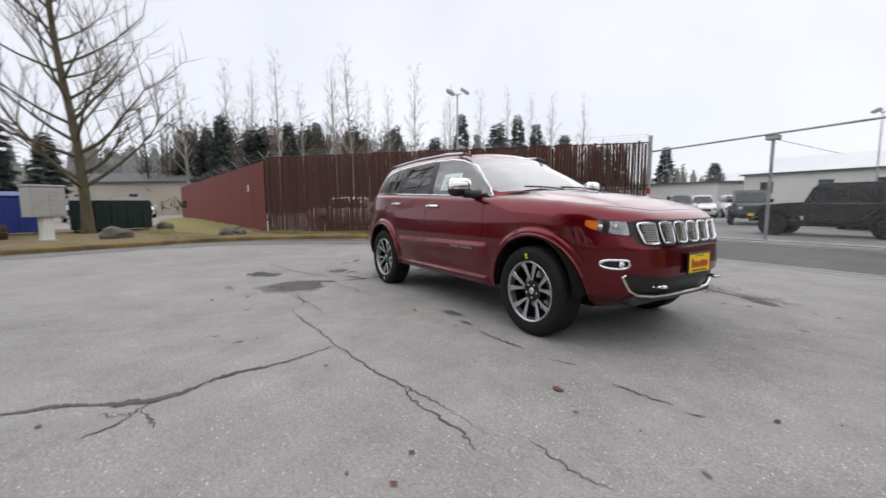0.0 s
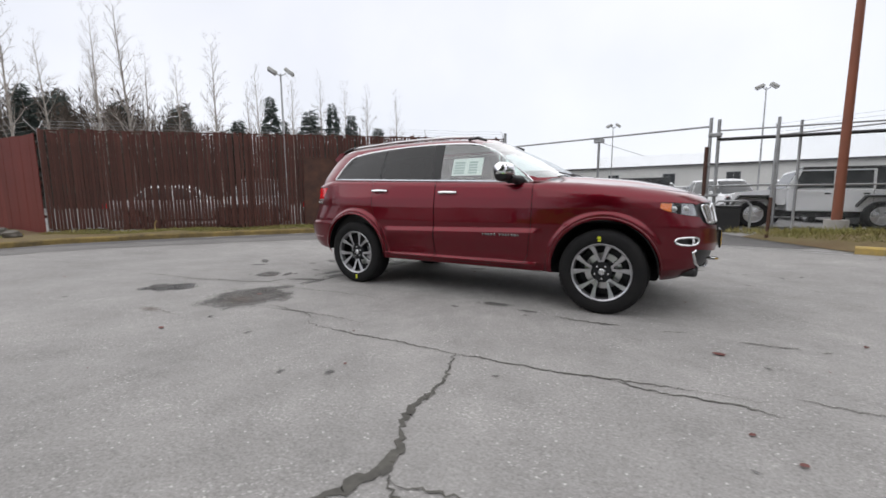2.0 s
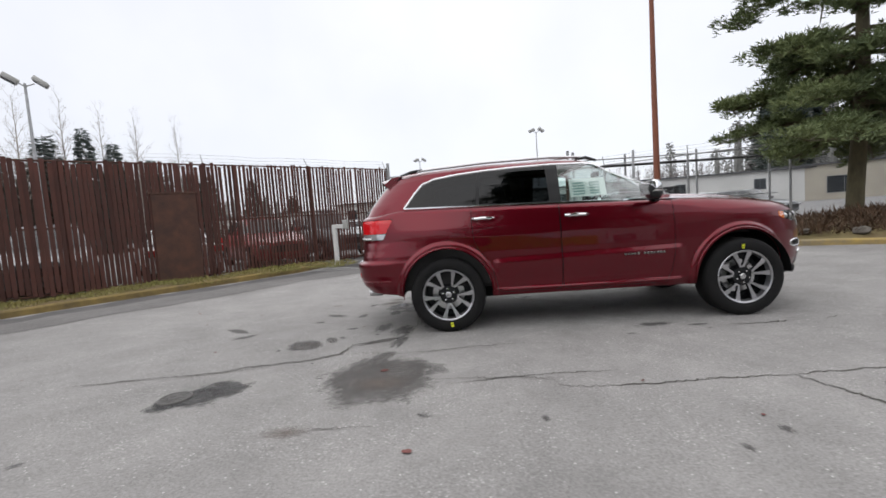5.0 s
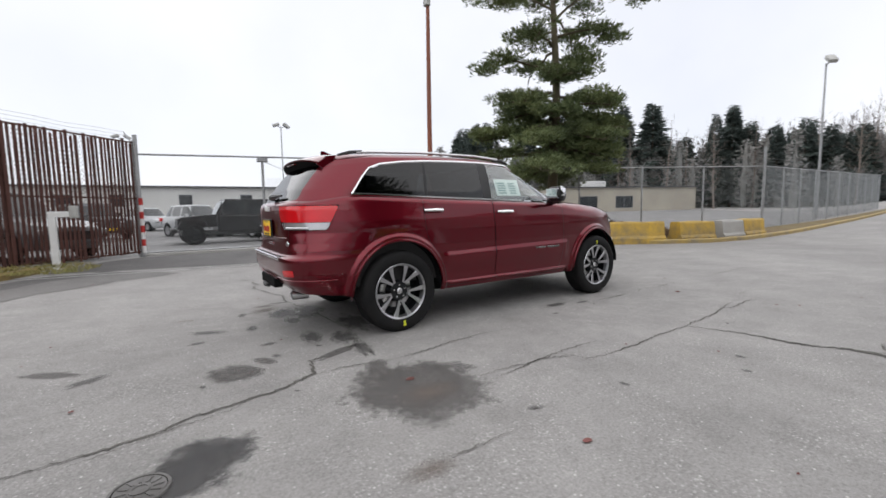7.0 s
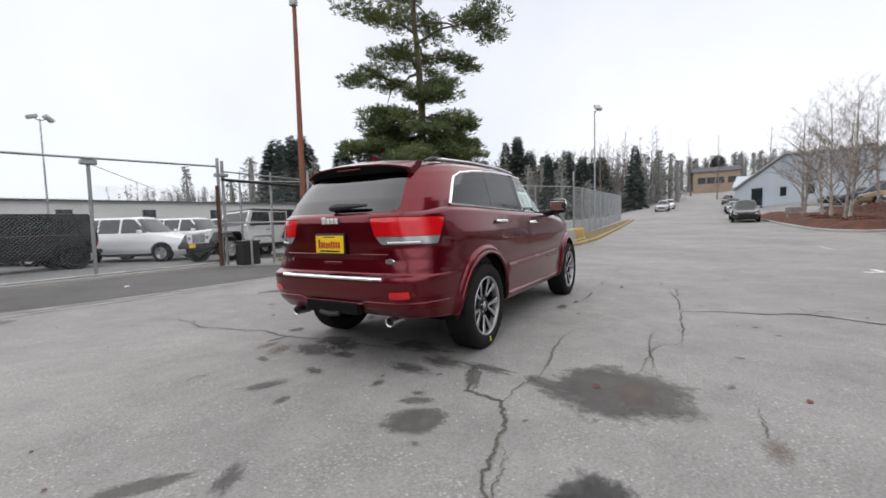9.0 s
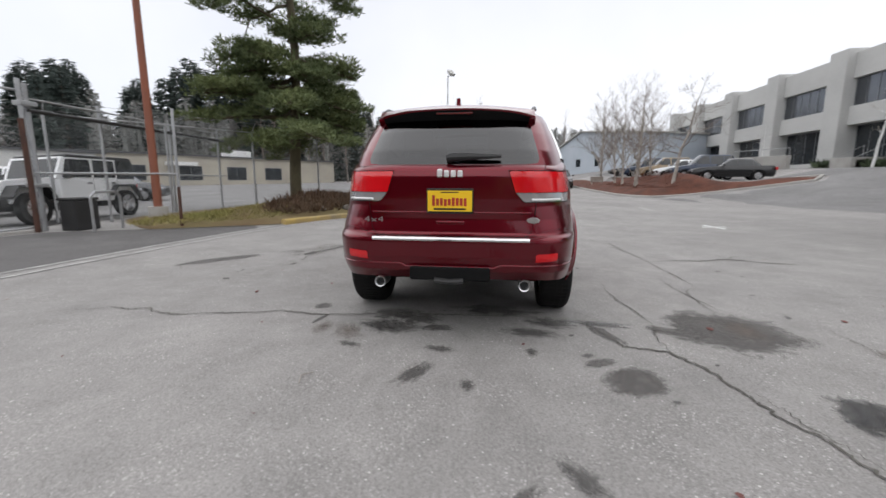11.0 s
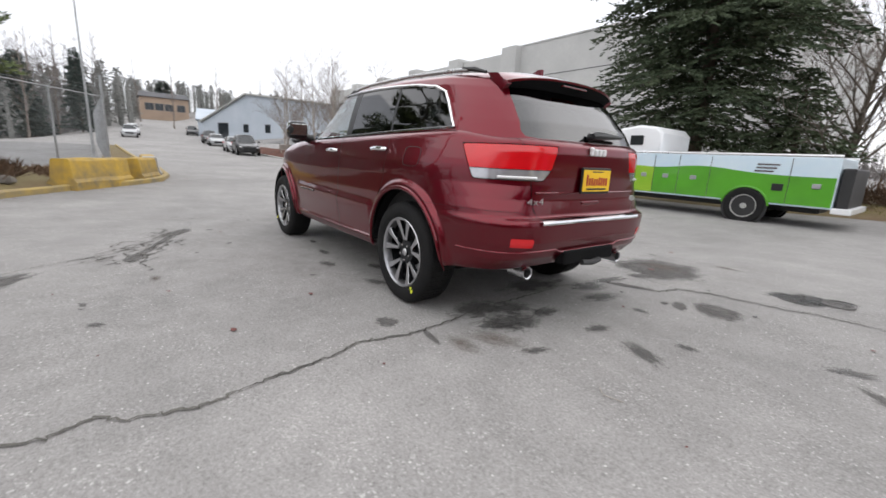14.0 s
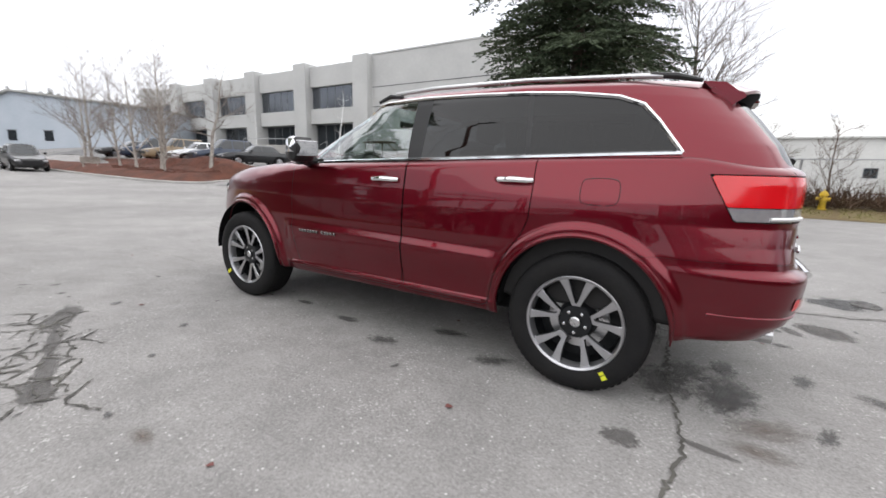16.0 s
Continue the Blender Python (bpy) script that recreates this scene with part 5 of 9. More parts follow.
for nm, h, gl, gm in (("front_door", h_fd, h_gf, M_GLASS), ("rear_door", h_rd, h_gr, M_PRIV)):
    for sd in (1, -1):
        d = part(nm, weld_mesh(nm, h if sd > 0 else mirror(h), M_PAINT), M_PAINT, suv)
        DOORS[nm, sd] = d
        part("door_glass", weld_mesh("door_glass", gl if sd > 0 else mirror(gl), gm), gm, d, "clear green-tinted glass" if gm == M_GLASS else "dark privacy glass")
for sd in (1, -1):
    part("quarter_window", weld_mesh("quarter_window", h_gq if sd > 0 else mirror(h_gq), M_PRIV), M_PRIV, suv, "dark privacy glass")
    for cut in (lambda q: q[:, 0] + 0.75, lambda q: -0.75 - q[:, 0]):
        hp = cutting(h_pil, cut)
        part("window_pillar", weld_mesh("window_pillar", hp if sd > 0 else mirror(hp), M_TRIM), M_TRIM, suv, "gloss black window pillar")

# a dark shell just inside, so that joints read as gaps
shell = LOWER[0].copy()
shell[:, 1] *= 0.978
shell[:, 0] *= 0.988
shell[:, 2] = 0.4 + (shell[:, 2] - 0.4) * 0.985
h_shell = cutting((shell, LOWER[1]), lambda q: arch_out(q) - 0.004, inv(head_lamp, -0.012))
part("inner_shell", weld_mesh("inner_shell", both(h_shell), M_TRIM), M_TRIM, suv, "dark body shell behind the panel joints")
part("engine_deck", bbox(0.75, -0.72, 0.8, 2.05, 0.72, 1.0, 0.03), M_TRIM, suv)


# places on the body's surface
def side_y(x, z):
    """Half width of the lower body at (x, z)."""
    W, L = float(lerp(z, Z_W, V_W)), float(lerp(z, Z_F, V_F) if x > 0 else lerp(z, Z_R, V_R))
    n = 4.0
    lo, hi = 0.0, math.pi / 2
    for _ in range(40):
        a = (lo + hi) / 2
        cc = math.cos(a) * (1 if x > 0 else -1)
        px, py = lower_xy(np.array(cc), np.array(math.sin(a)), np.array(z), np.array(9.0))
        if abs(px) > abs(x):
            lo = a
        else:
            hi = a
    return float(py)


def end_x(y, z, front):
    """The front's or the rear's x at (y, z)."""
    y = np.abs(np.asarray(y, float))
    n = 4.0 if front else rear_n(z)
    W = lerp(z, Z_W, V_W)
    yn = np.clip(y / W, 0, 0.985)
    cc = (1 - yn ** n) ** (1 / n)
    x = cc * (lerp(z, Z_F, V_F) if front else lerp(z, Z_R, V_R))
    if front:
        return x - 0.05 * yn ** 2 * smooth01((x - 1.1) / 0.9)
    return -x


def green_y(x, z):
    """Half width of the greenhouse at (x, z)."""
    f = np.clip((z - green_base(np.asarray(x))) / (roof_z(x, 0.61) - green_base(np.asarray(x))), 0, 0.96)
    L = lerp(f, F2_, LFG) - GC if x > GC else lerp(f, F3_, LRG) + GC
    n = 4.6 if x > GC else 6.0
    t = min(0.999, abs(x - GC) / L)
    return float(lerp(f, F_, WG) * (1 - t ** n) ** (1 / n))


def end_patch(P, off, front, step=0.012, fn=None):
    """A piece of skin over a (y, z) polygon, lifted off the front or rear by off."""
    P = np.array(P, float)
    ys = np.arange(P[:, 0].min() - step, P[:, 0].max() + 2 * step, step)
    zs = np.arange(P[:, 1].min() - step, P[:, 1].max() + 2 * step, step)
    Y, Z = np.meshgrid(ys, zs, indexing="ij")
    X = end_x(Y, Z, front) + (off if front else -off)
    g = (np.stack([X, Y, Z], -1).reshape(-1, 3), quads(len(ys), len(zs)))
    g = clip(g, poly_end(P))
    if fn:
        g = clip(g, fn)
    return tidy(g)


def ring_line(P, n=4):
    """A closed polygon, rounded by cutting its corners."""
    P = [Vector(p) for p in P]
    for _ in range(2):
        Q = []
        for i, p in enumerate(P):
            q = P[(i + 1) % len(P)]
            Q += [p.lerp(q, 0.25), p.lerp(q, 0.75)]
        P = Q
    return P


# chrome round the windows, along the belt and over the doors
for sd in (1, -1):
    pts = []
    for i in range(len(SIDEWIN)):
        (xa, za), (xb, zb2) = SIDEWIN[i], SIDEWIN[(i + 1) % len(SIDEWIN)]
        k = max(2, int(math.hypot(xb - xa, zb2 - za) / 0.05))
        for j in range(k):
            x, z = xa + (xb - xa) * j / k, za + (zb2 - za) * j / k
            pts.append((x, sd * (green_y(x, z) + 0.002), z))
    pts.append(pts[0])
    part("window_trim", tube(pts, 0.0125, 6, False), M_CHROME, suv, "bright chrome window surround", smooth=True)
    rr = [(x, sd * 0.585, float(roof_z(x, 0.585)) + 0.026 + 0.004 * math.cos(x * 2)) for x in np.linspace(-1.72, 0.02, 22)]
    rail = part("roof_rail", tube(rr, 0.014, 8), M_SATIN, suv, "satin silver roof rail", smooth=True)
    for x0, x1 in ((-1.90, -1.66), (-0.04, 0.18)):
        part("rail_foot", tube([(x0, sd * 0.585, float(roof_z(x0, 0.585)) + 0.004), ((x0 + x1) / 2, sd * 0.585, float(roof_z((x0 + x1) / 2, 0.585)) + 0.024), (x1, sd * 0.585, float(roof_z(x1, 0.585)) + (0.030 if x0 < -1 else 0.006))], [0.010, 0.018, 0.012], 8), M_TRIM, rail, smooth=True)
    # handles
    for x0, dn in ((-0.135, "front_door"), (-1.06, "rear_door")):
        z0 = 1.105 if dn == "front_door" else 1.132
        y0 = side_y(x0, z0)
        hd = part("door_handle", tube([(x0 - 0.105, sd * (y0 + 0.005), z0), (x0 - 0.085, sd * (y0 + 0.03), z0), (x0, sd * (y0 + 0.038), z0 + 0.003), (x0 + 0.08, sd * (y0 + 0.032), z0), (x0 + 0.105, sd * (y0 + 0.005), z0)], [0.015, 0.017, 0.0185, 0.017, 0.014], 8), M_CHROME, DOORS[dn, sd], "chrome pull handle", smooth=True)
        part("handle_cup", lathe([(0.0, 0.002), (0.05, 0.0), (0.055, 0.004)], 24, "y"), M_TRIM, DOORS[dn, sd], smooth=True, at=pose(x0, sd * (y0 - 0.002), z0 - 0.004) @ Matrix.Diagonal((1.1, sd, 0.5, 1)))
    # mirror
    mr = part("door_mirror", tube([(0.66, sd * 0.83, 1.215), (0.63, sd * 0.93, 1.225), (0.60, sd * 0.99, 1.235)], [0.05, 0.042, 0.05], 10), M_TRIM, suv, smooth=True)
    cap = []
    for i in range(13):
        t = i / 12
        y = 0.90 + 0.235 * t
        r = math.sqrt(max(0.0, 1 - (2 * t - 1) ** 6))
        for k in range(16):
            a = 2 * math.pi * k / 16
            cx, cz = math.cos(a), math.sin(a)
            cap.append((0.575 + 0.075 * r * (abs(cx) ** 0.7) * (1 if cx > 0 else -0.8) - 0.03 * t, sd * y, 1.298 + 0.088 * r * (abs(cz) ** 0.75) * (1 if cz > 0 else -1)))
    cf = [(i * 16 + k, i * 16 + (k + 1) % 16, (i + 1) * 16 + (k + 1) % 16, (i + 1) * 16 + k) for i in range(12) for k in range(16)]
    front_f = [q for q in cf if sum(cap[i][0] + 0.03 * (abs(cap[i][1]) - 0.90) / 0.235 for i in q) / 4 > 0.552]
    part("mirror_cap", tidy((np.array(cap), front_f)), M_CHROME, mr, "chrome mirror shell", smooth=True)
    part("mirror_housing", tidy((np.array(cap), [q for q in cf if q not in front_f])), M_TRIM, mr, smooth=True)
    lowc = [(p[0] * 1.002 + 0.0, p[1] * 1.001, min(p[2], 1.278) - 0.006) for p in cap]
    part("mirror_base", (lowc, cf), M_TRIM, mr, smooth=True)
    part("mirror_glass", moved(bbox(-0.004, -0.085, -0.055, 0.004, 0.085, 0.055, 0.003), pose(0.490, sd * 1.02, 1.30, 0, 0, -7.5 * sd)), M_CHROME, mr)
    # side script, left as plain bars, and the seam between body and arch
    y1 = side_y(0.55, 0.70)
    bars = []
    for i in range(13):
        if i == 5:
            continue
        x = 0.30 + i * 0.031
        w = 0.022 if i % 3 else 0.017
        bars.append(bbox(x, min(sd * (y1 - 0.006), sd * (y1 + 0.013)), 0.672, x + w, max(sd * (y1 - 0.006), sd * (y1 + 0.013)), 0.694, 0.003, 1))
    part("name_badge", join(*bars), M_ENGR, DOORS["front_door", sd], "row of small chrome letters as bars")
    part("sill_strip", tube([(x, sd * (side_y(x, 0.405) + 0.004), 0.405) for x in np.linspace(-0.9, 0.85, 18)], 0.007, 6), M_PAINT, suv, smooth=True)
    # arch lips and black liners
    for cx in (AX, -AX):
        ring = []
        for i in range(37):
            a = math.pi * (-0.035 + 1.07 * i / 36)
            x, z = cx + (AR + 0.012) * math.cos(a), AZ + (AR + 0.012) * math.sin(a)
            ring.append((x, sd * (side_y(x, max(z, 0.36)) + 0.002), z))
        part("arch_lip", tube(ring, [0.004 + 0.011 * min(1, 0.25 * min(i, 36 - i)) for i in range(37)], 8), M_PAINT, suv, smooth=True)
        vv_, ff_ = [], []
        for y in (0.45, 0.915):
            for i in range(25):
                a = math.pi * i / 24
                vv_.append((cx + AR * 1.0 * math.cos(a), sd * y, AZ + AR * math.sin(a)))
        ff_ = [(i, i + 1, 26 + i, 25 + i) for i in range(24)] + [tuple(range(25))]
        part("arch_liner", (vv_, ff_), M_MATT, suv, "black plastic wheel arch liner", smooth=True)

# lamps
for sd in (1, -1):
    q = h_tl if sd > 0 else mirror(h_tl)
    tl = part("tail_lamp", weld_mesh("tail_lamp", tidy(clip((np.array(q[0]), q[1]), lambda v: v[:, 2] - 1.044)), M_REDLENS), M_REDLENS, suv, "red tail lamp")
    part("reverse_lamp", weld_mesh("reverse_lamp", tidy(clip((np.array(q[0]), q[1]), lambda v: 1.040 - v[:, 2])), M_CLEARLENS), M_CLEARLENS, tl, "clear lower lamp")
    part("lamp_strip", tube([(float(end_x(y, 0.995, False)) - 0.004, sd * y, 0.995) for y in np.linspace(0.55, 0.75, 14)], 0.008, 6), M_BRIGHT, tl, "bright lower lamp bar", smooth=True)
    q = h_hl if sd > 0 else mirror(h_hl)
    hl = part("head_lamp", weld_mesh("head_lamp", q, M_LENS), M_LENS, suv, "clear headlamp cover")
    back = [(p[0] - 0.010, p[1] - sd * 0.007, p[2]) for p in q[0]]
    part("lamp_bowl", weld_mesh("lamp_bowl", (back, q[1]), M_BOWL), M_BOWL, hl, "bright reflector")
    amb = tidy(clip((np.array(q[0]) - np.array((0.008, sd * 0.006, 0)), q[1]), lambda v: 1.975 - v[:, 0]))
    part("amber_marker", weld_mesh("amber_marker", amb, M_AMBER), M_AMBER, hl, "amber side marker")
    for y, r in ((0.645, 0.026), (0.705, 0.024)):
        x = float(end_x(y, 0.945, True)) - 0.006
        part("projector", lathe([(0.0, 0.012), (r * 0.7, 0.008), (r, -0.004), (r * 1.15, -0.006), (r * 1.15, -0.03)], 24, "x"), M_SATIN, hl, smooth=True, at=pose(x - 0.022, sd * y, 0.945))
    # fog lamp
    P = [(0.625, 0.652), (0.66, 0.632), (0.72, 0.636), (0.745, 0.655), (0.742, 0.685), (0.72, 0.698), (0.64, 0.70), (0.625, 0.69)]
    fg = part("fog_lamp", moved(end_patch(P, -0.012, True), Matrix.Diagonal((1, sd, 1, 1))), M_TRIM, suv, smooth=True)
    ringp = [(float(end_x(y, z, True)) + 0.001, sd * y, z) for y, z in [tuple(v) for v in ring_line([(a, b) for a, b in P])]]
    part("fog_ring", tube(ringp + [ringp[0]], 0.010, 8, False), M_CHROME, fg, "chrome fog lamp surround", smooth=True)
    part("fog_bulb", lathe([(0.0, 0.02), (0.02, 0.014), (0.030, 0.0)], 20, "x"), M_BRIGHT, fg, smooth=True, at=pose(float(end_x(0.66, 0.67, True)) - 0.005, sd * 0.66, 0.668))
    # rear reflector
    part("reflector", moved(end_patch([(0.585, 0.575), (0.735, 0.585), (0.735, 0.64), (0.585, 0.632)], 0.004, False), Matrix.Diagonal((1, sd, 1, 1))), M_REDLENS, rbump, "red bumper reflector", smooth=True)
    # exhaust
    ex = part("exhaust_tip", lathe([(0.034, 0.10), (0.036, -0.04), (0.045, -0.045), (0.047, -0.03), (0.047, 0.10)], 28, "x"), M_SATIN, suv, "round chrome exhaust tip", smooth=True, at=pose(-2.305, sd * 0.52, 0.392) @ Matrix.Diagonal((1, 0.9, 0.9, 1)))
    part("exhaust_bore", lathe([(0.0, 0.0), (0.035, 0.0)], 24, "x"), M_BLACK, ex, at=pose(0.02, 0, 0))

# seven-slot grille
part("grille_back", both(end_patch([(0, 0.80), (0.50, 0.80), (0.575, 0.83), (0.60, 0.90), (0.60, 0.975), (0.55, 0.99), (0, 0.99)], -0.012, True)), M_TRIM, suv, smooth=True)
for i in range(7):
    yc = (i - 3) * 0.158
    lean = (i - 3) * 0.006
    SL = [(yc - 0.052 + lean * 0, 0.822), (yc + 0.052, 0.822), (yc + 0.066 + lean, 0.84), (yc + 0.070 + lean, 0.955), (yc + 0.052 + lean, 0.975), (yc - 0.052 + lean, 0.975), (yc - 0.070 + lean, 0.955), (yc - 0.066, 0.84)]
    slot = part("grille_slot", end_patch([(p[0], p[1]) for p in SL], -0.004, True, 0.01), M_GUN, suv, "dark grille mesh slot", smooth=True)
    rl = [(float(end_x(p[0], p[1], True)) + 0.003, p[0], p[1]) for p in (tuple(v) for v in ring_line(SL))]
    part("slot_frame", tube(rl + [rl[0]], 0.0085, 8, False), M_CHROME, slot, "chrome slot surround", smooth=True)
    mesh_g = []
    for k in range(9):
        z = 0.832 + k * 0.0165
        for s2 in (-1, 1):
            pts = [(float(end_x(yc + lean * 0.6 + u * 0.052, z, True)) + 0.004, yc + lean * 0.6 + u * 0.052, z + s2 * 0.005 * math.sin(u * 8)) for u in np.linspace(-1, 1, 9)]
            mesh_g.append(tube(pts, 0.0034, 4, False))
    part("grille_mesh", join(*mesh_g), M_CHROME, slot, "silver honeycomb mesh")
part("hood_badge", join(*[bbox(2.175, -0.062 + i * 0.033, 1.050, 2.192, -0.04 + i * 0.033, 1.058, 0.004, 1) for i in range(4)]), M_CHROME, suv, "small chrome badge, plain bars")
part("lower_intake", both(end_patch([(0, 0.43), (0.52, 0.43), (0.60, 0.47), (0.66, 0.585), (0.60, 0.592), (0.40, 0.565), (0, 0.565)], -0.03, True)), M_TRIM, suv, "black lower intake", smooth=True)
ch = [(float(end_x(y, z, True)) + 0.006, y, z) for y, z in [(0.64, 0.59), (0.655, 0.575), (0.60, 0.47), (0.54, 0.43), (0.40, 0.415), (0.2, 0.41), (0, 0.41), (-0.2, 0.41), (-0.40, 0.415), (-0.54, 0.43), (-0.60, 0.47), (-0.655, 0.575), (-0.64, 0.59)]]
part("intake_trim", tube(ch, 0.013, 8), M_CHROME, suv, "chrome lower intake trim", smooth=True)
for sd in (1, -1):
    part("tow_hook", tube([(2.26, sd * 0.43, 0.50), (2.32, sd * 0.43, 0.50), (2.34, sd * 0.40, 0.50), (2.32, sd * 0.37, 0.50), (2.26, sd * 0.37, 0.50)], 0.013, 8), M_CHROME, suv, smooth=True)
part("chin", bbox(1.95, -0.58, 0.34, 2.20, 0.58, 0.43, 0.03), M_BLACK, suv)


def plate(name, x, z, face):
    p = part(name, bbox(-0.008, -0.160, -0.085, 0.008, 0.160, 0.085, 0.006), M_TRIM, suv, "black plate frame", at=pose(x, 0, z, 0, 0, 0 if face > 0 else 180))
    part("plate_face", bbox(0.008, -0.152, -0.070, 0.012, 0.152, 0.070, 0.002), M_PLATE, p, "yellow dealer plate")
    rnd = random.Random(3)
    bars = [bbox(0.012, -0.12 + i * 0.027, -0.028 + rnd.uniform(-0.006, 0.0), 0.0145, -0.12 + i * 0.027 + 0.019, 0.012 + (0.028 if i == 0 else rnd.uniform(0, 0.012)), 0.001, 1) for i in range(9)]
    part("plate_print", join(*bars), M_PLATE_R, p, "red print as plain bars")
    part("plate_line", bbox(0.012, -0.11, -0.060, 0.0135, 0.11, -0.048, 0.001, 1), M_TRIM, p)
    part("plate_line", bbox(0.012, -0.06, 0.055, 0.0135, 0.06, 0.063, 0.001, 1), M_TRIM, p)


plate("front_plate", 2.365, 0.655, 1)
plate("rear_plate", -2.412, 0.985, -1)

# tailgate furniture
part("tailgate_badge", join(*[bbox(-2.418, -0.085 + i * 0.046, 1.145, -2.398, -0.05 + i * 0.046, 1.19 if i != 3 else 1.20, 0.006, 1) for i in range(4)]), M_BRIGHT, tgate, "chrome maker's badge, plain bars")
tx = bpy.data.curves.new("trim_badge", "FONT")
tx.body, tx.size, tx.extrude, tx.align_x = "4x4", 0.062, 0.004, "CENTER"
tx.space_character = 1.15
tob = new("text_badge", tx)
dg = bpy.context.evaluated_depsgraph_get()
tme = bpy.data.meshes.new_from_object(tob.evaluated_get(dg))
tme.name = "four_by_four_badge"
bpy.data.objects.remove(tob)
tme.materials.append(M_SATIN)
part("four_by_four_badge", tme, M_SATIN, tgate, "chrome 4x4 lettering", at=pose(float(end_x(0.53, 0.85, False)) - 0.003, 0.545, 0.835, 90, 0, -90) @ Matrix.Diagonal((1.4, 0.85, 1, 1)))
part("round_badge", lathe([(0.0, -0.008), (0.028, -0.008), (0.034, 0.0)], 24, "x"), M_SATIN, tgate, smooth=True, at=pose(float(end_x(0.56, 0.85, False)) + 0.002, -0.56, 0.855) @ Matrix.Diagonal((1, 1.4, 0.65, 1)))
part("bumper_strip", tube([(float(end_x(y, 0.72, False)) - 0.002, y, 0.728) for y in np.linspace(-0.54, 0.54, 15)], 0.017, 8), M_CHROME, rbump, "bright chrome step strip", smooth=True)
part("hitch_cover", bbox(-2.442, -0.28, 0.435, -2.36, 0.28, 0.53, 0.012), M_MATT, rbump, "black hitch cover")
part("hitch_lip", tube([(-2.45, -0.10, 0.44), (-2.46, 0.0, 0.432), (-2.45, 0.10, 0.44)], 0.02, 8), M_BLACK, rbump, smooth=True)
part("bumper_crease", tube([(float(end_x(y, 0.545, False)) - 0.001, y, 0.545 - 0.02 * (abs(y) < 0.33)) for y in np.linspace(-0.88, 0.88, 41)], 0.008, 6), M_PAINT, rbump, smooth=True)
part("gate_pull", bbox(-2.395, -0.10, 0.822, -2.372, 0.10, 0.85, 0.01), M_PAINT, tgate, "body-coloured pull")
part("gate_crease", tube([(float(end_x(y, 0.90, False)) - 0.002, y, 0.905) for y in np.linspace(-0.55, 0.55, 25)], 0.006, 6), M_PAINT, tgate, smooth=True)
wip = part("rear_wiper", tube([(-2.368, 0.03, 1.272), (-2.366, -0.02, 1.278), (-2.362, -0.12, 1.281), (-2.352, -0.34, 1.284)], [0.020, 0.028, 0.024, 0.010], 8), M_TRIM, suv, smooth=True)
part("wiper_boss", lathe([(0.0, -0.022), (0.022, -0.018), (0.026, 0.02)], 16, "x"), M_TRIM, wip, smooth=True, at=pose(-2.35, 0.01, 1.268))
sv, sf = [], []
NS = 29
for i in range(NS):
    y = -0.575 + 1.15 * i / (NS - 1)
    e = (abs(y) / 0.575) ** 5
    zt2 = float(roof_z(-2.0, y))
    xe = -2.175 + 0.05 * e + 0.045 * (y / 0.575) ** 2
    for px, pz in ((-1.90, float(roof_z(-1.90, y)) + 0.002), (-2.0, zt2 - 0.002), (xe + 0.03, 1.640 - 0.030 * (y / 0.585) ** 2 - 0.02 * e), (xe, 1.628 - 0.030 * (y / 0.585) ** 2 - 0.02 * e), (xe + 0.003, 1.616 - 0.034 * (y / 0.585) ** 2 - 0.02 * e), (-2.12 + 0.05 * e, 1.558 + 0.01 * e), (-2.05 + 0.04 * e, 1.505 + 0.02 * e)):
        sv.append((px, y, pz))
for i in range(NS - 1):
    sf += [(i * 7 + k, i * 7 + (k + 1) % 7, (i + 1) * 7 + (k + 1) % 7, (i + 1) * 7 + k) for k in range(4)]
sf += [(0, 1, 2, 3, 4, 5, 6), tuple((NS - 1) * 7 + k for k in range(7))]
spo = part("roof_spoiler", (sv, sf), M_PAINT, suv, smooth=True)
uf = []
for i in range(NS - 1):
    uf += [(i * 7 + k, i * 7 + (k + 1) % 7, (i + 1) * 7 + (k + 1) % 7, (i + 1) * 7 + k) for k in (4, 5)]
part("spoiler_underside", tidy((np.array(sv), uf)), M_MATT, spo, "black spoiler underside")
for sd in (1, -1):
    fin = []
    for px, pz in ((-1.90, 1.610), (-2.03, 1.598), (-2.085, 1.578), (-2.085, 1.566), (-2.04, 1.535), (-1.99, 1.505), (-1.90, 1.50)):
        fin.append((px, sd * 0.535, pz - 0.004))
        fin.append((px, sd * 0.576, pz - 0.008))
    part("spoiler_end", (fin, [(2 * k, 2 * k + 1, (2 * k + 3) % 14, (2 * k + 2) % 14) for k in range(7)] + [tuple(range(0, 14, 2)), tuple(range(1, 14, 2))]), M_PAINT, spo)
part("brake_lamp", bbox(-2.172, -0.13, 1.588, -2.13, 0.13, 1.600, 0.004), M_DKLENS, spo)
part("aerial_fin", prism([(-0.08, 0.0), (0.09, 0.0), (-0.05, 0.055), (-0.08, 0.055)], "y", -0.014, 0.014), M_PAINT, suv, at=pose(-1.78, 0, float(roof_z(-1.78, 0)) - 0.004))
part("fuel_flap", tube([tuple(v) for v in [(p[0], side_y(p[0], p[1]) + 0.0005, p[1]) for p in (tuple(v) for v in ring_line([(-1.595, 1.02), (-1.455, 1.02), (-1.43, 1.045), (-1.43, 1.13), (-1.455, 1.155), (-1.595, 1.155), (-1.62, 1.13), (-1.62, 1.045)]))]] + [(-1.56, side_y(-1.56, 1.02) + 0.0005, 1.02)], 0.0022, 4, False), M_TRIM, suv, "outline of the fuel filler flap")
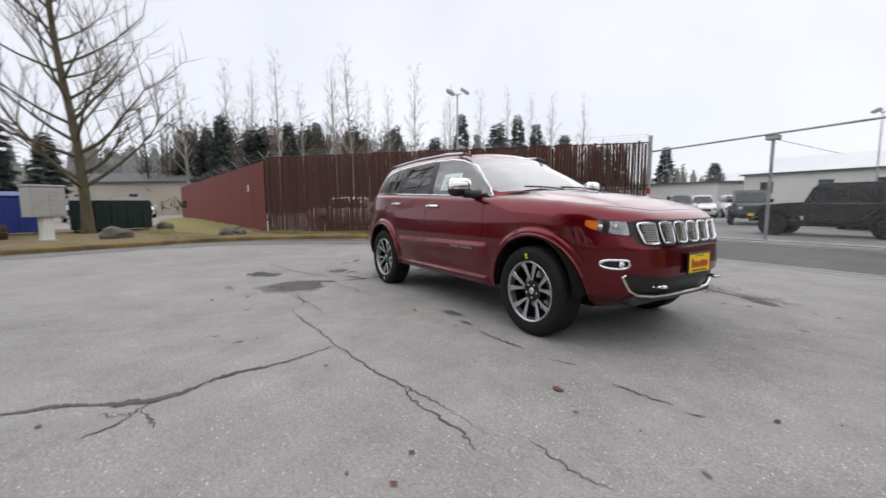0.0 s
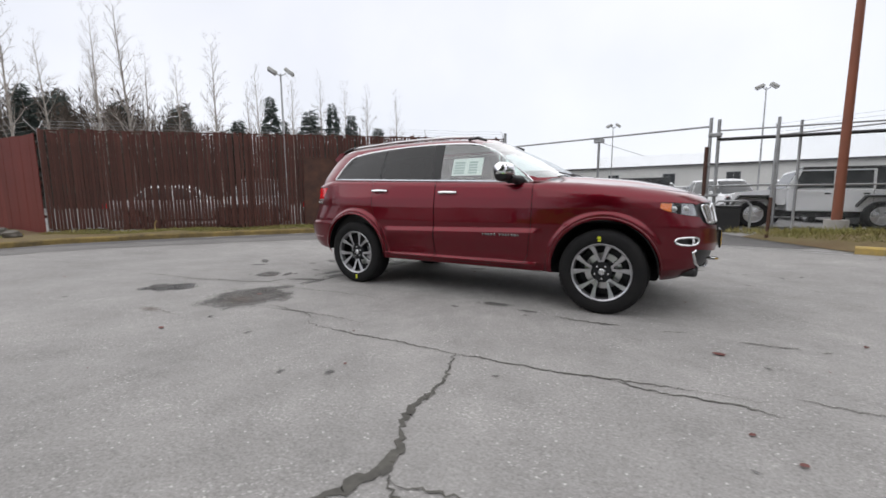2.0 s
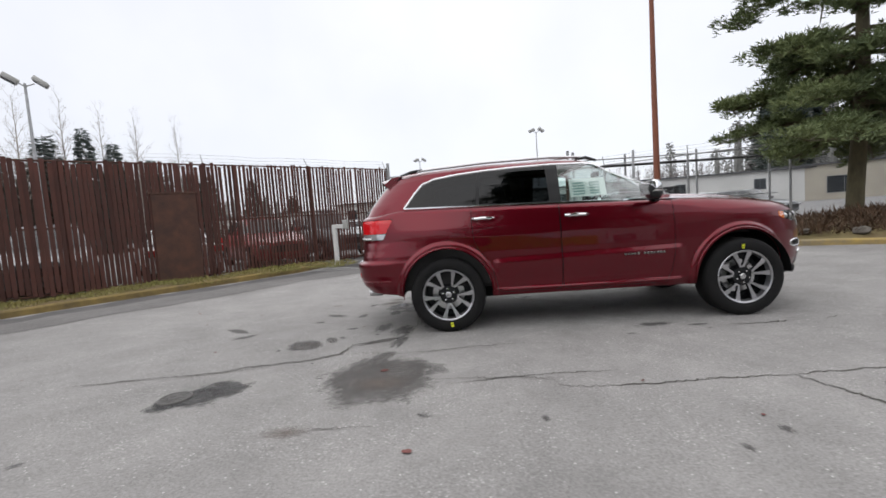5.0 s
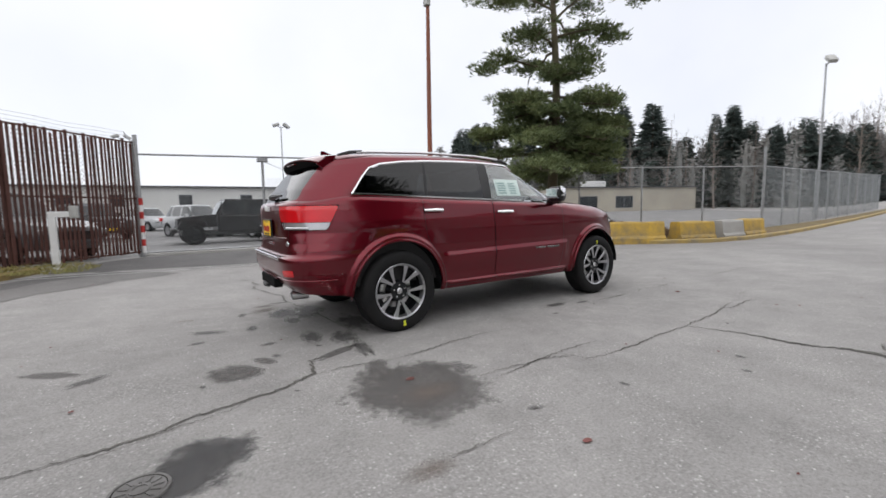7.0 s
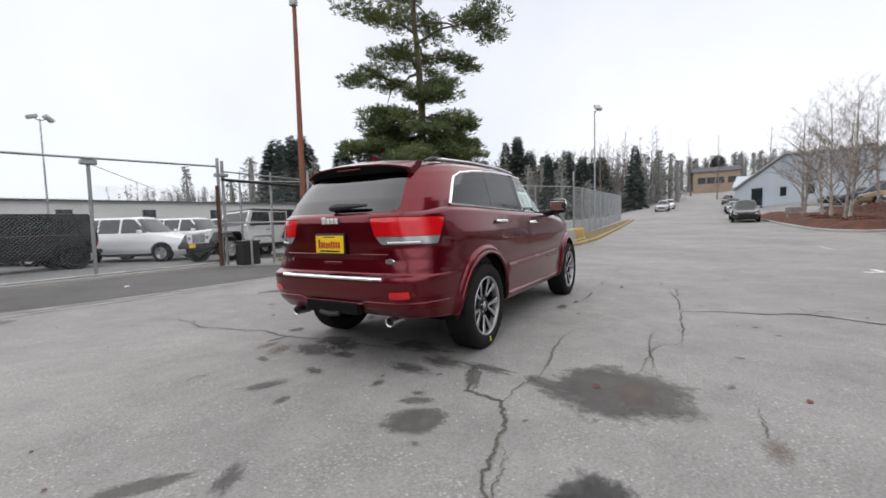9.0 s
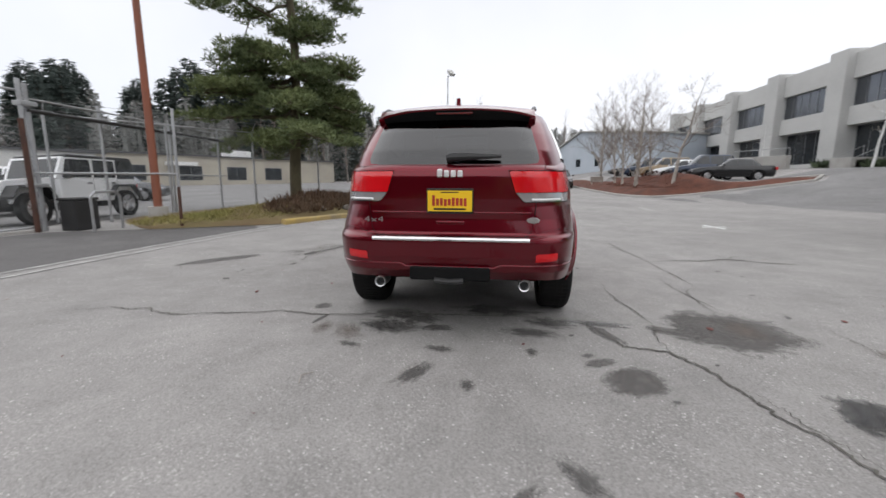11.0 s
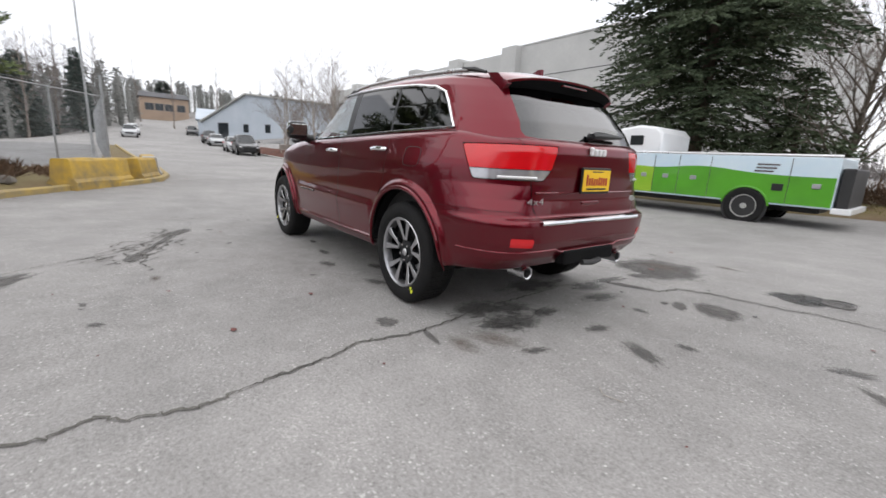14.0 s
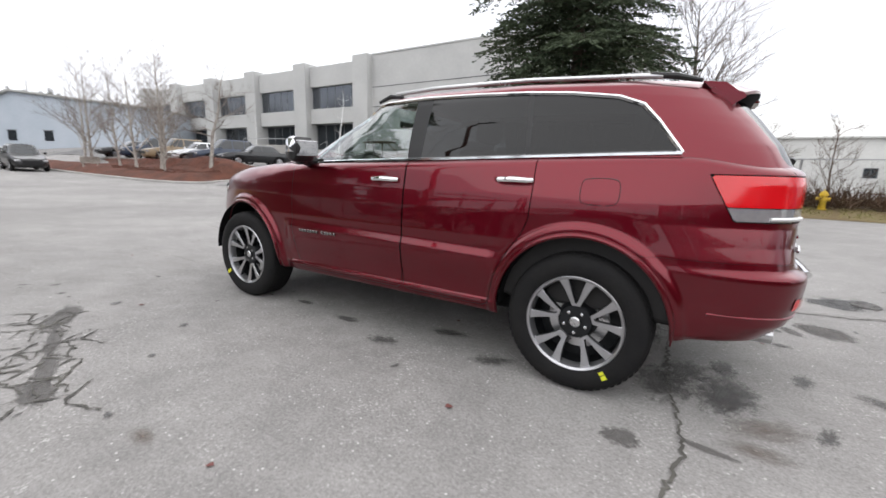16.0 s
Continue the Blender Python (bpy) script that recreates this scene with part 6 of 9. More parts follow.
for y0, y1, zc in ((0.62, 0.02, 1.282), (0.02, -0.50, 1.285)):
    part("wiper", tube([(0.985 - 0.06 * (y0 / 0.7) ** 2, y0, 1.272), (0.955, (y0 + y1) / 2, 1.292), (0.95, y1, 1.295)], 0.009, 6), M_TRIM, suv, smooth=True)
part("cowl", both(cutting(half_grid(0.70, 1.06, 0.74, 0.03, lambda X, Y: hood_z(X, Y) - 0.012), lambda q: q[:, 0] - 0.82 + 0.1 * (q[:, 1] / 0.7) ** 2)), M_TRIM, suv)

# cabin
cab = part("cabin_floor", bbox(-2.1, -0.78, 0.42, 0.85, 0.78, 0.50, 0.02), M_DARKIN, suv)
part("dashboard", tube([(0.62, -0.76, 1.10), (0.66, -0.3, 1.14), (0.66, 0.3, 1.14), (0.62, 0.76, 1.10)], [0.14, 0.16, 0.16, 0.14], 12), M_DARKIN, suv, smooth=True)
part("dash_top", bbox(0.60, -0.76, 1.02, 0.98, 0.76, 1.20, 0.04), M_DARKIN, suv)
for sd in (1, -1):
    part("door_card", bbox(-1.95, min(sd * 0.79, sd * 0.84), 0.45, 0.75, max(sd * 0.79, sd * 0.84), 1.175, 0.02), M_DARKIN, suv)
for x, y, w in ((-0.22, 0.38, 0.50), (-0.22, -0.38, 0.50), (-1.20, 0.36, 0.62), (-1.20, -0.36, 0.62)):
    se = part("seat", bbox(x - 0.28, y - w / 2, 0.62, x + 0.26, y + w / 2, 0.82, 0.06), M_LEATHER, suv, smooth=True)
    part("seat_back", moved(bbox(-0.08, -w / 2, 0, 0.08, w / 2, 0.58, 0.06), pose(x - 0.24, y, 0.75, 0, -14, 0)), M_LEATHER, se, smooth=True)
    part("headrest", moved(bbox(-0.05, -0.14, 0, 0.05, 0.14, 0.19, 0.045), pose(x - 0.41, y, 1.36, 0, -10, 0)), M_LEATHER, se, smooth=True)
sw = part("steering_wheel", moved(lathe([(0.185 + 0.016 * math.cos(a), 0.016 * math.sin(a)) for a in np.linspace(0, 2 * math.pi, 9)], 32, "x"), pose(0.38, 0.38, 1.13, 0, 25, 0)), M_DARKIN, suv, smooth=True)
part("wheel_hub", moved(bbox(-0.02, -0.17, -0.05, 0.03, 0.17, 0.05, 0.02), pose(0.38, 0.38, 1.13, 0, 25, 0)), M_DARKIN, sw)
part("rear_view_mirror", bbox(0.33, -0.12, 1.52, 0.36, 0.12, 1.585, 0.015), M_TRIM, suv)
part("headliner", both(cutting(half_grid(-1.98, 0.05, 0.58, 0.08, lambda X, Y: roof_z(X, Y) - 0.03), lambda q: q[:, 1] + 1)), M_BAGREY, suv)
yst = green_y(0.10, 1.38) - 0.03
ws = part("window_sticker", moved(bbox(-0.17, -0.002, -0.10, 0.19, 0.002, 0.10, 0.001, 1), pose(0.02, -yst, 1.375, -22, 0, 0)), M_PAPER, suv, "white price sheet inside the passenger window")
part("sheet_print", moved(join(*[bbox(-0.14 + 0.17 * a, -0.004, -0.08 + 0.03 * k, -0.02 + 0.15 * a, -0.003, -0.062 + 0.03 * k, 0.0004, 1) for a in (0, 1) for k in range(5)]), pose(0.02, -yst, 1.375, -22, 0, 0)), M_PRINT, ws)
part("underbody", bbox(-1.80, -0.66, 0.29, 1.90, 0.66, 0.44, 0.03), M_MATT, suv)
for x in (AX, -AX):
    part("axle", tube([(x, -0.75, 0.36), (x, 0.75, 0.36)], 0.05, 8), M_BLACK, suv)


# wheels
def build_wheel():
    """One wheel, its outer face towards +y, centred on its hub."""
    R = 0.381
    prof = [(0.262, 0.115), (0.275, 0.124), (0.30, 0.131), (0.335, 0.131), (0.362, 0.120), (0.376, 0.100), (0.381, 0.07), (0.381, -0.07), (0.376, -0.10), (0.36, -0.12), (0.30, -0.13), (0.262, -0.115)]
    w = new("wheel", mesh_of("wheel", lathe(prof, 72, "y"), M_TYRE, True))
    w["label"] = "black tyre on a machined alloy wheel"
    blocks = []
    for i in range(60):
        a = 2 * math.pi * i / 60
        for j in range(4):
            blocks.append(moved(box(-0.013, -0.092 + 0.048 * j, 0, 0.013, -0.052 + 0.048 * j, 0.0035), Matrix.Rotation(a, 4, "Y") @ Matrix.Translation((0, 0, 0.3805))))
    part("tread", join(*blocks), M_TYRE, w)
    part("rim", lathe([(0.263, 0.117), (0.258, 0.122), (0.246, 0.115), (0.240, 0.095), (0.236, 0.02), (0.23, -0.10)], 72, "y"), M_MACH, w, "machined alloy rim", smooth=True)
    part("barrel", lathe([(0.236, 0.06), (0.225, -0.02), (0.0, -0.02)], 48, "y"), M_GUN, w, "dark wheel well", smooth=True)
    part("brake_disc", lathe([(0.0, 0.0), (0.165, 0.0), (0.165, -0.015)], 40, "y"), M_SATIN, w, smooth=True)
    for k in range(5):
        a0 = 2 * math.pi * k / 5 + math.pi / 2
        for s2 in (-1, 1):
            v, f, fv, ff = [], [], [], []
            for i in range(10):
                t = i / 9
                r = 0.092 + 0.156 * t
                a = a0 + s2 * lerp(t, (0, 0.3, 1), (0.13, 0.215, 0.305))
                hw = lerp(t, (0, 0.4, 0.9, 1), (0.011, 0.0145, 0.0235, 0.031))
                y = 0.082 + 0.024 * t
                cx, cz, tx_, tz = r * math.cos(a), r * math.sin(a), -math.sin(a), math.cos(a)
                for o, dy in ((-1, -0.032), (-1, -0.003), (1, -0.003), (1, -0.032)):
                    v.append((cx + tx_ * hw * o, y + dy, cz + tz * hw * o))
                for o, dy in ((-1, -0.003), (-0.86, 0.001), (0.86, 0.001), (1, -0.003)):
                    fv.append((cx + tx_ * hw * o, y + dy, cz + tz * hw * o))
            for i in range(9):
                f += [(i * 4 + j, i * 4 + j + 1, i * 4 + j + 5, i * 4 + j + 4) for j in (0, 2)]
                ff += [(i * 4 + j, i * 4 + j + 1, i * 4 + j + 5, i * 4 + j + 4) for j in range(3)]
            part("spoke", (v, f), M_GUN, w, "dark grey spoke flank")
            part("spoke_face", (fv, ff), M_MACH, w, "machined silver spoke face", smooth=True)
        v, f = [], []
        for i in range(9):
            a = a0 + 0.27 * (i / 4 - 1)
            ri = 0.088 + 0.010 * (i / 4 - 1) ** 2
            v += [(r * math.cos(a), y, r * math.sin(a)) for r, y in ((ri, 0.070), (ri + 0.002, 0.082), (ri + 0.017, 0.085), (ri + 0.019, 0.055))]
            if i:
                f += [(i * 4 - 4 + j, i * 4 - 3 + j, i * 4 + 1 + j, i * 4 + j) for j in range(3)]
        part("spoke_root", (v, f), M_MACH, w, "machined bridge that joins a pair of spokes", smooth=True)
    part("hub", lathe([(0.0, 0.082), (0.030, 0.080), (0.033, 0.072), (0.088, 0.070), (0.100, 0.05), (0.11, 0.0)], 36, "y"), M_GUN, w, smooth=True)
    part("centre_cap", lathe([(0.0, 0.091), (0.022, 0.090), (0.029, 0.084)], 28, "y"), M_SATIN, w, smooth=True)
    for k in range(5):
        a = 2 * math.pi * k / 5 + math.pi * 0.7
        part("wheel_nut", lathe([(0.0, 0.092), (0.009, 0.090), (0.011, 0.06)], 8, "y"), M_CHROME, w, at=pose(0.060 * math.cos(a), -0.004, 0.060 * math.sin(a)))
    v, f = [], []
    for i in range(4):
        a = math.pi / 2 + 0.03 * (i - 1.5)
        for r, y in ((0.280, 0.1285), (0.325, 0.1335)):
            v.append((r * math.cos(a), y, r * math.sin(a)))
    f = [(2 * i, 2 * i + 1, 2 * i + 3, 2 * i + 2) for i in range(3)]
    part("tyre_mark", (v, f), M_CHALK, w, "small yellow-green tyre mark")
    return w


wheel = build_wheel()
wheel.parent = suv
# (x, y, turn of the wheel about its axle)
WHEELS = [(AX, -0.812, 4), (-AX, -0.812, 184), (-AX, 0.812, 216), (AX, 0.812, 127)]
for i, (x, y, spin) in enumerate(WHEELS):
    m = pose(x, y, 0.381, 0, 0, 180 if y < 0 else 0) @ Matrix.Rotation(radians(spin), 4, "Y")
    if i == 0:
        wheel.matrix_basis = m
    else:
        copy_thing(wheel, m)

# ---- trees ----


def bare(seed, h, r0, limbs, lift, spread, twig=1.0, crook=0.06, start=0.28, rise=0.03):
    """A leafless tree: (trunk and limbs, twigs)."""
    rnd = random.Random(seed)
    big, small = [], []

    def grow(p, d, L, r, depth):
        pts, q, v = [p.copy()], p.copy(), d.copy()
        n = 5 if depth < 2 else 3
        for i in range(n):
            v = (v + Vector((rnd.gauss(0, crook), rnd.gauss(0, crook), rnd.gauss(rise, crook)))).normalized()
            q = q + v * (L / n)
            pts.append(q.copy())
        rs = [r * (1 - 0.8 * i / n) for i in range(n + 1)]
        (big if depth < 2 else small).append(tube(pts, rs, 6 if depth < 1 else (5 if depth == 1 else 3), False))
        if depth >= 3:
            return
        k = (0, int(7 * twig) + 1, int(4 * twig) + 1)[depth]
        for _ in range(k):
            t = rnd.uniform(0.3, 1.0)
            i = min(int(t * n), n - 1)
            a = pts[i].lerp(pts[i + 1], t * n - i)
            side = v.orthogonal().normalized()
            side.rotate(Matrix.Rotation(rnd.uniform(0, 6.28), 3, v))
            nd = (v * 0.75 + side * 0.75 + Vector((0, 0, 0.25))).normalized()
            grow(a, nd, L * rnd.uniform(0.32, 0.55), max(0.0035, r * 0.38), depth + 1)
    trunk, q, v = [Vector((0, 0, -0.2))], Vector((0, 0, -0.2)), Vector((0, 0, 1))
    n = 12
    for i in range(n):
        v = (v + Vector((rnd.gauss(0, crook * 0.6), rnd.gauss(0, crook * 0.6), 0.25))).normalized()
        q = q + v * (h / n)
        trunk.append(q.copy())
    rs = [r0 * (1.35 if i == 0 else 1) * (1 - 0.93 * i / n) + 0.006 for i in range(n + 1)]
    big.append(tube(trunk, rs, 9))
    for k in range(limbs):
        t = start + (1 - start) * (k + rnd.random()) / limbs
        i = min(int(t * n), n - 1)
        a = trunk[i].lerp(trunk[i + 1], t * n - i)
        ang = k * 2.4 + rnd.uniform(-0.5, 0.5)
        d = Vector((math.cos(ang), math.sin(ang), lift + rnd.uniform(-0.2, 0.25))).normalized()
        L = spread * (1 - 0.62 * (t - start) / (1 - start)) * rnd.uniform(0.7, 1.15)
        grow(a, d, L, max(0.012, rs[i] * 0.45), 1)
    return join(*big), join(*small)


def plant_bare(name, label, m, spec, m_bark, m_twig, group=""):
    tr, tw = spec
    ob = thing(name, label, "tree", m, group=group)
    part("trunk", tr, m_bark, ob, smooth=True)
    part("crown", tw, m_twig, ob)
    return ob


def blade(v, f, p, d, L, w, rnd):
    """One flat needle spray."""
    s = d.orthogonal().normalized()
    s.rotate(Matrix.Rotation(rnd.uniform(0, 6.28), 3, d))
    k = len(v)
    v.extend([tuple(p), tuple(p + d * L * 0.5 + s * w), tuple(p + d * L), tuple(p + d * L * 0.5 - s * w)])
    f.append((k, k + 1, k + 2, k + 3))


def fir(seed, h, r, limbs, per, needle, droop=0.25, base=0.06, trunk_r=0.12):
    """A conifer: trunk with drooping limbs, each set with many small sprays."""
    rnd = random.Random(seed)
    wood = [tube([(0, 0, -0.3), (0, 0, h * 0.5), (0, 0, h)], [trunk_r, trunk_r * 0.6, 0.01], 8)]
    v, f = [], []
    for k in range(limbs):
        t = base + (0.985 - base) * (k + rnd.random()) / limbs
        L = r * (1 - t) ** 0.9 * rnd.uniform(0.6, 1.15) + 0.03 * r * rnd.random()
        a = k * 2.399 + rnd.uniform(-0.4, 0.4)
        d = Vector((math.cos(a), math.sin(a), rnd.uniform(-droop, droop * 0.6)))
        p0 = Vector((0, 0, t * h))
        tip = p0 + d * L
        mid = p0.lerp(tip, 0.55) + Vector((0, 0, 0.06 * L))
        tip = tip - Vector((0, 0, droop * 0.35 * L))
        if L > 0.5:
            wood.append(tube([p0, mid, tip], [max(0.012, trunk_r * 0.22 * (1 - t)), 0.012, 0.005], 4, False))
        n = max(6, int(per * L / r))
        for i in range(n):
            u = 0.12 + 0.88 * math.sqrt(rnd.random())
            p = p0.lerp(mid, u / 0.55) if u < 0.55 else mid.lerp(tip, (u - 0.55) / 0.45)
            side = Vector((-d.y, d.x, 0)) * rnd.choice((-1, 1)) * rnd.uniform(0.3, 1.0)
            dd = (d * rnd.uniform(0.3, 0.9) + side + Vector((0, 0, rnd.uniform(-0.75, 0.25)))).normalized()
            blade(v, f, p + Vector((rnd.gauss(0, 0.03 * r), rnd.gauss(0, 0.03 * r), rnd.gauss(0, 0.02 * r))), dd, needle * rnd.uniform(0.6, 1.4), needle * rnd.uniform(0.07, 0.13), rnd)
    return join(*wood), (v, f)


def plant_fir(name, label, m, spec, m_bark, m_leaf, group=""):
    ob = thing(name, label, "tree", m, group=group)
    part("trunk", spec[0], m_bark, ob, smooth=True)
    part("crown", spec[1], m_leaf, ob)
    return ob


def at_ground(x, y, s=1.0, turn=0.0, sz=None):
    return pose(x, y, float(gz(x, y)) - 0.05, 0, 0, turn) @ Matrix.Diagonal((s, s, sz or s, 1))


def feather_fir(seed, h, r, limbs, twig, droop=0.3, base=0.04, trunk_r=0.2, reach=None):
    """A near conifer: limbs in whorls, each a flat drooping fan of twigs feathered with needles."""
    rnd = random.Random(seed)
    wood = [tube([(0, 0, -0.3), (0, 0, h * 0.5), (0, 0, h)], [trunk_r, trunk_r * 0.6, 0.01], 9)]
    v, f = [], []
    for k in range(limbs):
        t = base + (0.985 - base) * (k + rnd.random()) / limbs
        L = (lerp(t * h, *reach) if reach else r * (1 - t) ** 0.75) * rnd.uniform(0.62, 1.08) + 0.1
        a = k * 2.399 + rnd.uniform(-0.5, 0.5)
        d = Vector((math.cos(a), math.sin(a), 0))
        sx = Vector((-d.y, d.x, 0))
        rise = rnd.uniform(0.0, 0.25) + 0.3 * t
        at_u = lambda u: Vector((0, 0, t * h)) + d * L * u + Vector((0, 0, L * (rise * u - (rise + droop) * u * u)))
        wood.append(tube([at_u(u) for u in (0, 0.35, 0.7, 1.0)], [max(0.01, 0.05 * (1 - t)), 0.02, 0.012, 0.004], 4, False))
        n = max(4, int(L / twig))
        for i in range(n):
            u = (i + 0.6) / n
            p = at_u(u)
            for s in (-1, 1):
                tl = L * (0.16 + 0.30 * math.sin(math.pi * min(1, u * 0.9 + 0.12))) * rnd.uniform(0.6, 1.1)
                td = (d * rnd.uniform(0.55, 0.95) + sx * s * rnd.uniform(0.5, 1.0) + Vector((0, 0, rnd.uniform(-0.45, 0.05)))).normalized()
                m = max(3, int(tl / 0.07))
                for j in range(m):
                    w = (j + rnd.random()) / m
                    q = p + td * tl * w - Vector((0, 0, droop * 0.5 * tl * w * w))
                    for e in (-1, 1):
                        side = (td * 0.8 + td.cross(Vector((0, 0, 1))) * e * rnd.uniform(0.4, 1.0) + Vector((0, 0, rnd.uniform(-0.5, 0.3)))).normalized()
                        blade(v, f, q, side, rnd.uniform(0.10, 0.19), rnd.uniform(0.020, 0.036), rnd)
    return join(*wood), (v, f)


# the big pine: limbs that end in flat pads of needles
def pine(seed, h):
    rnd = random.Random(seed)
    tr = [Vector((0.12 * math.sin(i * 0.9), 0.10 * math.cos(i * 0.7), -0.4 + (h + 0.4) * i / 12)) for i in range(13)]
    wood = [tube(tr, [0.20 * (1 - 0.9 * i / 12) + 0.02 for i in range(13)], 10)]
    v, f = [], []

    def pad(c, R, n):
        for _ in range(n):
            a, q = rnd.uniform(0, 6.28), R * math.sqrt(rnd.random())
            p = c + Vector((q * math.cos(a), q * math.sin(a), rnd.gauss(0, R * 0.16) + 0.12 * R * (1 - q / R)))
            for _ in range(5):
                d = Vector((rnd.gauss(0, 0.6) + 0.5 * math.cos(a), rnd.gauss(0, 0.6) + 0.5 * math.sin(a), rnd.uniform(0.0, 1.0))).normalized()
                blade(v, f, p, d, rnd.uniform(0.12, 0.25), rnd.uniform(0.010, 0.022), rnd)
    low_n, high_n = 25, 28
    for k in range(low_n + high_n):
        low = k < low_n
        t = 0.16 + 0.23 * (k + rnd.random() * 0.8) / low_n if low else 0.40 + 0.59 * (k - low_n + rnd.random() * 0.8) / high_n
        L = 3.4 * rnd.uniform(0.5, 1.1) if low else lerp(t, (0.40, 0.5, 0.65, 0.8, 1.0), (2.3, 3.1, 3.0, 2.3, 0.7)) * rnd.choice((0.45, 0.75, 1.0, 1.15))
        a = k * 2.399 + rnd.uniform(-0.5, 0.5)
        lift = rnd.uniform(-0.16, 0.08) if low else rnd.uniform(-0.05, 0.32)
        d = Vector((math.cos(a), math.sin(a), lift))
        p0 = Vector((tr[0].x, tr[0].y, t * h))
        pts = [p0]
        for i in range(1, 6):
            bow = -0.012 * i * i if low else 0.05 * math.sin(i * 0.9) * L - 0.02 * i * i * rnd.random()
            pts.append(p0 + d * L * i / 5 + Vector((rnd.gauss(0, 0.07), rnd.gauss(0, 0.07), bow)))
        wood.append(tube(pts, [0.075 * (1 - 0.16 * i) * (1.2 - t) + 0.008 for i in range(6)], 5, False))
        for i in (2, 3, 4, 5) if low else (3, 4, 5):
            for _ in range(4 if low else 3):
                if rnd.random() < (0.16 if low else 0.24):
                    continue
                off = Vector((-d.y, d.x, 0)) * rnd.uniform(-0.8, 0.8) + Vector((rnd.gauss(0, 0.12), rnd.gauss(0, 0.12), rnd.uniform(-0.10, 0.28)))
                c = pts[i] + off * (0.45 + 0.1 * i)
                wood.append(tube([pts[i], c], [0.014, 0.006], 3, False))
                pad(c, rnd.uniform(0.32, 0.58) if low else rnd.uniform(0.36, 0.62), 46 if low else 60)
    return join(*wood), (v, f)


plant_fir("pine_tree", "tall dark green pine with layered limbs", pose(9.9, 7.25, 0.40, 0, 0, 40), pine(4, 13.6), M_MOSSBARK, M_PINE)
plant_fir("fir_tree", "dense dark green fir beside the utility truck", pose(2.5, -13.0, 0.1, 0, 0, 10), feather_fir(21, 17.0, 4.3, 215, 0.17, droop=0.20, base=0.10, trunk_r=0.24, reach=((1.5, 3, 6, 9, 17), (2.4, 2.9, 3.8, 3.5, 0.2))), M_BARK, M_FIR)
plant_fir("fir_tree", "low dark green fir at the office corner", pose(0.2, -14.6, 0.1, 0, 0, 80), feather_fir(22, 4.2, 2.5, 80, 0.17, droop=0.22, base=0.14, trunk_r=0.12), M_BARK, M_FIR)
plant_bare("bare_maple", "large bare mossy maple by the cluster mailbox", pose(-17.4, -6.3, 0.1, 0, 0, 200), bare(31, 14.5, 0.19, 52, 0.45, 4.3, 1.1, 0.07, 0.10, 0.13), M_MOSSBARK, M_TWIG)
plant_bare("bare_tree", "wide bare many-stemmed tree behind the truck", pose(-0.9, -15.6, 0.3), bare(37, 7.4, 0.11, 40, 1.0, 4.2, 1.5, 0.08, 0.05), M_BARK, M_TWIG)
plant_bare("bare_tree", "crooked bare tree with clumps of twigs on the island", at_ground(23.9, -11.4, 1.0, 60), bare(33, 6.8, 0.13, 15, 0.35, 2.6, 1.4, 0.16, 0.35), M_BIRCH, M_TWIG)
isl = plant_bare("bare_tree", "slender pale-barked bare tree on the mulch island", at_ground(27.3, -10.2, 1.0), bare(34, 7.8, 0.10, 22, 1.1, 3.0, 1.2, 0.07, 0.18), M_BIRCH, M_TWIG, "bare trees on the island")
for x, y, s, a in ((30.2, -10.0, 1.0, 70), (33.0, -10.2, 0.95, 150), (36.4, -9.8, 1.05, 220), (25.6, -9.6, 0.8, 300), (40.0, -10.5, 1.0, 20), (31.5, -12.5, 0.9, 100)):
    copy_thing(isl, at_ground(x, y, s, a))
sap = plant_bare("white_sapling", "white-barked bare sapling before the office", at_ground(27.6, -25.6), bare(35, 6.2, 0.09, 10, 0.5, 1.6, 0.7, 0.1, 0.4), M_WHITE, M_BIRCH)
copy_thing(sap, at_ground(38.5, -24.6, 0.7, 90))

# birches and firs behind the lot
b1 = plant_bare("birch", "tall slender bare birch behind the lot", at_ground(-38.1, 12.4), bare(41, 16.5, 0.16, 34, 1.5, 3.0, 0.8, 0.05, 0.25), M_BIRCH, M_TWIG, "birches behind the lot")
b2 = plant_bare("birch", "tall slender bare birch behind the lot", at_ground(-41.4, 21.9), bare(42, 17.0, 0.15, 30, 1.6, 2.8, 0.8, 0.06, 0.3), M_BIRCH, M_TWIG, "birches behind the lot")
for i, (x, y, hh) in enumerate(((-42.0, -2.2, 14.4), (-39.8, 1.2, 13.6), (-45.4, 4.2, 15.6), (-39.1, 5.5, 15.1), (-46.3, 9.6, 14.8), (-43.4, 12.4, 16.7), (-51.2, 20.0, 17.2), (-45.6, 20.3, 15.1), (-44.2, 28.8, 16.5), (-41.8, 32.2, 15.5), (-43.9, 39.0, 17.7), (-43.1, 42.8, 16.9), (-38.3, 41.9, 16.0), (-37.4, 47.9, 15.9), (-49.0, 14.5, 16.0), (-52.0, 33.0, 16.0))):
    copy_thing((b1, b2)[i % 2], at_ground(x, y, 0.9, i * 77, hh / 16.8))
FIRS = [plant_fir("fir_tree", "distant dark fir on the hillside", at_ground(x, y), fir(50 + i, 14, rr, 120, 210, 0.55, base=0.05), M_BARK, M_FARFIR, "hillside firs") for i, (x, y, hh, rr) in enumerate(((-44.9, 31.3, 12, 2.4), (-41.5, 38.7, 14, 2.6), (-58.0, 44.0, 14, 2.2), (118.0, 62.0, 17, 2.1)))]
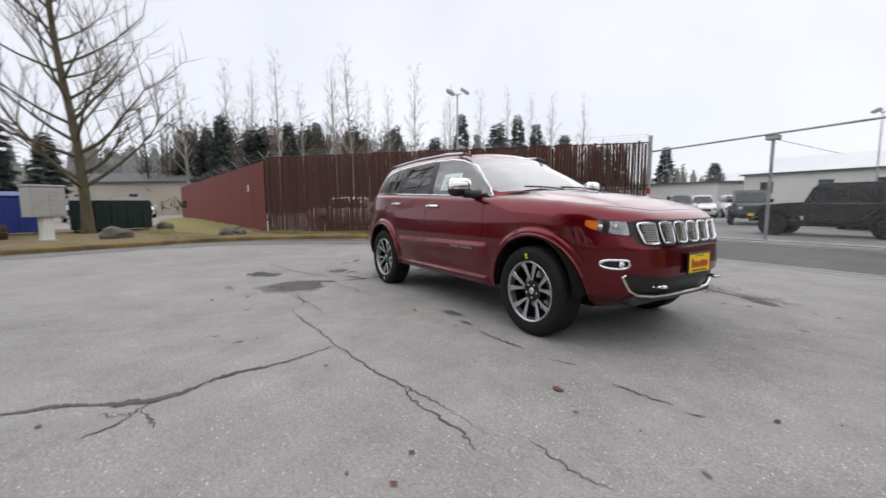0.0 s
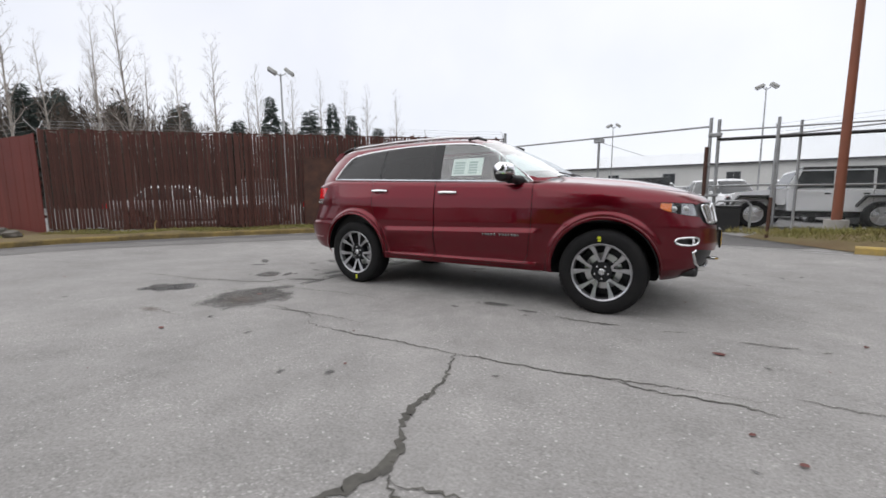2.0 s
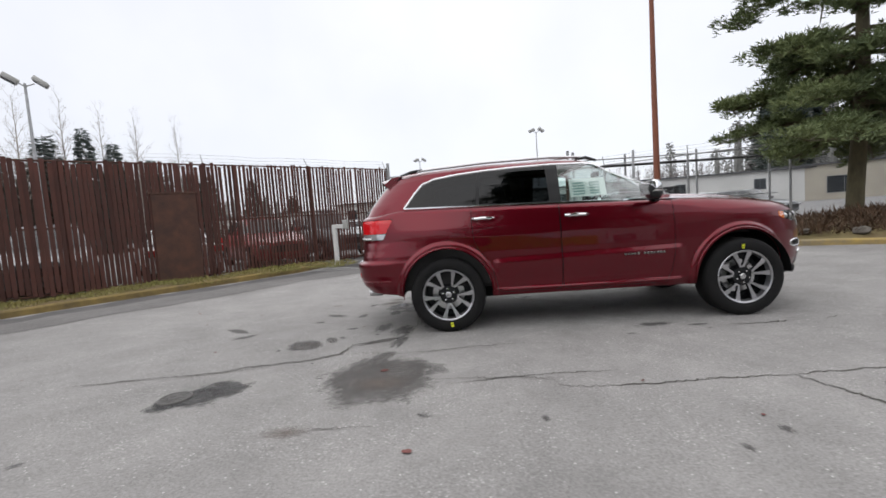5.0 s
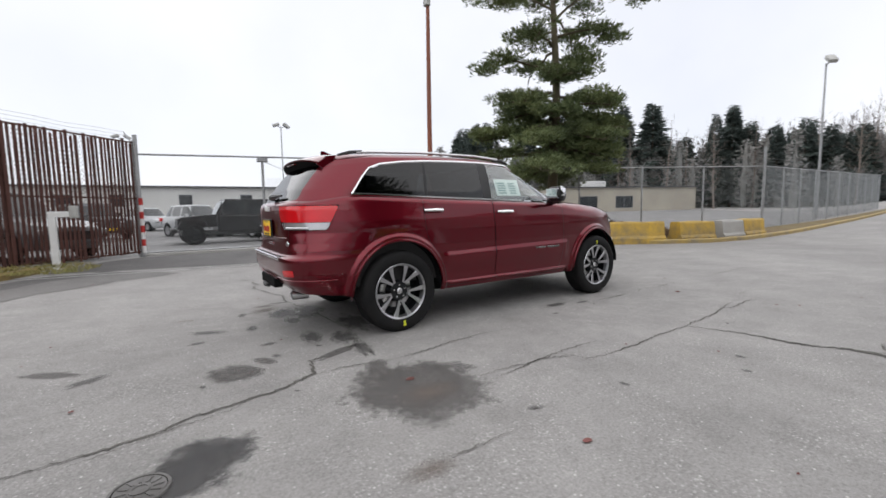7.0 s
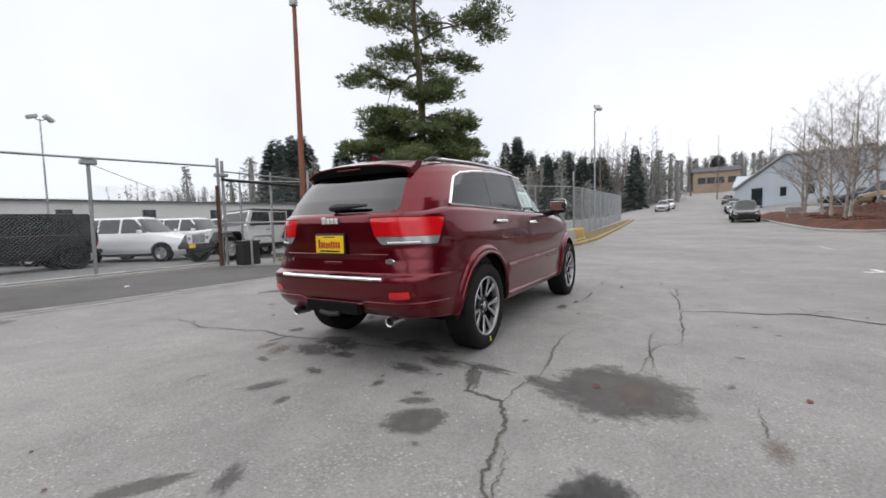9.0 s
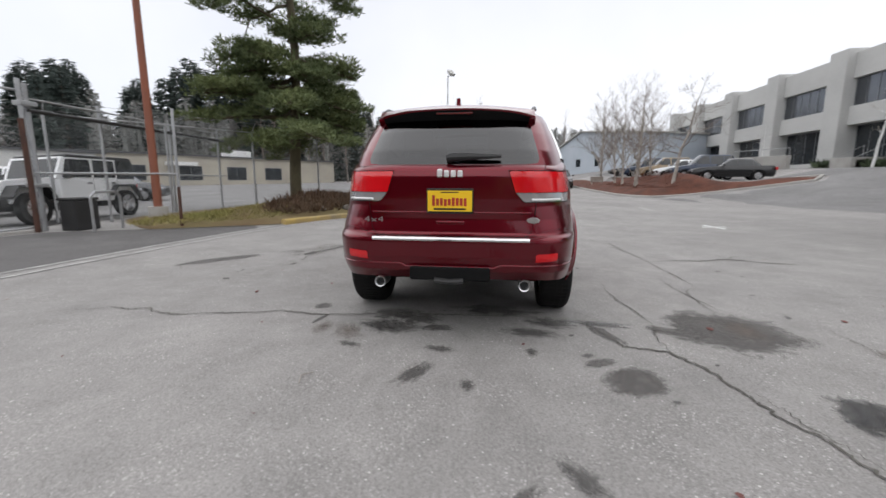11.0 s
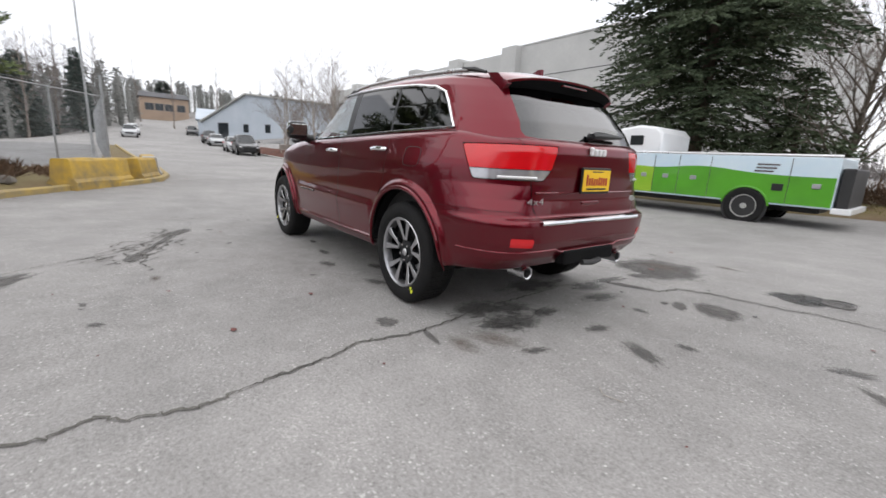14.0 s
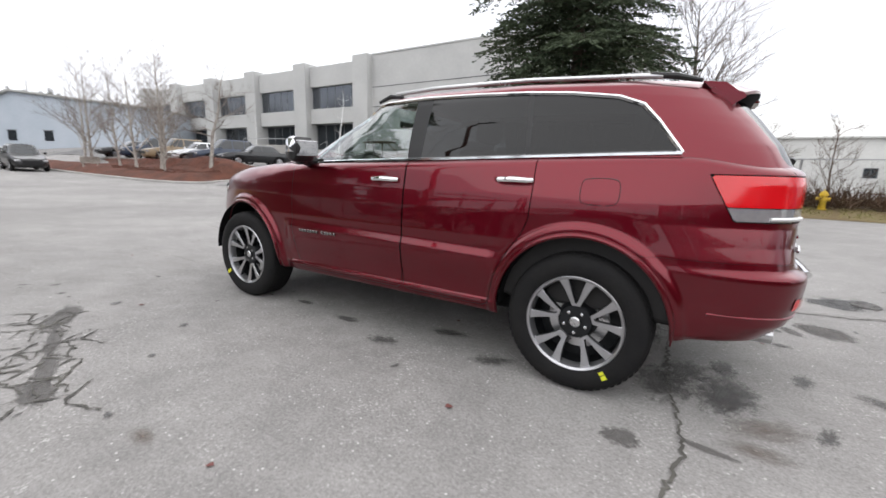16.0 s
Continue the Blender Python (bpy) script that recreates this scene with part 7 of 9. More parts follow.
SPOTS = [(-37.8, 0.5, 9.2), (-40.5, -0.6, 7.5), (-43.4, 4.1, 9), (-44.7, 7.8, 10.4), (-48.7, 29.2, 11), (-46.5, 39.1, 13.5), (-41.1, 42, 12.8), (-42.1, 49.2, 12), (-38.0, 51.0, 10), (-72.7, 19.2, 16), (-79.4, 30.4, 15), (-77, 35.7, 15), (-75, 26, 15), (-70, 41, 13)]
SPOTS_W = [(-64 - 5 * (k % 3), -1 + 2.6 * k, 11.5 + 3.2 * ((k * 7) % 5) / 4) for k in range(14)]
SPOTS_E = [(67.2, 92.8, 21.6), (68.6, 91.7, 24), (69.8, 90.7, 22.9), (71.5, 89.3, 25.2), (72.6, 88.3, 24.2), (73.7, 87.4, 25.5), (74.8, 86.4, 23.2), (80.6, 80.7, 21.5), (81.5, 79.7, 23.5), (82.3, 78.7, 20.6), (85, 75.7, 24.1), (86.5, 73.9, 26.9), (88.3, 71.6, 29.1), (89.9, 69.4, 27), (91.7, 67, 28), (93, 65.1, 26.3), (94.6, 62.5, 26), (90.8, 56.5, 25)]
SPOTS_F = [(93.9, 51.3, 25.6), (97.3, 45, 17.1), (100.8, 37, 22.8), (101.9, 34.1, 19.1), (103.2, 30.3, 17.7), (104, 27.8, 16), (85, 53, 24.3), (88.2, 47.8, 23.7), (93.5, 37.2, 20.3), (94.6, 34.6, 21.6), (95.6, 32.1, 17.2), (93.3, 21.5, 16.1), (94.4, 17.2, 13.4), (94.8, 15.1, 14.7), (86.8, 24.5, 15.1), (87.7, 20.9, 15.8), (88.3, 17.7, 14.2), (89.6, 7.5, 15.5), (88.9, 14.4, 12.8)]
SPOTS_N = [(-55.3, 77.1, 14), (-52.5, 79, 14), (-55, 101, 15), (-54, 124, 12), (-35.1, -13.5, 9.5), (-40, -16, 9), (-55, -14.2, 9), (50.7, 67.7, 17), (56.2, 69.8, 19), (175.5, -10.6, 22), (180, -30, 16), (150, -34, 14)]
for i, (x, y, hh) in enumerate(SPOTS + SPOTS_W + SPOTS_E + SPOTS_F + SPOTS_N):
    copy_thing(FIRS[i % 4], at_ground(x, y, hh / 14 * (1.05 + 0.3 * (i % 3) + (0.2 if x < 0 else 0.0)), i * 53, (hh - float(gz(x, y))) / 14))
rnd = random.Random(8)
HB = [plant_bare("bare_tree", "hazy bare hillside tree", at_ground(x, y, 1.0), bare(60 + i, 15, 0.15, 22, 1.3, 3.4, 0.5, 0.06, 0.2), M_TWIG, M_TWIG, "hillside trees") for i, (x, y) in enumerate(((72.0, 45.0), (82.2, 37.2)))]
for i, (x, y, hh) in enumerate(((79.5, 31.1, 16), (86.2, 27.6, 16), (104.7, 16.7, 17), (94.2, 13.8, 18), (99.7, 11.3, 19), (125.4, 5.3, 21), (145.7, -2.3, 18), (83.7, 13.4, 15), (120, -8, 16), (90, 20, 16), (76, 38, 17), (110, 12, 17), (68, 40, 15), (135, -20, 16), (128, -30, 15))):
    copy_thing(HB[i % 2], at_ground(x, y, hh / 15, i * 61))
# far woods on the skyline
wv, wf = [], []


def far_wood(x0, y0, x1, y1, n, h0, h1, seed, depth=18, core=0.72):
    rnd = random.Random(seed)
    for _ in range(n):
        t = rnd.random()
        x, y = x0 + (x1 - x0) * t + rnd.uniform(-depth, depth), y0 + (y1 - y0) * t + rnd.uniform(-depth, depth)
        hh, z0 = rnd.uniform(h0, h1), float(gz(x, y)) - 1
        w = hh * rnd.uniform(0.13, 0.2)
        conic = rnd.random() < 0.35
        c0 = len(wv)
        for j in range(7):
            u = j / 6
            for i in range(9):
                a = 2 * math.pi * i / 9 + j * 0.35
                q = core * w * ((1 - u) * 1.05 if conic else 0.85 * math.sqrt(max(0, 1 - (2 * u - 0.85) ** 2 / 1.35))) * rnd.uniform(0.7, 1.15) + 0.05
                wv.append((x + q * math.cos(a), y + q * math.sin(a), z0 + u * hh * rnd.uniform(0.94, 1.0)))
        wf.extend([(c0 + j * 9 + i, c0 + j * 9 + (i + 1) % 9, c0 + (j + 1) * 9 + (i + 1) % 9, c0 + (j + 1) * 9 + i) for j in range(6) for i in range(9)])
        for k in range(190 if core > 0.5 else 420):
            u = rnd.random() ** 0.8
            q = w * ((1 - u) * 1.2 if conic else math.sqrt(max(0, 1 - (2 * u - 0.9) ** 2)) * 0.9) + 0.15
            a = rnd.uniform(0, 6.28)
            p = Vector((x + q * math.cos(a) * rnd.random(), y + q * math.sin(a) * rnd.random(), z0 + u * hh))
            blade(wv, wf, p, Vector((math.cos(a), math.sin(a), rnd.uniform(-0.7, 0.5))).normalized(), hh * rnd.uniform(0.035, 0.07), hh * 0.010, rnd)


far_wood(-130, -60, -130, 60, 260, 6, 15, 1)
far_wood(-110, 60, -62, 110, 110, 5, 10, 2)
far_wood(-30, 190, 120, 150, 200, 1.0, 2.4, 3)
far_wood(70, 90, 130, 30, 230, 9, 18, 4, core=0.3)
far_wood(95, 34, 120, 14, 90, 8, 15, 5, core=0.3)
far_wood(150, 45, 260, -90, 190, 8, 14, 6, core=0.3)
# pale grey base colour stands in for the haze of distance
solid("far_woods", (wv, wf), mat("far_wood_haze_tint", (0.25, 0.245, 0.23), (0.17, 0.18, 0.172), rough=1.0, scale=0.05, fine=0.6, spread=0.35), "hazy mixed woods on the skyline", "woods", kind="stuff")


def bare_wood(line, n, h0, h1, seed, depth, material, label):
    """A leafless wood seen from afar: thin trunks with sprays of upright twigs and a low thicket."""
    rnd = random.Random(seed)
    v, f = [], []
    P = dense(line, 1.0)
    for _ in range(n):
        x, y = rnd.choice(P)
        x, y = x + rnd.uniform(-depth, depth), y + rnd.uniform(-depth, depth)
        p, hh = Vector((x, y, float(gz(x, y)) - 0.3)), rnd.uniform(h0, h1)
        lean = Vector((rnd.gauss(0, 0.05), rnd.gauss(0, 0.05), 1)).normalized()
        blade(v, f, p, lean, hh, 0.05 + 0.004 * hh, rnd)
        blade(v, f, p, lean, hh, 0.05 + 0.004 * hh, rnd)
        for _ in range(46):
            u = 0.25 + 0.72 * rnd.random()
            d = Vector((rnd.gauss(0, 0.45), rnd.gauss(0, 0.45), rnd.uniform(0.35, 1.0))).normalized()
            blade(v, f, p + lean * hh * u, d, hh * rnd.uniform(0.10, 0.26) * (1.25 - u), rnd.uniform(0.03, 0.07), rnd)
        for _ in range(22):
            d = Vector((rnd.gauss(0, 0.6), rnd.gauss(0, 0.6), rnd.uniform(0.4, 1.0))).normalized()
            blade(v, f, p + Vector((rnd.gauss(0, 1.6), rnd.gauss(0, 1.6), rnd.uniform(0, 0.22) * hh)), d, rnd.uniform(1.0, 2.6), rnd.uniform(0.05, 0.13), rnd)
    return solid("bare_wood", (v, f), material, label, "woods", kind="stuff")


# bark greyed and lightened to paint in distance haze; the thicket stays brown
M_BAREWOOD = mat("haze_tinted_bare_wood", (0.19, 0.172, 0.165), (0.12, 0.11, 0.106), rough=1.0, scale=0.08, fine=0.6, spread=0.4)
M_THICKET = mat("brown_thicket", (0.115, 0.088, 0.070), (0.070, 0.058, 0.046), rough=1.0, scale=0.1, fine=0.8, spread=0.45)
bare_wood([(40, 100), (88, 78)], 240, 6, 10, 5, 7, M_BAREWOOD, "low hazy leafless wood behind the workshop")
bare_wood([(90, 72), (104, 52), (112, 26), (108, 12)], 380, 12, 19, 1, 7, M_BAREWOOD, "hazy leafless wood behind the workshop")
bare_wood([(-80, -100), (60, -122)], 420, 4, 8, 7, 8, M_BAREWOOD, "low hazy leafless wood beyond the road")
bare_wood([(-66, -2), (-65, 14), (-60, 27)], 320, 11, 15, 4, 4, M_THICKET, "tall leafless wood west of the lot")
bare_wood([(-61, 3), (-60, 14), (-54, 32), (-40, 50)], 560, 8, 11.5, 2, 4, M_THICKET, "brown leafless wood edge behind the lot")
bare_wood([(-61, 3), (-60, 14), (-54, 32), (-40, 50)], 420, 4, 8, 3, 5, M_THICKET, "dense brown thicket behind the lot")

# brush, weeds and grass
def brush(cx, cy, rx, ry, n, hh, seed, fn, material, label, w=0.006):
    rnd = random.Random(seed)
    v, f = [], []
    for _ in range(n):
        a, q = rnd.uniform(0, 6.28), math.sqrt(rnd.random())
        x, y = cx + rx * q * math.cos(a), cy + ry * q * math.sin(a)
        p = Vector((x, y, float(fn(x, y)) - 0.01))
        d = Vector((rnd.gauss(0, 0.6), rnd.gauss(0, 0.6), rnd.uniform(0.3, 1))).normalized()
        blade(v, f, p, d, hh * rnd.uniform(0.4, 1.3), w * rnd.uniform(0.6, 1.6), rnd)
    return solid("brush", (v, f), material, label, "brush", kind="stuff")


brush(8.6, 5.6, 3.3, 1.25, 4200, 0.30, 1, verge_e, M_SHRUB, "dry reddish brush under the pine", 0.014)
brush(11.5, 3.6, 2.6, 0.9, 1500, 0.22, 2, verge_e, M_SHRUB, "dry reddish brush behind the blocks", 0.012)
brush(4.2, 7.4, 1.4, 0.9, 1500, 0.16, 5, verge_e, M_GRASS, "ragged weeds by the gate post", 0.007)
brush(5.4, 6.6, 1.8, 1.3, 2600, 0.13, 3, verge_e, M_GRASS, "thin grass at the foot of the pole", 0.006)
for k in range(7):
    t = k / 6
    brush(-12.6 + 7.2 * t, 0.0 + 6.7 * t, 1.0, 0.8, 1500, 0.10, 10 + k, verge_w, M_GRASS, "tufts of winter grass along the slatted fence", 0.006)
brush(-15.5, -2.5, 4.2, 1.8, 3000, 0.08, 20, verge_w, M_GRASS, "short lawn grass", 0.006)
sbank = lambda x, y: gz(x, y) + 0.25 * smooth01((-13 - np.asarray(y)) / 3) + 0.04
for k in range(9):
    brush(-3.0 - 3.4 * k, -15.9, 2.2, 0.9, 1300, 0.9, 30 + k, sbank, M_SHRUB, "tangled dry shrubs in the fence", 0.012)
    brush(-3.0 - 3.4 * k, -14.6, 2.2, 0.9, 700, 0.12, 50 + k, sbank, M_GRASS, "rough grass on the bank", 0.008)
sh = plant_bare("bare_shrub", "tangled bare shrub in the fence line", pose(-4.2, -16.9, 0.2), bare(71, 2.8, 0.04, 16, 0.9, 1.5, 1.0, 0.12, 0.05), M_SHRUB, M_SHRUB, "shrubs in the fence")
for i in range(8):
    copy_thing(sh, pose(-2.6 - 3.1 * i, -17.2 + 0.5 * math.sin(i * 2.1), 0.15, 0, 0, i * 70) @ Matrix.Diagonal((1, 1, 0.8 + 0.3 * (i % 3), 1)))
for i, (x, y) in enumerate(((21.0, OY + 1.0), (24.6, OY + 1.2), (29.0, OY + 1.3), (33.6, OY + 1.2))):
    brush(x, y, 1.1, 0.8, 900, 0.8, 80 + i, gz, M_FIR, "clipped green foundation shrub", 0.05)

# ---- lamps, poles and street furniture ----


def flood_lamp(x, y, h, heads, material, label, r=0.07, turn=0.0):
    ob = thing("lamp_post", label, "lamp post", pose(x, y, float(gz(x, y)), 0, 0, turn))
    part("pole", tube([(0, 0, -0.3), (0, 0, h * 0.5), (0, 0, h)], [r, r * 0.85, r * 0.6], 12), material, ob, smooth=True)
    for dx, dy, tilt in heads:
        part("arm", tube([(0, 0, h - 0.15), (dx * 0.6, dy * 0.6, h + 0.02)], 0.03, 8), M_STEEL, ob)
        hd = part("lamp_head", moved(bbox(-0.32, -0.22, -0.10, 0.32, 0.22, 0.12, 0.05), pose(dx, dy, h + 0.12, 0, tilt, math.degrees(math.atan2(dy, dx)))), M_BAGREY if material == M_STEEL else M_ROOF_D, ob, smooth=True)
        part("lens", moved(bbox(-0.27, -0.18, -0.125, 0.27, 0.18, -0.09, 0.01), pose(dx, dy, h + 0.12, 0, tilt, math.degrees(math.atan2(dy, dx)))), M_CLEARLENS, hd)
    return ob


flood_lamp(-21.8, 14.5, 9.2, ((0.45, 0.35, 35), (-0.3, -0.4, -30)), M_STEEL, "twin-headed floodlight on a steel mast", 0.09)
flood_lamp(6.5, 37.0, 9.2, ((0.5, 0.1, 35), (-0.4, 0.1, 20)), M_STEEL, "twin-headed floodlight over the car lot")
flood_lamp(29.2, 3.95, 9.0, ((-0.35, -0.3, 40),), M_STEEL, "single floodlight on a tall mast")
flood_lamp(-6.0, 46.0, 8.5, ((0.5, 0.1, 35), (-0.4, 0.1, 20)), M_STEEL, "twin-headed floodlight far over the lot")
rp = thing("light_pole", "tall rust-red square-painted light pole on a concrete foot", "pole", pose(5.2, 9.05, 0.1))
part("pole", tube([(0, 0, 0.2), (0, 0, 5), (0.02, 0, 9.6)], [0.105, 0.085, 0.06], 12), M_POLE, rp, smooth=True)
part("foot", tube([(0, 0, -0.3), (0, 0, 0.28)], [0.26, 0.24], 16), M_CONC, rp, smooth=True)
part("lamp_box", bbox(-0.12, -0.14, 8.35, 0.06, 0.10, 8.75, 0.03), M_BAGREY, rp)
part("lamp_head", bbox(-0.55, -0.2, 9.3, 0.15, 0.2, 9.55, 0.05), M_ROOF_D, rp)

# concrete blocks
for p, q, hh, mt, lb in (((7.95, 3.62), (9.55, 2.62), 0.62, M_BLOCK_Y, "worn yellow-painted concrete barrier block"), ((9.95, 2.40), (11.2, 1.98), 0.60, M_BLOCK_Y, "worn yellow-painted concrete barrier block"), ((11.55, 1.92), (12.9, 1.86), 0.60, M_CONC, "bare grey concrete barrier block"), ((13.0, 1.86), (14.7, 1.88), 0.60, M_BLOCK_Y, "worn yellow-painted concrete barrier block")):
    m, d = along(p, q)
    blk = thing("barrier_block", lb, "barrier", m @ pose(0, 0, 0.05), group="barrier blocks")
    sec = [(-0.30, -0.1), (0.30, -0.1), (0.30, 0.12), (0.24, 0.2), (0.20, hh - 0.05), (0.16, hh), (-0.16, hh), (-0.20, hh - 0.05), (-0.24, 0.2), (-0.30, 0.12)]
    bm = bmesh.new()
    vs = [[bm.verts.new((x, a + 0.012 * math.sin(7 * x + i), b + 0.008 * math.sin(5 * x + 2 * i))) for i, (a, b) in enumerate(sec)] for x in np.linspace(0, d, 9)]
    for r0, r1 in zip(vs[:-1], vs[1:]):
        for i in range(len(sec)):
            bm.faces.new((r0[i], r0[(i + 1) % len(sec)], r1[(i + 1) % len(sec)], r1[i]))
    bm.faces.new(vs[0][::-1]), bm.faces.new(vs[-1])
    bm.verts.index_update()
    part("body", ([tuple(v.co) for v in bm.verts], [tuple(v.index for v in f_.verts) for f_ in bm.faces]), mt, blk)
    bm.free()
    for x in (0.25, d - 0.25):
        part("lifting_slot", box(x - 0.10, -0.245, 0.06, x + 0.10, -0.22, 0.13), M_CRACK, blk)

# cluster mailbox, dumpsters, pallets
mb = thing("cluster_mailbox", "grey cluster mailbox on a pedestal", "mailbox", pose(-13.35, -6.75, 0.12, 0, 0, -52))
part("cabinet", bbox(-0.45, -0.24, 0.72, 0.45, 0.24, 1.62, 0.015), M_BAGREY, mb)
part("hood", bbox(-0.48, -0.27, 1.62, 0.48, 0.27, 1.68, 0.02), M_BAGREY, mb)
part("pedestal", bbox(-0.14, -0.12, 0.0, 0.14, 0.12, 0.72, 0.01), M_WHITE, mb)
part("base_plate", bbox(-0.2, -0.2, -0.1, 0.2, 0.2, 0.02, 0.01), M_CONC, mb)
for i in range(2):
    for j in range(6):
        d_ = part("mail_door", bbox(-0.42 + 0.43 * i, 0.235, 0.78 + 0.135 * j, -0.01 + 0.43 * i, 0.252, 0.90 + 0.135 * j, 0.006), M_BAGREY, mb)
        part("lock", lathe([(0.0, 0.006), (0.012, 0.005), (0.014, 0.0)], 10, "y"), M_STEEL, d_, at=pose(-0.06 + 0.43 * i, 0.252, 0.84 + 0.135 * j))
        part("mail_door", bbox(-0.42 + 0.43 * i, -0.252, 0.78 + 0.135 * j, -0.01 + 0.43 * i, -0.235, 0.90 + 0.135 * j, 0.006), M_BAGREY, mb)


def dumpster(name, label, m, material, w, d, h):
    ob = thing(name, label, "dumpster", m)
    part("bin", prism([(-d / 2 + 0.1, 0.12), (d / 2, 0.12), (d / 2, h * 0.92), (-d / 2, h * 0.8)], "x", -w / 2, w / 2), material, ob)
    for s in (-1, 1):
        part("lid", moved(bbox(-w / 4 + 0.02, -d / 2, 0, w / 4 - 0.02, d / 2, 0.05, 0.015), pose(s * w / 4, 0, h * 0.87, 7, 0, 0)), M_BLACK if material == M_GREEN_D else material, ob)
        part("fork_pocket", bbox(s * w / 2 - 0.06, -d / 2 + 0.2, h * 0.45, s * w / 2 + 0.06, d / 2 - 0.2, h * 0.6, 0.01), material, ob)
        for y in (-d / 3, d / 3):
            part("caster", lathe([(0.0, -0.03), (0.06, -0.03), (0.06, 0.03), (0.0, 0.03)], 12, "x"), M_BLACK, ob, at=pose(s * (w / 2 - 0.15), y, 0.06))
    for i in range(5):
        part("rib", bbox(-w / 2 + w * (i + 0.5) / 5 - 0.03, -d / 2 - 0.03, 0.2, -w / 2 + w * (i + 0.5) / 5 + 0.03, -d / 2 + 0.05, h * 0.75, 0.01), material, ob)
    return ob


dumpster("dumpster", "blue steel dumpster behind the mailbox", pose(-17.6, -8.9, 0.08, 0, 0, 115), M_BLUE, 2.6, 1.5, 1.75)
dumpster("dumpster", "dark green steel dumpster behind the maple", pose(-18.9, -5.7, 0.08, 0, 0, 100), M_GREEN_D, 2.7, 1.5, 1.55)
pal = thing("pallet_stack", "short stack of weathered boards", "pallets", pose(-14.6, -8.6, 0.1, 0, 0, 30))
for k in range(4):
    for j in range(4):
        part("board", bbox(-0.6, -0.5 + 0.27 * j, 0.12 * k, 0.6, -0.28 + 0.27 * j, 0.12 * k + 0.03, 0.005), M_SHRUB if k % 2 else M_STONE, pal)
    for x in (-0.5, 0, 0.5):
        part("stringer", bbox(x - 0.04, -0.5, 0.12 * k + 0.03, x + 0.04, 0.53, 0.12 * k + 0.12, 0.004), M_SHRUB, pal)


def boulder(seed, r):
    rnd = random.Random(seed)
    bm = bmesh.new()
    bmesh.ops.create_icosphere(bm, subdivisions=3, radius=r)
    for v in bm.verts:
        n1 = noise.noise(v.co * (1.6 / r) + Vector((seed, 0, 0)))
        v.co *= 1 + 0.35 * n1
        v.co.z *= 0.62
    bm.verts.index_update()
    g = [tuple(v.co) for v in bm.verts], [tuple(v.index for v in f_.verts) for f_ in bm.faces]
    bm.free()
    return g


for i, (x, y, r) in enumerate(((-13.4, -5.1, 0.42), (-12.4, -1.9, 0.26), (-12.9, -1.6, 0.3), (-12.0, -1.5, 0.18), (-19.5, -3.8, 0.35), (7.4, 4.4, 0.16), (6.6, 4.9, 0.12))):
    solid("boulder", boulder(i, r), M_STONE, "mossy grey-brown verge boulder", "rock", smooth=True, at=pose(x, y, float(verge_w(x, y) if x < 0 else verge_e(x, y)) + r * 0.3, 0, 0, i * 50))
yp = thing("marker_stake", "short bent yellow marker stake in the grass", "stake", pose(-10.6, 1.0, 0.1))
part("stake", tube([(0, 0, 0), (0.02, 0, 0.25), (0.08, 0.02, 0.34)], 0.018, 6), M_KERB_Y, yp)

# hydrant
hy = thing("fire_hydrant", "yellow fire hydrant on the bank", "hydrant", pose(-5.3, -15.2, 0.22))
part("barrel", lathe([(0.14, -0.2), (0.14, 0.03), (0.10, 0.05), (0.10, 0.45), (0.125, 0.47), (0.125, 0.50), (0.10, 0.56), (0.05, 0.62), (0.0, 0.63)], 20), M_HYD, hy, smooth=True)
part("bonnet_nut", tube([(0, 0, 0.62), (0, 0, 0.68)], 0.025, 5), M_HYD, hy)
for a in (0, 90, 180):
    part("outlet", moved(lathe([(0.055, 0.08), (0.055, 0.15), (0.07, 0.155), (0.07, 0.19), (0.0, 0.19)], 14, "x"), pose(0, 0, 0.36, 0, 0, a)), M_HYD, hy, smooth=True)
# manhole
M_IRON = mat("cast_iron", (0.16, 0.155, 0.15), (0.09, 0.085, 0.08), rough=0.6, metal=0.4)
mh = thing("manhole_cover", "cast-iron manhole cover set in the asphalt", "manhole", pose(-3.415, -2.29, 0.0052) @ Matrix.Diagonal((0.46, 0.46, 1, 1)))
part("frame", lathe([(0.215, 0.0), (0.215, 0.008), (0.24, 0.008), (0.25, 0.0)], 40), M_IRON, mh, smooth=True)
part("lid", lathe([(0.0, 0.006), (0.205, 0.006), (0.205, 0.0)], 40), M_IRON, mh)
for k in range(12):
    a = k * math.pi / 6
    part("rib", moved(box(0.10, -0.012, 0.006, 0.185, 0.012, 0.010), Matrix.Rotation(a, 4, "Z")), M_IRON, mh)
part("rib", lathe([(0.06, 0.006), (0.06, 0.010), (0.085, 0.010), (0.085, 0.006)], 32), M_IRON, mh)
# litter and leaves
rnd = random.Random(77)
lv, lf = [], []
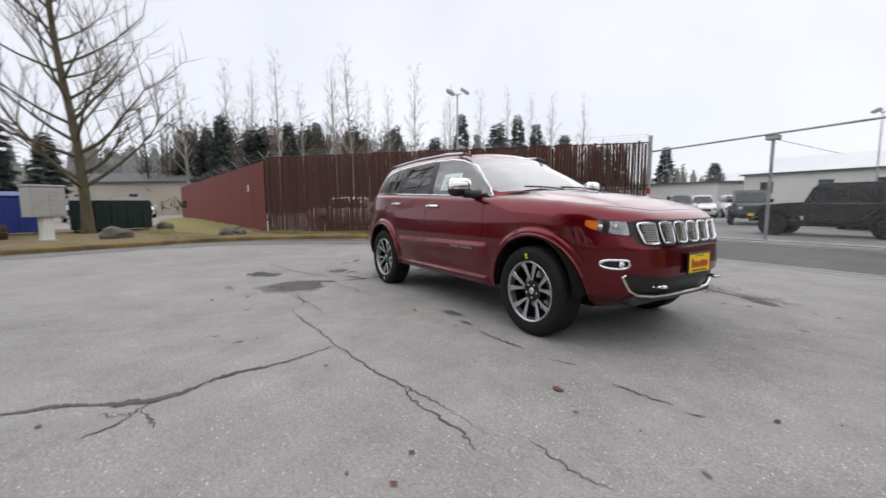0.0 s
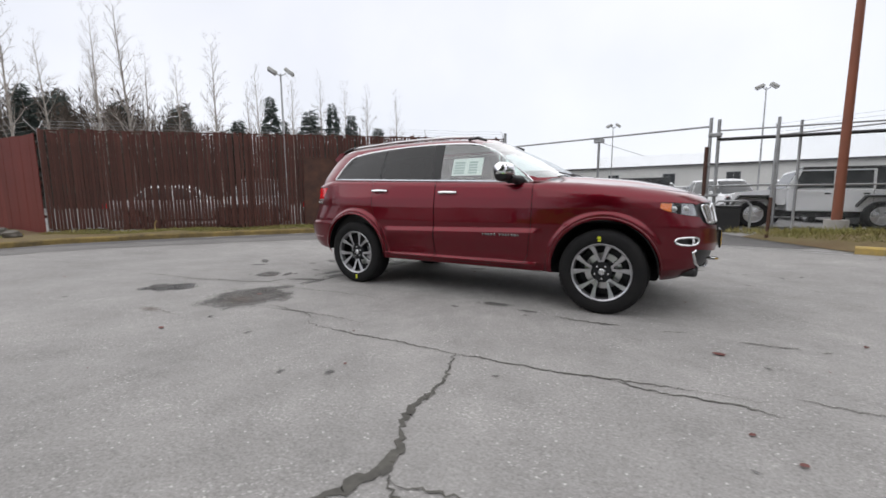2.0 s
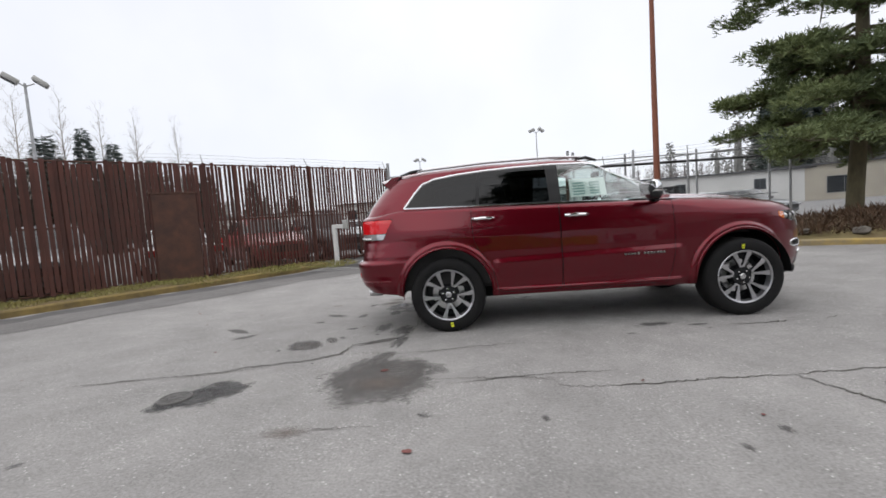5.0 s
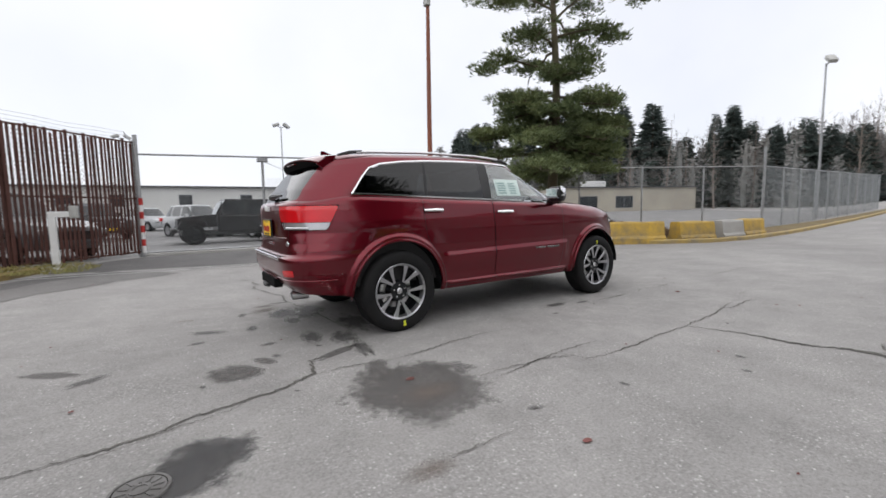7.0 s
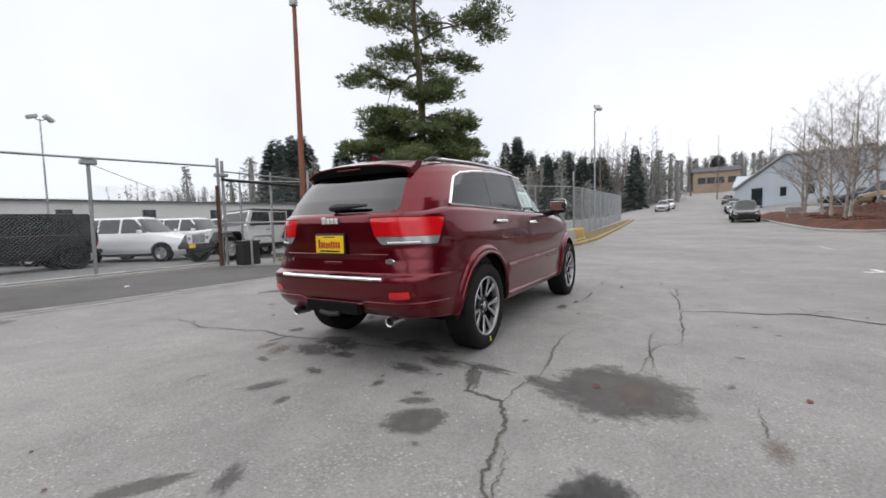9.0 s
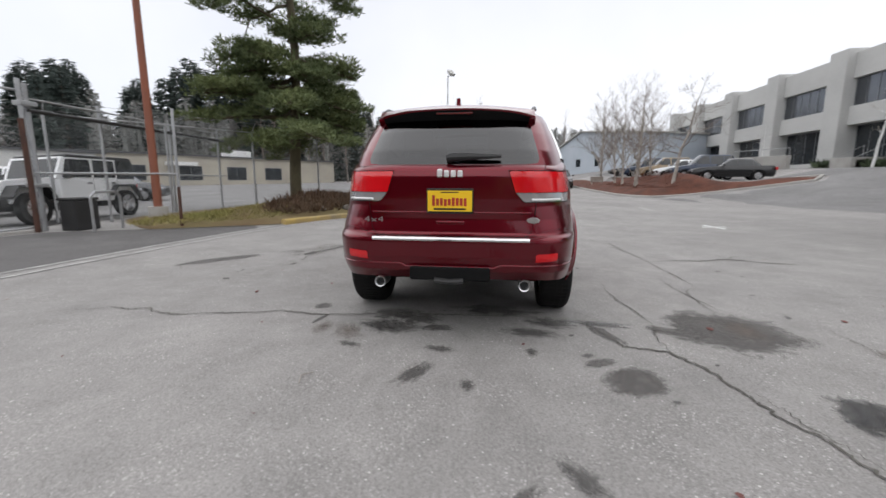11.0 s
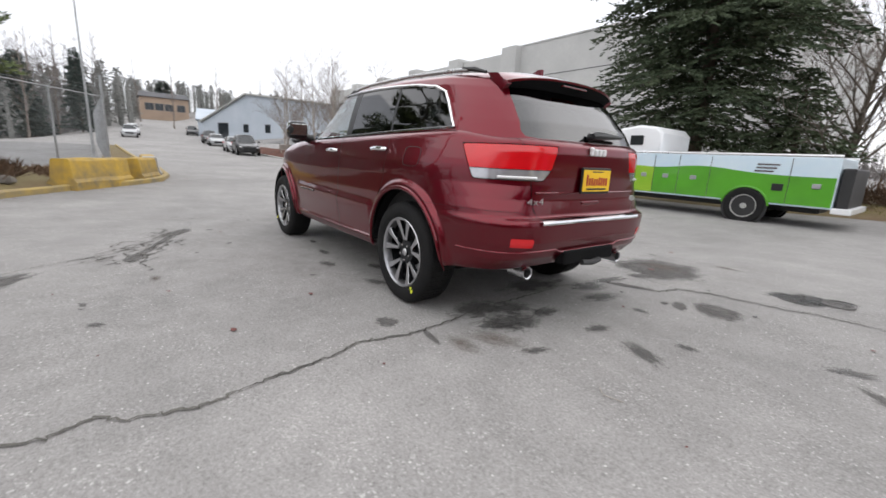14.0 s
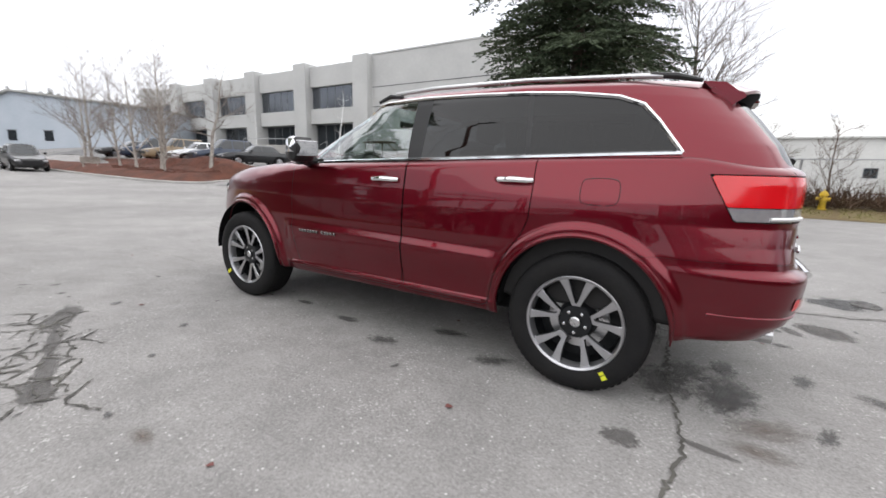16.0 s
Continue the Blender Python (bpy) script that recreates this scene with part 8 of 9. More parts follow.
for i in range(330):
    if i < 60:
        x, y = rnd.uniform(-5.5, 5), rnd.uniform(-4.5, 4.5)
    else:
        t = rnd.random() * (len(KERB_E) - 3)
        k = int(t)
        x = KERB_E[k][0] + (KERB_E[k + 1][0] - KERB_E[k][0]) * (t - k) + rnd.gauss(0, 0.1)
        y = KERB_E[k][1] + (KERB_E[k + 1][1] - KERB_E[k][1]) * (t - k) - abs(rnd.gauss(0.15, 0.3))
    z, s, a = float(gz(x, y)) + 0.006, rnd.uniform(0.008, 0.022), rnd.uniform(0, 6.28)
    k = len(lv)
    for j in range(6):
        b = a + j * math.pi / 3
        q = s * rnd.uniform(0.5, 1.2)
        lv.append((x + q * math.cos(b), y + q * math.sin(b), z + rnd.uniform(0, 0.006)))
    lf.append(tuple(range(k, k + 6)))
solid("fallen_leaves", (lv, lf), M_LEAF, "scattered reddish fallen leaves", "leaves", kind="stuff")
for i, (x, y, s) in enumerate(((2.34, -1.54, 0.035), (-1.62, -3.11, 0.026), (-1.95, -1.95, 0.03), (-1.43, 2.085, 0.024))):
    solid("fallen_leaf", boulder(200 + i, s), M_LEAF, "curled reddish dead leaf on the asphalt", "leaf", at=pose(x, y, 0.008) @ Matrix.Diagonal((1, 0.7, 0.22, 1)))
tw_ = solid("twig", tube([(0, 0, 0.01), (0.09, 0.03, 0.012), (0.14, -0.02, 0.01)], 0.003, 4), M_BIRCH, "pale twig lying on the asphalt", "twig", at=pose(-3.2, 0.75, 0.0))

for i, (x, y) in enumerate(((3.76, 7.0), (-0.98, 7.14), (13.0, 2.4))):
    solid("litter_scrap", boulder(300 + i, 0.06), M_PAPER, "crumpled white scrap of litter by the kerb", "litter", at=pose(x, y, float(gz(x, y)) + 0.02, 0, 0, 40 * i) @ Matrix.Diagonal((1, 0.6, 0.5, 1)))
for a, b in (((6.04, -5.44), (5.18, -5.55)), ((5.53, -5.2), (5.65, -5.78))):
    solid("survey_mark", strip([a, b], [0.05, 0.04], 0.0045), M_PAPER, "white sprayed survey cross on the asphalt", "road mark", kind="structure")

# mulch island with its kerb
ISL = [(33.5, -7.7), (28.5, -7.85), (24.1, -8.0), (21.9, -8.5), (21.3, -9.3), (21.9, -10.6), (21.7, -12.0), (20.7, -13.4), (19.4, -14.6), (18.0, -15.8), (19.0, -16.8), (23.2, -14.4), (28, -13.3), (40, -12.0), (48, -10.2), (49, -8.2), (42, -7.6)]
isl_fn = lambda x, y: gz(x, y) + 0.48 + 0.10 * np.sin(np.asarray(x) * 0.9) ** 2
solid("mulch_island", tidy(fill(ISL, 0.0, isl_fn, taper=1.6)), M_MULCH, "raised planting island of red bark mulch", "planting bed", kind="structure", smooth=True)
kerb(ISL + [ISL[0]], "island_kerb", M_CONC, "low grey concrete kerb round the island")
brush(28, -10.6, 6, 1.8, 2600, 0.08, 90, isl_fn, M_MULCH, "loose bark mulch", 0.02)
sg = thing("low_sign", "small weathered board sign on the island", "sign", pose(34.5, -9.0, float(isl_fn(34.5, -9.0)), 0, 0, 100))
part("board", bbox(-0.6, -0.03, 0.15, 0.6, 0.03, 0.6, 0.01), M_BIRCH, sg)
for s in (-0.45, 0.45):
    part("leg", bbox(s - 0.04, -0.04, -0.1, s + 0.04, 0.04, 0.2, 0.005), M_BIRCH, sg)
lw = thing("loading_dock_wall", "low white retaining wall beside the office lot", "wall", pose(29.5, -19.5, float(gz(29.5, -19.5)), 0, 0, 20))
part("wall", bbox(-2.2, -0.2, -0.3, 2.2, 0.2, 1.1, 0.03), M_CONC, lw)
part("rail", tube([(-2.2, 0, 1.1), (-2.2, 0, 1.6), (2.2, 0, 1.6), (2.2, 0, 1.1)], 0.03, 6), M_STEEL, lw)

# ---- parked vehicles ----
CARPAINT = {}


def paint(name, c):
    if name not in CARPAINT:
        CARPAINT[name] = mat(name + "_car_paint", c, tuple(v * 0.92 for v in c), rough=0.3, coat=0.45, scale=1, fine=200)
    return CARPAINT[name]


WHT, BLK, GRY, SLV, RED, BLU, GLD = paint("white", (0.80, 0.81, 0.82)), paint("black", (0.012, 0.012, 0.013)), paint("grey", (0.10, 0.105, 0.11)), paint("silver", (0.42, 0.43, 0.44)), paint("red", (0.24, 0.015, 0.015)), paint("blue", (0.02, 0.035, 0.07)), paint("tan", (0.30, 0.22, 0.13))
M_CARGLASS = mat("dark_car_glass", (0.018, 0.021, 0.023), (0.03, 0.034, 0.036), rough=0.06, spec=0.8, fine=1)
wm_tyre = mesh_of("wheel", lathe([(0.22, 0.09), (0.26, 0.105), (0.33, 0.105), (0.355, 0.085), (0.36, 0.05), (0.36, -0.08), (0.34, -0.10), (0.2, -0.10)], 28, "y"), M_TYRE, True)
rim_g = [lathe([(0.0, 0.05), (0.05, 0.055), (0.06, 0.04), (0.21, 0.02)], 24, "y"), lathe([(0.21, 0.02), (0.215, 0.095), (0.228, 0.095)], 28, "y")]
rim_g += [moved(bbox(0.04, 0.045, -0.025, 0.21, 0.075, 0.025, 0.006, 1), Matrix.Rotation(k * 2 * math.pi / 5, 4, "Y")) for k in range(5)]
wm_rim = mesh_of("rim", join(*rim_g), M_SATIN, True)
wm_rim_dark = mesh_of("rim", join(*rim_g), M_GUN, True)


def add_wheels(ob, xs, half, r, rim=None):
    for x in xs:
        for s in (1, -1):
            w = part("wheel", wm_tyre, M_TYRE, ob, at=pose(x, s * half, r, 0, 0, 0 if s > 0 else 180) @ Matrix.Diagonal((r / 0.36, 1.1, r / 0.36, 1)))
            part("rim", rim or wm_rim, M_SATIN, w)


def parked_car(m, material, label, L=4.75, W=0.93, H=1.72, hood=1.05, nose=0.78, cowl=0.95, roof=(0.25, -1.75), tail=-2.15, wheel_r=0.36, base=2.8, name="parked_suv", plate_=False):
    """A rounded car: body below the windows, cabin with glass, wheels and lamps. It points along +x."""
    ob = thing(name, label, "car", m)
    a, b = L / 2, -L / 2
    bz = hood + 0.02
    n, nv = 90, 16
    cc, ss = outline(n, 4.5, 6.0, a, -b, W)
    rows = []
    for j in range(nv):
        v = j / (nv - 1)
        sx = 1 - 0.05 * (1 - min(1, v * 4)) - 0.03 * v ** 3
        wy = W * (0.90 + 0.10 * min(1, v * 3.5) - 0.10 * max(0, v - 0.6) ** 1.5 / 0.25)
        x = np.sign(cc) * np.where(cc > 0, a, -b) * sx * np.abs(cc) ** (2 / np.where(cc > 0, 4.5, 6.0))
        y = np.abs(ss) ** (2 / np.where(cc > 0, 4.5, 6.0)) * wy
        zt = lerp(x, (b, tail, cowl, a * 0.75, a), (bz + 0.03, bz + 0.03, bz, lerp(0.75, (0, 1), (hood, nose + 0.12)), nose))
        rows.append(np.stack([x, y, 0.27 + (zt - 0.27) * v], -1))
    G = np.stack(rows, 1)
    low = (G.reshape(-1, 3), quads(n, nv))
    ar = wheel_r + 0.055
    low = clip(low, lambda q: np.where(q[:, 1] > 0.5, np.minimum(*[np.where(q[:, 2] > wheel_r, np.hypot(q[:, 0] - c, q[:, 2] - wheel_r), np.abs(q[:, 0] - c)) - ar for c in (base / 2, -base / 2)]), 1))
    top = G[:, -1, :]
    cap = tidy((np.vstack([top, top * np.array((1, 0, 1)) + np.array((0, 0, 0.03))]), [(i, i + 1, n + i + 1, n + i) for i in range(n - 1)]))
    body = join(tidy(low), cap)
    part("body", weld_mesh("body", join(body, mirror(body)), material), material, ob)
    # cabin
    f0, f1, r1, r0 = cowl, roof[0], roof[1], tail
    cn, cv = 70, 9
    c2, s2 = outline(cn, 5, 5, 1.0, 1.4, 0.7)
    Gs = []
    for j in range(cv):
        v = j / (cv - 1)
        fx, rx = f0 + (f1 - f0) * v, r0 + (r1 - r0) * v
        mid, hl, hr = -0.4, fx + 0.4, -0.4 - rx
        x = mid + np.sign(c2) * np.where(c2 > 0, hl, hr) * np.abs(c2) ** 0.4
        y = np.abs(s2) ** 0.4 * (W * 0.90 - 0.20 * v - 0.06 * max(0, v - 0.85) / 0.15)
        Gs.append(np.stack([x, y, bz - 0.01 + (H - bz) * v ** 0.97 + 0 * x], -1))
    Gc = np.stack(Gs, 1)
    green = (Gc.reshape(-1, 3), quads(cn, cv))
    t0, t1 = bz + 0.05, H - 0.07
    fr = lambda z: f0 + (f1 - f0) * (z - bz) / (H - bz)
    rr_ = lambda z: r0 + (r1 - r0) * (z - bz) / (H - bz)
    def win(q):
        z, x, y = q[:, 2], q[:, 0], q[:, 1]
        k = np.minimum(z - t0, t1 - z)
        side = np.minimum(np.minimum(fr(z) - 0.14 - x, x - rr_(z) - 0.16), np.minimum(np.abs(x + 0.25) - 0.04, np.abs(x + 1.12) - 0.03))
        wy = W * 0.90 - 0.2 * (z - bz) / (H - bz)
        ends = np.where((x > fr(z) - 0.12) | (x < rr_(z) + 0.12), wy - 0.12 - y, -1)
        return np.minimum(k, np.maximum(np.where(y > 0.45, side, -1), ends))
    roof_cap = tidy((np.vstack([Gc[:, -1, :], Gc[:, -1, :] * np.array((1, 0, 1)) + np.array((0, 0, 0.035))]), [(i, i + 1, cn + i + 1, cn + i) for i in range(cn - 1)]))
    shellc = join(cutting(green, lambda q: -win(q)), roof_cap)
    part("cabin", weld_mesh("cabin", join(shellc, mirror(shellc)), material), material, ob)
    gl = cutting(green, win)
    part("glazing", weld_mesh("glazing", join(gl, mirror(gl)), M_CARGLASS), M_CARGLASS, ob, "dark car glass")
    add_wheels(ob, (base / 2, -base / 2), W - 0.10, wheel_r)
    for s in (1, -1):
        part("head_lamp", bbox(a - 0.20, min(s * W * 0.58, s * W * 0.86), nose - 0.14, a - 0.055, max(s * W * 0.58, s * W * 0.86), nose - 0.02, 0.02), M_CLEARLENS, ob)
        part("tail_lamp", bbox(b + 0.02, min(s * W * 0.68, s * W * 0.93), bz - 0.22, b + 0.14, max(s * W * 0.68, s * W * 0.93), bz - 0.04, 0.02), M_REDLENS, ob)
        part("door_mirror", bbox(cowl - 0.32, min(s * W * 0.97, s * (W + 0.16)), bz + 0.03, cowl - 0.22, max(s * W * 0.97, s * (W + 0.16)), bz + 0.17, 0.03), material, ob)
    part("grille", bbox(a - 0.05, -W * 0.5, nose - 0.28, a + 0.0, W * 0.5, nose - 0.06, 0.02), M_TRIM, ob)
    part("sill", bbox(-base / 2 + ar, -W * 0.93, 0.24, base / 2 - ar, W * 0.93, 0.36, 0.02), M_TRIM, ob)
    if plate_:
        part("plate", bbox(a - 0.005, -0.16, 0.42, a + 0.015, 0.16, 0.54, 0.004), M_PLATE, ob, "yellow dealer plate")
    return ob


def off_roader(m, material, label, long=True, plate_=False, top=None):
    """A boxy open-fendered off-road car that points along +x."""
    ob = thing("boxy_off_roader", label, "car", m)
    q = 1.47 if long else 1.21
    part("tub", bbox(-q - 0.62, -0.77, 0.52, 0.62, 0.77, 1.16, 0.03), material, ob)
    part("hood", prism([(0.60, 0.72), (0.60, 1.20), (1.2, 1.17), (q + 0.42, 1.10), (q + 0.50, 1.02), (q + 0.50, 0.62)], "y", -0.60, 0.60), material, ob)
    part("grille", bbox(q + 0.49, -0.60, 0.62, q + 0.53, 0.60, 1.06, 0.02), material, ob)
    for i in range(7):
        part("grille_slot", bbox(q + 0.525, -0.29 + 0.095 * i, 0.68, q + 0.54, -0.24 + 0.095 * i, 0.98, 0.01), M_TRIM, ob)
    for s in (1, -1):
        part("head_lamp", lathe([(0.0, 0.02), (0.07, 0.015), (0.09, 0.0)], 20, "x"), M_CLEARLENS, ob, smooth=True, at=pose(q + 0.53, s * 0.46, 0.88))
        for c, w_ in ((q, 0.56), (-q, 0.54)):
            part("fender", prism([(c - w_, 0.62), (c - w_ * 0.62, 0.93), (c + w_ * 0.62, 0.93), (c + w_, 0.66), (c + w_, 0.72), (c + w_ * 0.66, 0.99), (c - w_ * 0.66, 0.99), (c - w_, 0.70)], "y", min(s * 0.58, s * 0.93), max(s * 0.58, s * 0.93)), M_BLACK if material != BLK else BLK, ob)
        part("door_mirror", bbox(0.40, min(s * 0.80, s * 1.0), 1.17, 0.50, max(s * 0.80, s * 1.0), 1.36, 0.03), M_BLACK, ob)
        part("tail_lamp", bbox(-q - 0.65, min(s * 0.66, s * 0.77), 0.82, -q - 0.60, max(s * 0.66, s * 0.77), 1.0, 0.01), M_REDLENS, ob)
        for x0, x1 in (((-0.42, 0.50), (-1.28, -0.50), (-q - 0.52, -1.38)) if long else ((-0.42, 0.50), (-q - 0.52, -0.50))):
            part("side_window", prism([(x0, 1.20), (x1, 1.20), (x1 - (0.18 if x1 > 0.4 else 0.02), 1.70), (x0 + 0.02, 1.70)], "y", min(s * 0.735, s * 0.765), max(s * 0.735, s * 0.765)), M_CARGLASS, ob)
            if x1 > -1.3 or not long:
                part("door_handle", bbox(x0 + 0.06, min(s * 0.77, s * 0.80), 1.02, x0 + 0.2, max(s * 0.77, s * 0.80), 1.06, 0.008), M_BLACK, ob)
                part("door_seam", box(x0 - 0.03, min(s * 0.768, s * 0.773), 0.56, x0 - 0.02, max(s * 0.768, s * 0.773), 1.16), M_TRIM, ob)
    part("hard_top", prism([(-q - 0.60, 1.16), (0.62, 1.16), (0.34, 1.74), (0.28, 1.80), (-q - 0.50, 1.80), (-q - 0.56, 1.74)], "y", -0.74, 0.74), top or material, ob)
    if top:
        for s in (1, -1):
            part("door_frame", prism([(-1.34, 1.16), (0.62, 1.16), (0.34, 1.74), (-1.34, 1.74)], "y", min(s * 0.70, s * 0.752), max(s * 0.70, s * 0.752)), material, ob)
        part("screen_frame", prism([(0.66, 1.17), (0.39, 1.765), (0.33, 1.765), (0.60, 1.17)], "y", -0.73, 0.73), material, ob)
    part("windscreen", prism([(0.655, 1.22), (0.425, 1.71), (0.40, 1.70), (0.615, 1.21)], "y", -0.64, 0.64), M_CARGLASS, ob)
    part("roof_panel", bbox(-q - 0.52, -0.72, 1.79, 0.30, 0.72, 1.83, 0.02), top or material, ob)
    part("front_bumper", bbox(q + 0.55, -0.80, 0.50, q + 0.75, 0.80, 0.66, 0.03), M_BLACK, ob)
    part("rear_bumper", bbox(-q - 0.80, -0.80, 0.50, -q - 0.62, 0.80, 0.64, 0.03), M_BLACK, ob)
    part("spare_wheel", wm_tyre, M_TYRE, ob, at=pose(-q - 0.74, 0.05, 1.02, 0, 0, 90) @ Matrix.Diagonal((1.1, 1, 1.1, 1)))
    part("undertray", bbox(-q - 0.4, -0.5, 0.36, q + 0.4, 0.5, 0.56, 0.03), M_BLACK, ob)
    add_wheels(ob, (q, -q), 0.80, 0.41, wm_rim_dark if material == BLK else wm_rim)
    if plate_:
        part("plate", bbox(q + 0.75, -0.16, 0.52, q + 0.765, 0.16, 0.64, 0.004), M_PLATE, ob, "yellow dealer plate")
    return ob


def on(x, y, turn, dz=0.0):
    c, s = math.cos(radians(turn)), math.sin(radians(turn))
    up = (float(gz(x + 1.4 * c, y + 1.4 * s)) - float(gz(x - 1.4 * c, y - 1.4 * s))) / 2.8
    tilt = (float(gz(x - 0.8 * s, y + 0.8 * c)) - float(gz(x + 0.8 * s, y - 0.8 * c))) / 1.6
    return pose(x, y, float(gz(x, y)) + dz, math.degrees(math.atan(tilt)), -math.degrees(math.atan(up)), turn)


off_roader(on(5.1, 12.1, 186), WHT, "white four-door off-roader with a black top behind the gate", plate_=True, top=BLK)
off_roader(on(-0.8, 15.6, 182), BLK, "black four-door off-roader in the fenced lot")
off_roader(on(-6.1, 22.8, -66), GRY, "dark grey off-roader with a yellow plate in the lot", plate_=True)
ws1 = parked_car(on(3.3, 16.2, -62), WHT, "white SUV parked in the fenced lot", plate_=True)
for x, y, a in ((0.6, 19.6, -64), (6.2, 17.6, -70), (9.5, 18.8, -68), (-12.7, 31.5, -60), (-11.4, 33.6, -58)):
    copy_thing(ws1, on(x, y, a))
sv1 = parked_car(on(-1.6, 22.0, -64), SLV, "silver SUV parked in the fenced lot")
for x, y, a in ((12.8, 20.0, -66), (-11.0, 36.0, -60), (-22.5, 36.0, -58), (-4.0, 34.0, -62), (2.0, 35.5, -64)):
    copy_thing(sv1, on(x, y, a))
gk = parked_car(on(-12.2, 27.4, -52), GRY, "dark grey SUV parked in the fenced lot")
for x, y, a in ((-12.2, 5.4, -47), (-6.6, 10.9, -47), (7.5, 22.5, -66), (16.0, 21.0, -66)):
    copy_thing(gk, on(x, y, a))
rd = parked_car(on(-8.3, 9.2, -47), RED, "red SUV parked behind the slatted fence", H=1.65)
wcar = parked_car(on(-13.6, 3.6, 43), WHT, "white sedan parked behind the slatted fence", L=4.8, H=1.45, hood=0.90, nose=0.68, cowl=0.80, roof=(0.1, -1.2), tail=-1.75, wheel_r=0.33, name="parked_sedan")
copy_thing(wcar, on(-10.2, 7.3, 133))
# cars above the mulch island and up the road
bs = parked_car(on(25.6, -15.6, 75, 0.02), BLK, "black sedan parked above the mulch island", L=4.9, H=1.42, hood=0.90, nose=0.68, cowl=0.80, roof=(0.1, -1.15), tail=-1.75, wheel_r=0.33, name="parked_sedan")
bk = parked_car(on(28.6, -15.2, 82, 0.02), BLU, "dark blue SUV parked above the island", H=1.78)
parked_car(on(31.4, -14.9, 84, 0.02), WHT, "white hatchback parked above the island", L=4.3, H=1.5, hood=0.95, nose=0.7, wheel_r=0.33, name="parked_hatchback")
parked_car(on(34.2, -14.6, 84, 0.02), GLD, "tan SUV parked above the island", H=1.75)
copy_thing(bk, on(37.2, -14.2, 84, 0.02))
copy_thing(bs, on(40.0, -13.8, 84, 0.02))
rk = parked_car(on(37.4, -6.3, 176), BLK, "black SUV parked along the rising road", H=1.72)
rs = parked_car(on(42.8, -6.5, 176), SLV, "silver sedan parked along the rising road", L=4.8, H=1.45, hood=0.90, nose=0.68, cowl=0.80, roof=(0.1, -1.2), tail=-1.75, wheel_r=0.33, name="parked_sedan")
for o, x, y in ((rs, 57, -7.1), (rk, 63.5, -7.3), (rk, 92, -8.5)):
    copy_thing(o, on(x, y, 176))
copy_thing(sv1, on(72, 1.5, 178))
copy_thing(ws1, on(80, 1.0, 178))
copy_thing(ws1, on(-36, -9.0, 20))
copy_thing(sv1, on(-31, -6.6, 10))
copy_thing(ws1, on(-48, -6.0, 5))
dp = dumpster("dumpster", "bright blue dumpster up the road", on(84, -12, 0), mat("bright_blue_paint", (0.03, 0.22, 0.42), rough=0.5), 3.2, 1.8, 1.9)

# the utility truck
M_LIME = mat("lime_green_wrap", (0.20, 0.42, 0.020), (0.30, 0.48, 0.03), rough=0.35, scale=0.8, fine=3, coat=0.5)
M_GREEN = mat("grass_green_wrap", (0.09, 0.36, 0.018), (0.07, 0.27, 0.015), rough=0.35, scale=0.8, fine=3, coat=0.5)
M_SKYWRAP = mat("pale_sky_wrap", (0.62, 0.72, 0.78), (0.50, 0.64, 0.74), rough=0.35, scale=1.2, fine=5, coat=0.5)
M_NAVY = mat("navy_door_sign", (0.02, 0.035, 0.07), rough=0.4)
trk = thing("utility_truck", "white cab utility truck with a green-wrapped service body", "truck", pose(3.38, -9.35, -0.06, 0, 0, 2.3))
CAB = [(-0.98, 0.50), (-0.98, 1.30), (-0.90, 2.02), (-0.55, 2.10), (0.05, 2.02), (0.40, 1.52), (0.48, 1.37), (0.72, 1.24), (0.78, 1.05), (0.80, 0.62), (0.76, 0.50)]


def rounded_prism(poly, y0, y1, bev):
    bm = bmesh.new()
    g = prism(poly, "y", y0, y1)
    vs = [bm.verts.new(p) for p in g[0]]
    for f_ in g[1]:
        bm.faces.new([vs[i] for i in f_])
    bmesh.ops.recalc_face_normals(bm, faces=bm.faces[:])
    ed = [e for e in bm.edges if abs(e.verts[0].co.y - e.verts[1].co.y) < 1e-6]
    bmesh.ops.bevel(bm, geom=ed, offset=bev, segments=3, profile=0.6, affect="EDGES")
    bm.verts.index_update()
    r = [tuple(p.co) for p in bm.verts], [tuple(p.index for p in q.verts) for q in bm.faces]
    bm.free()
    return r


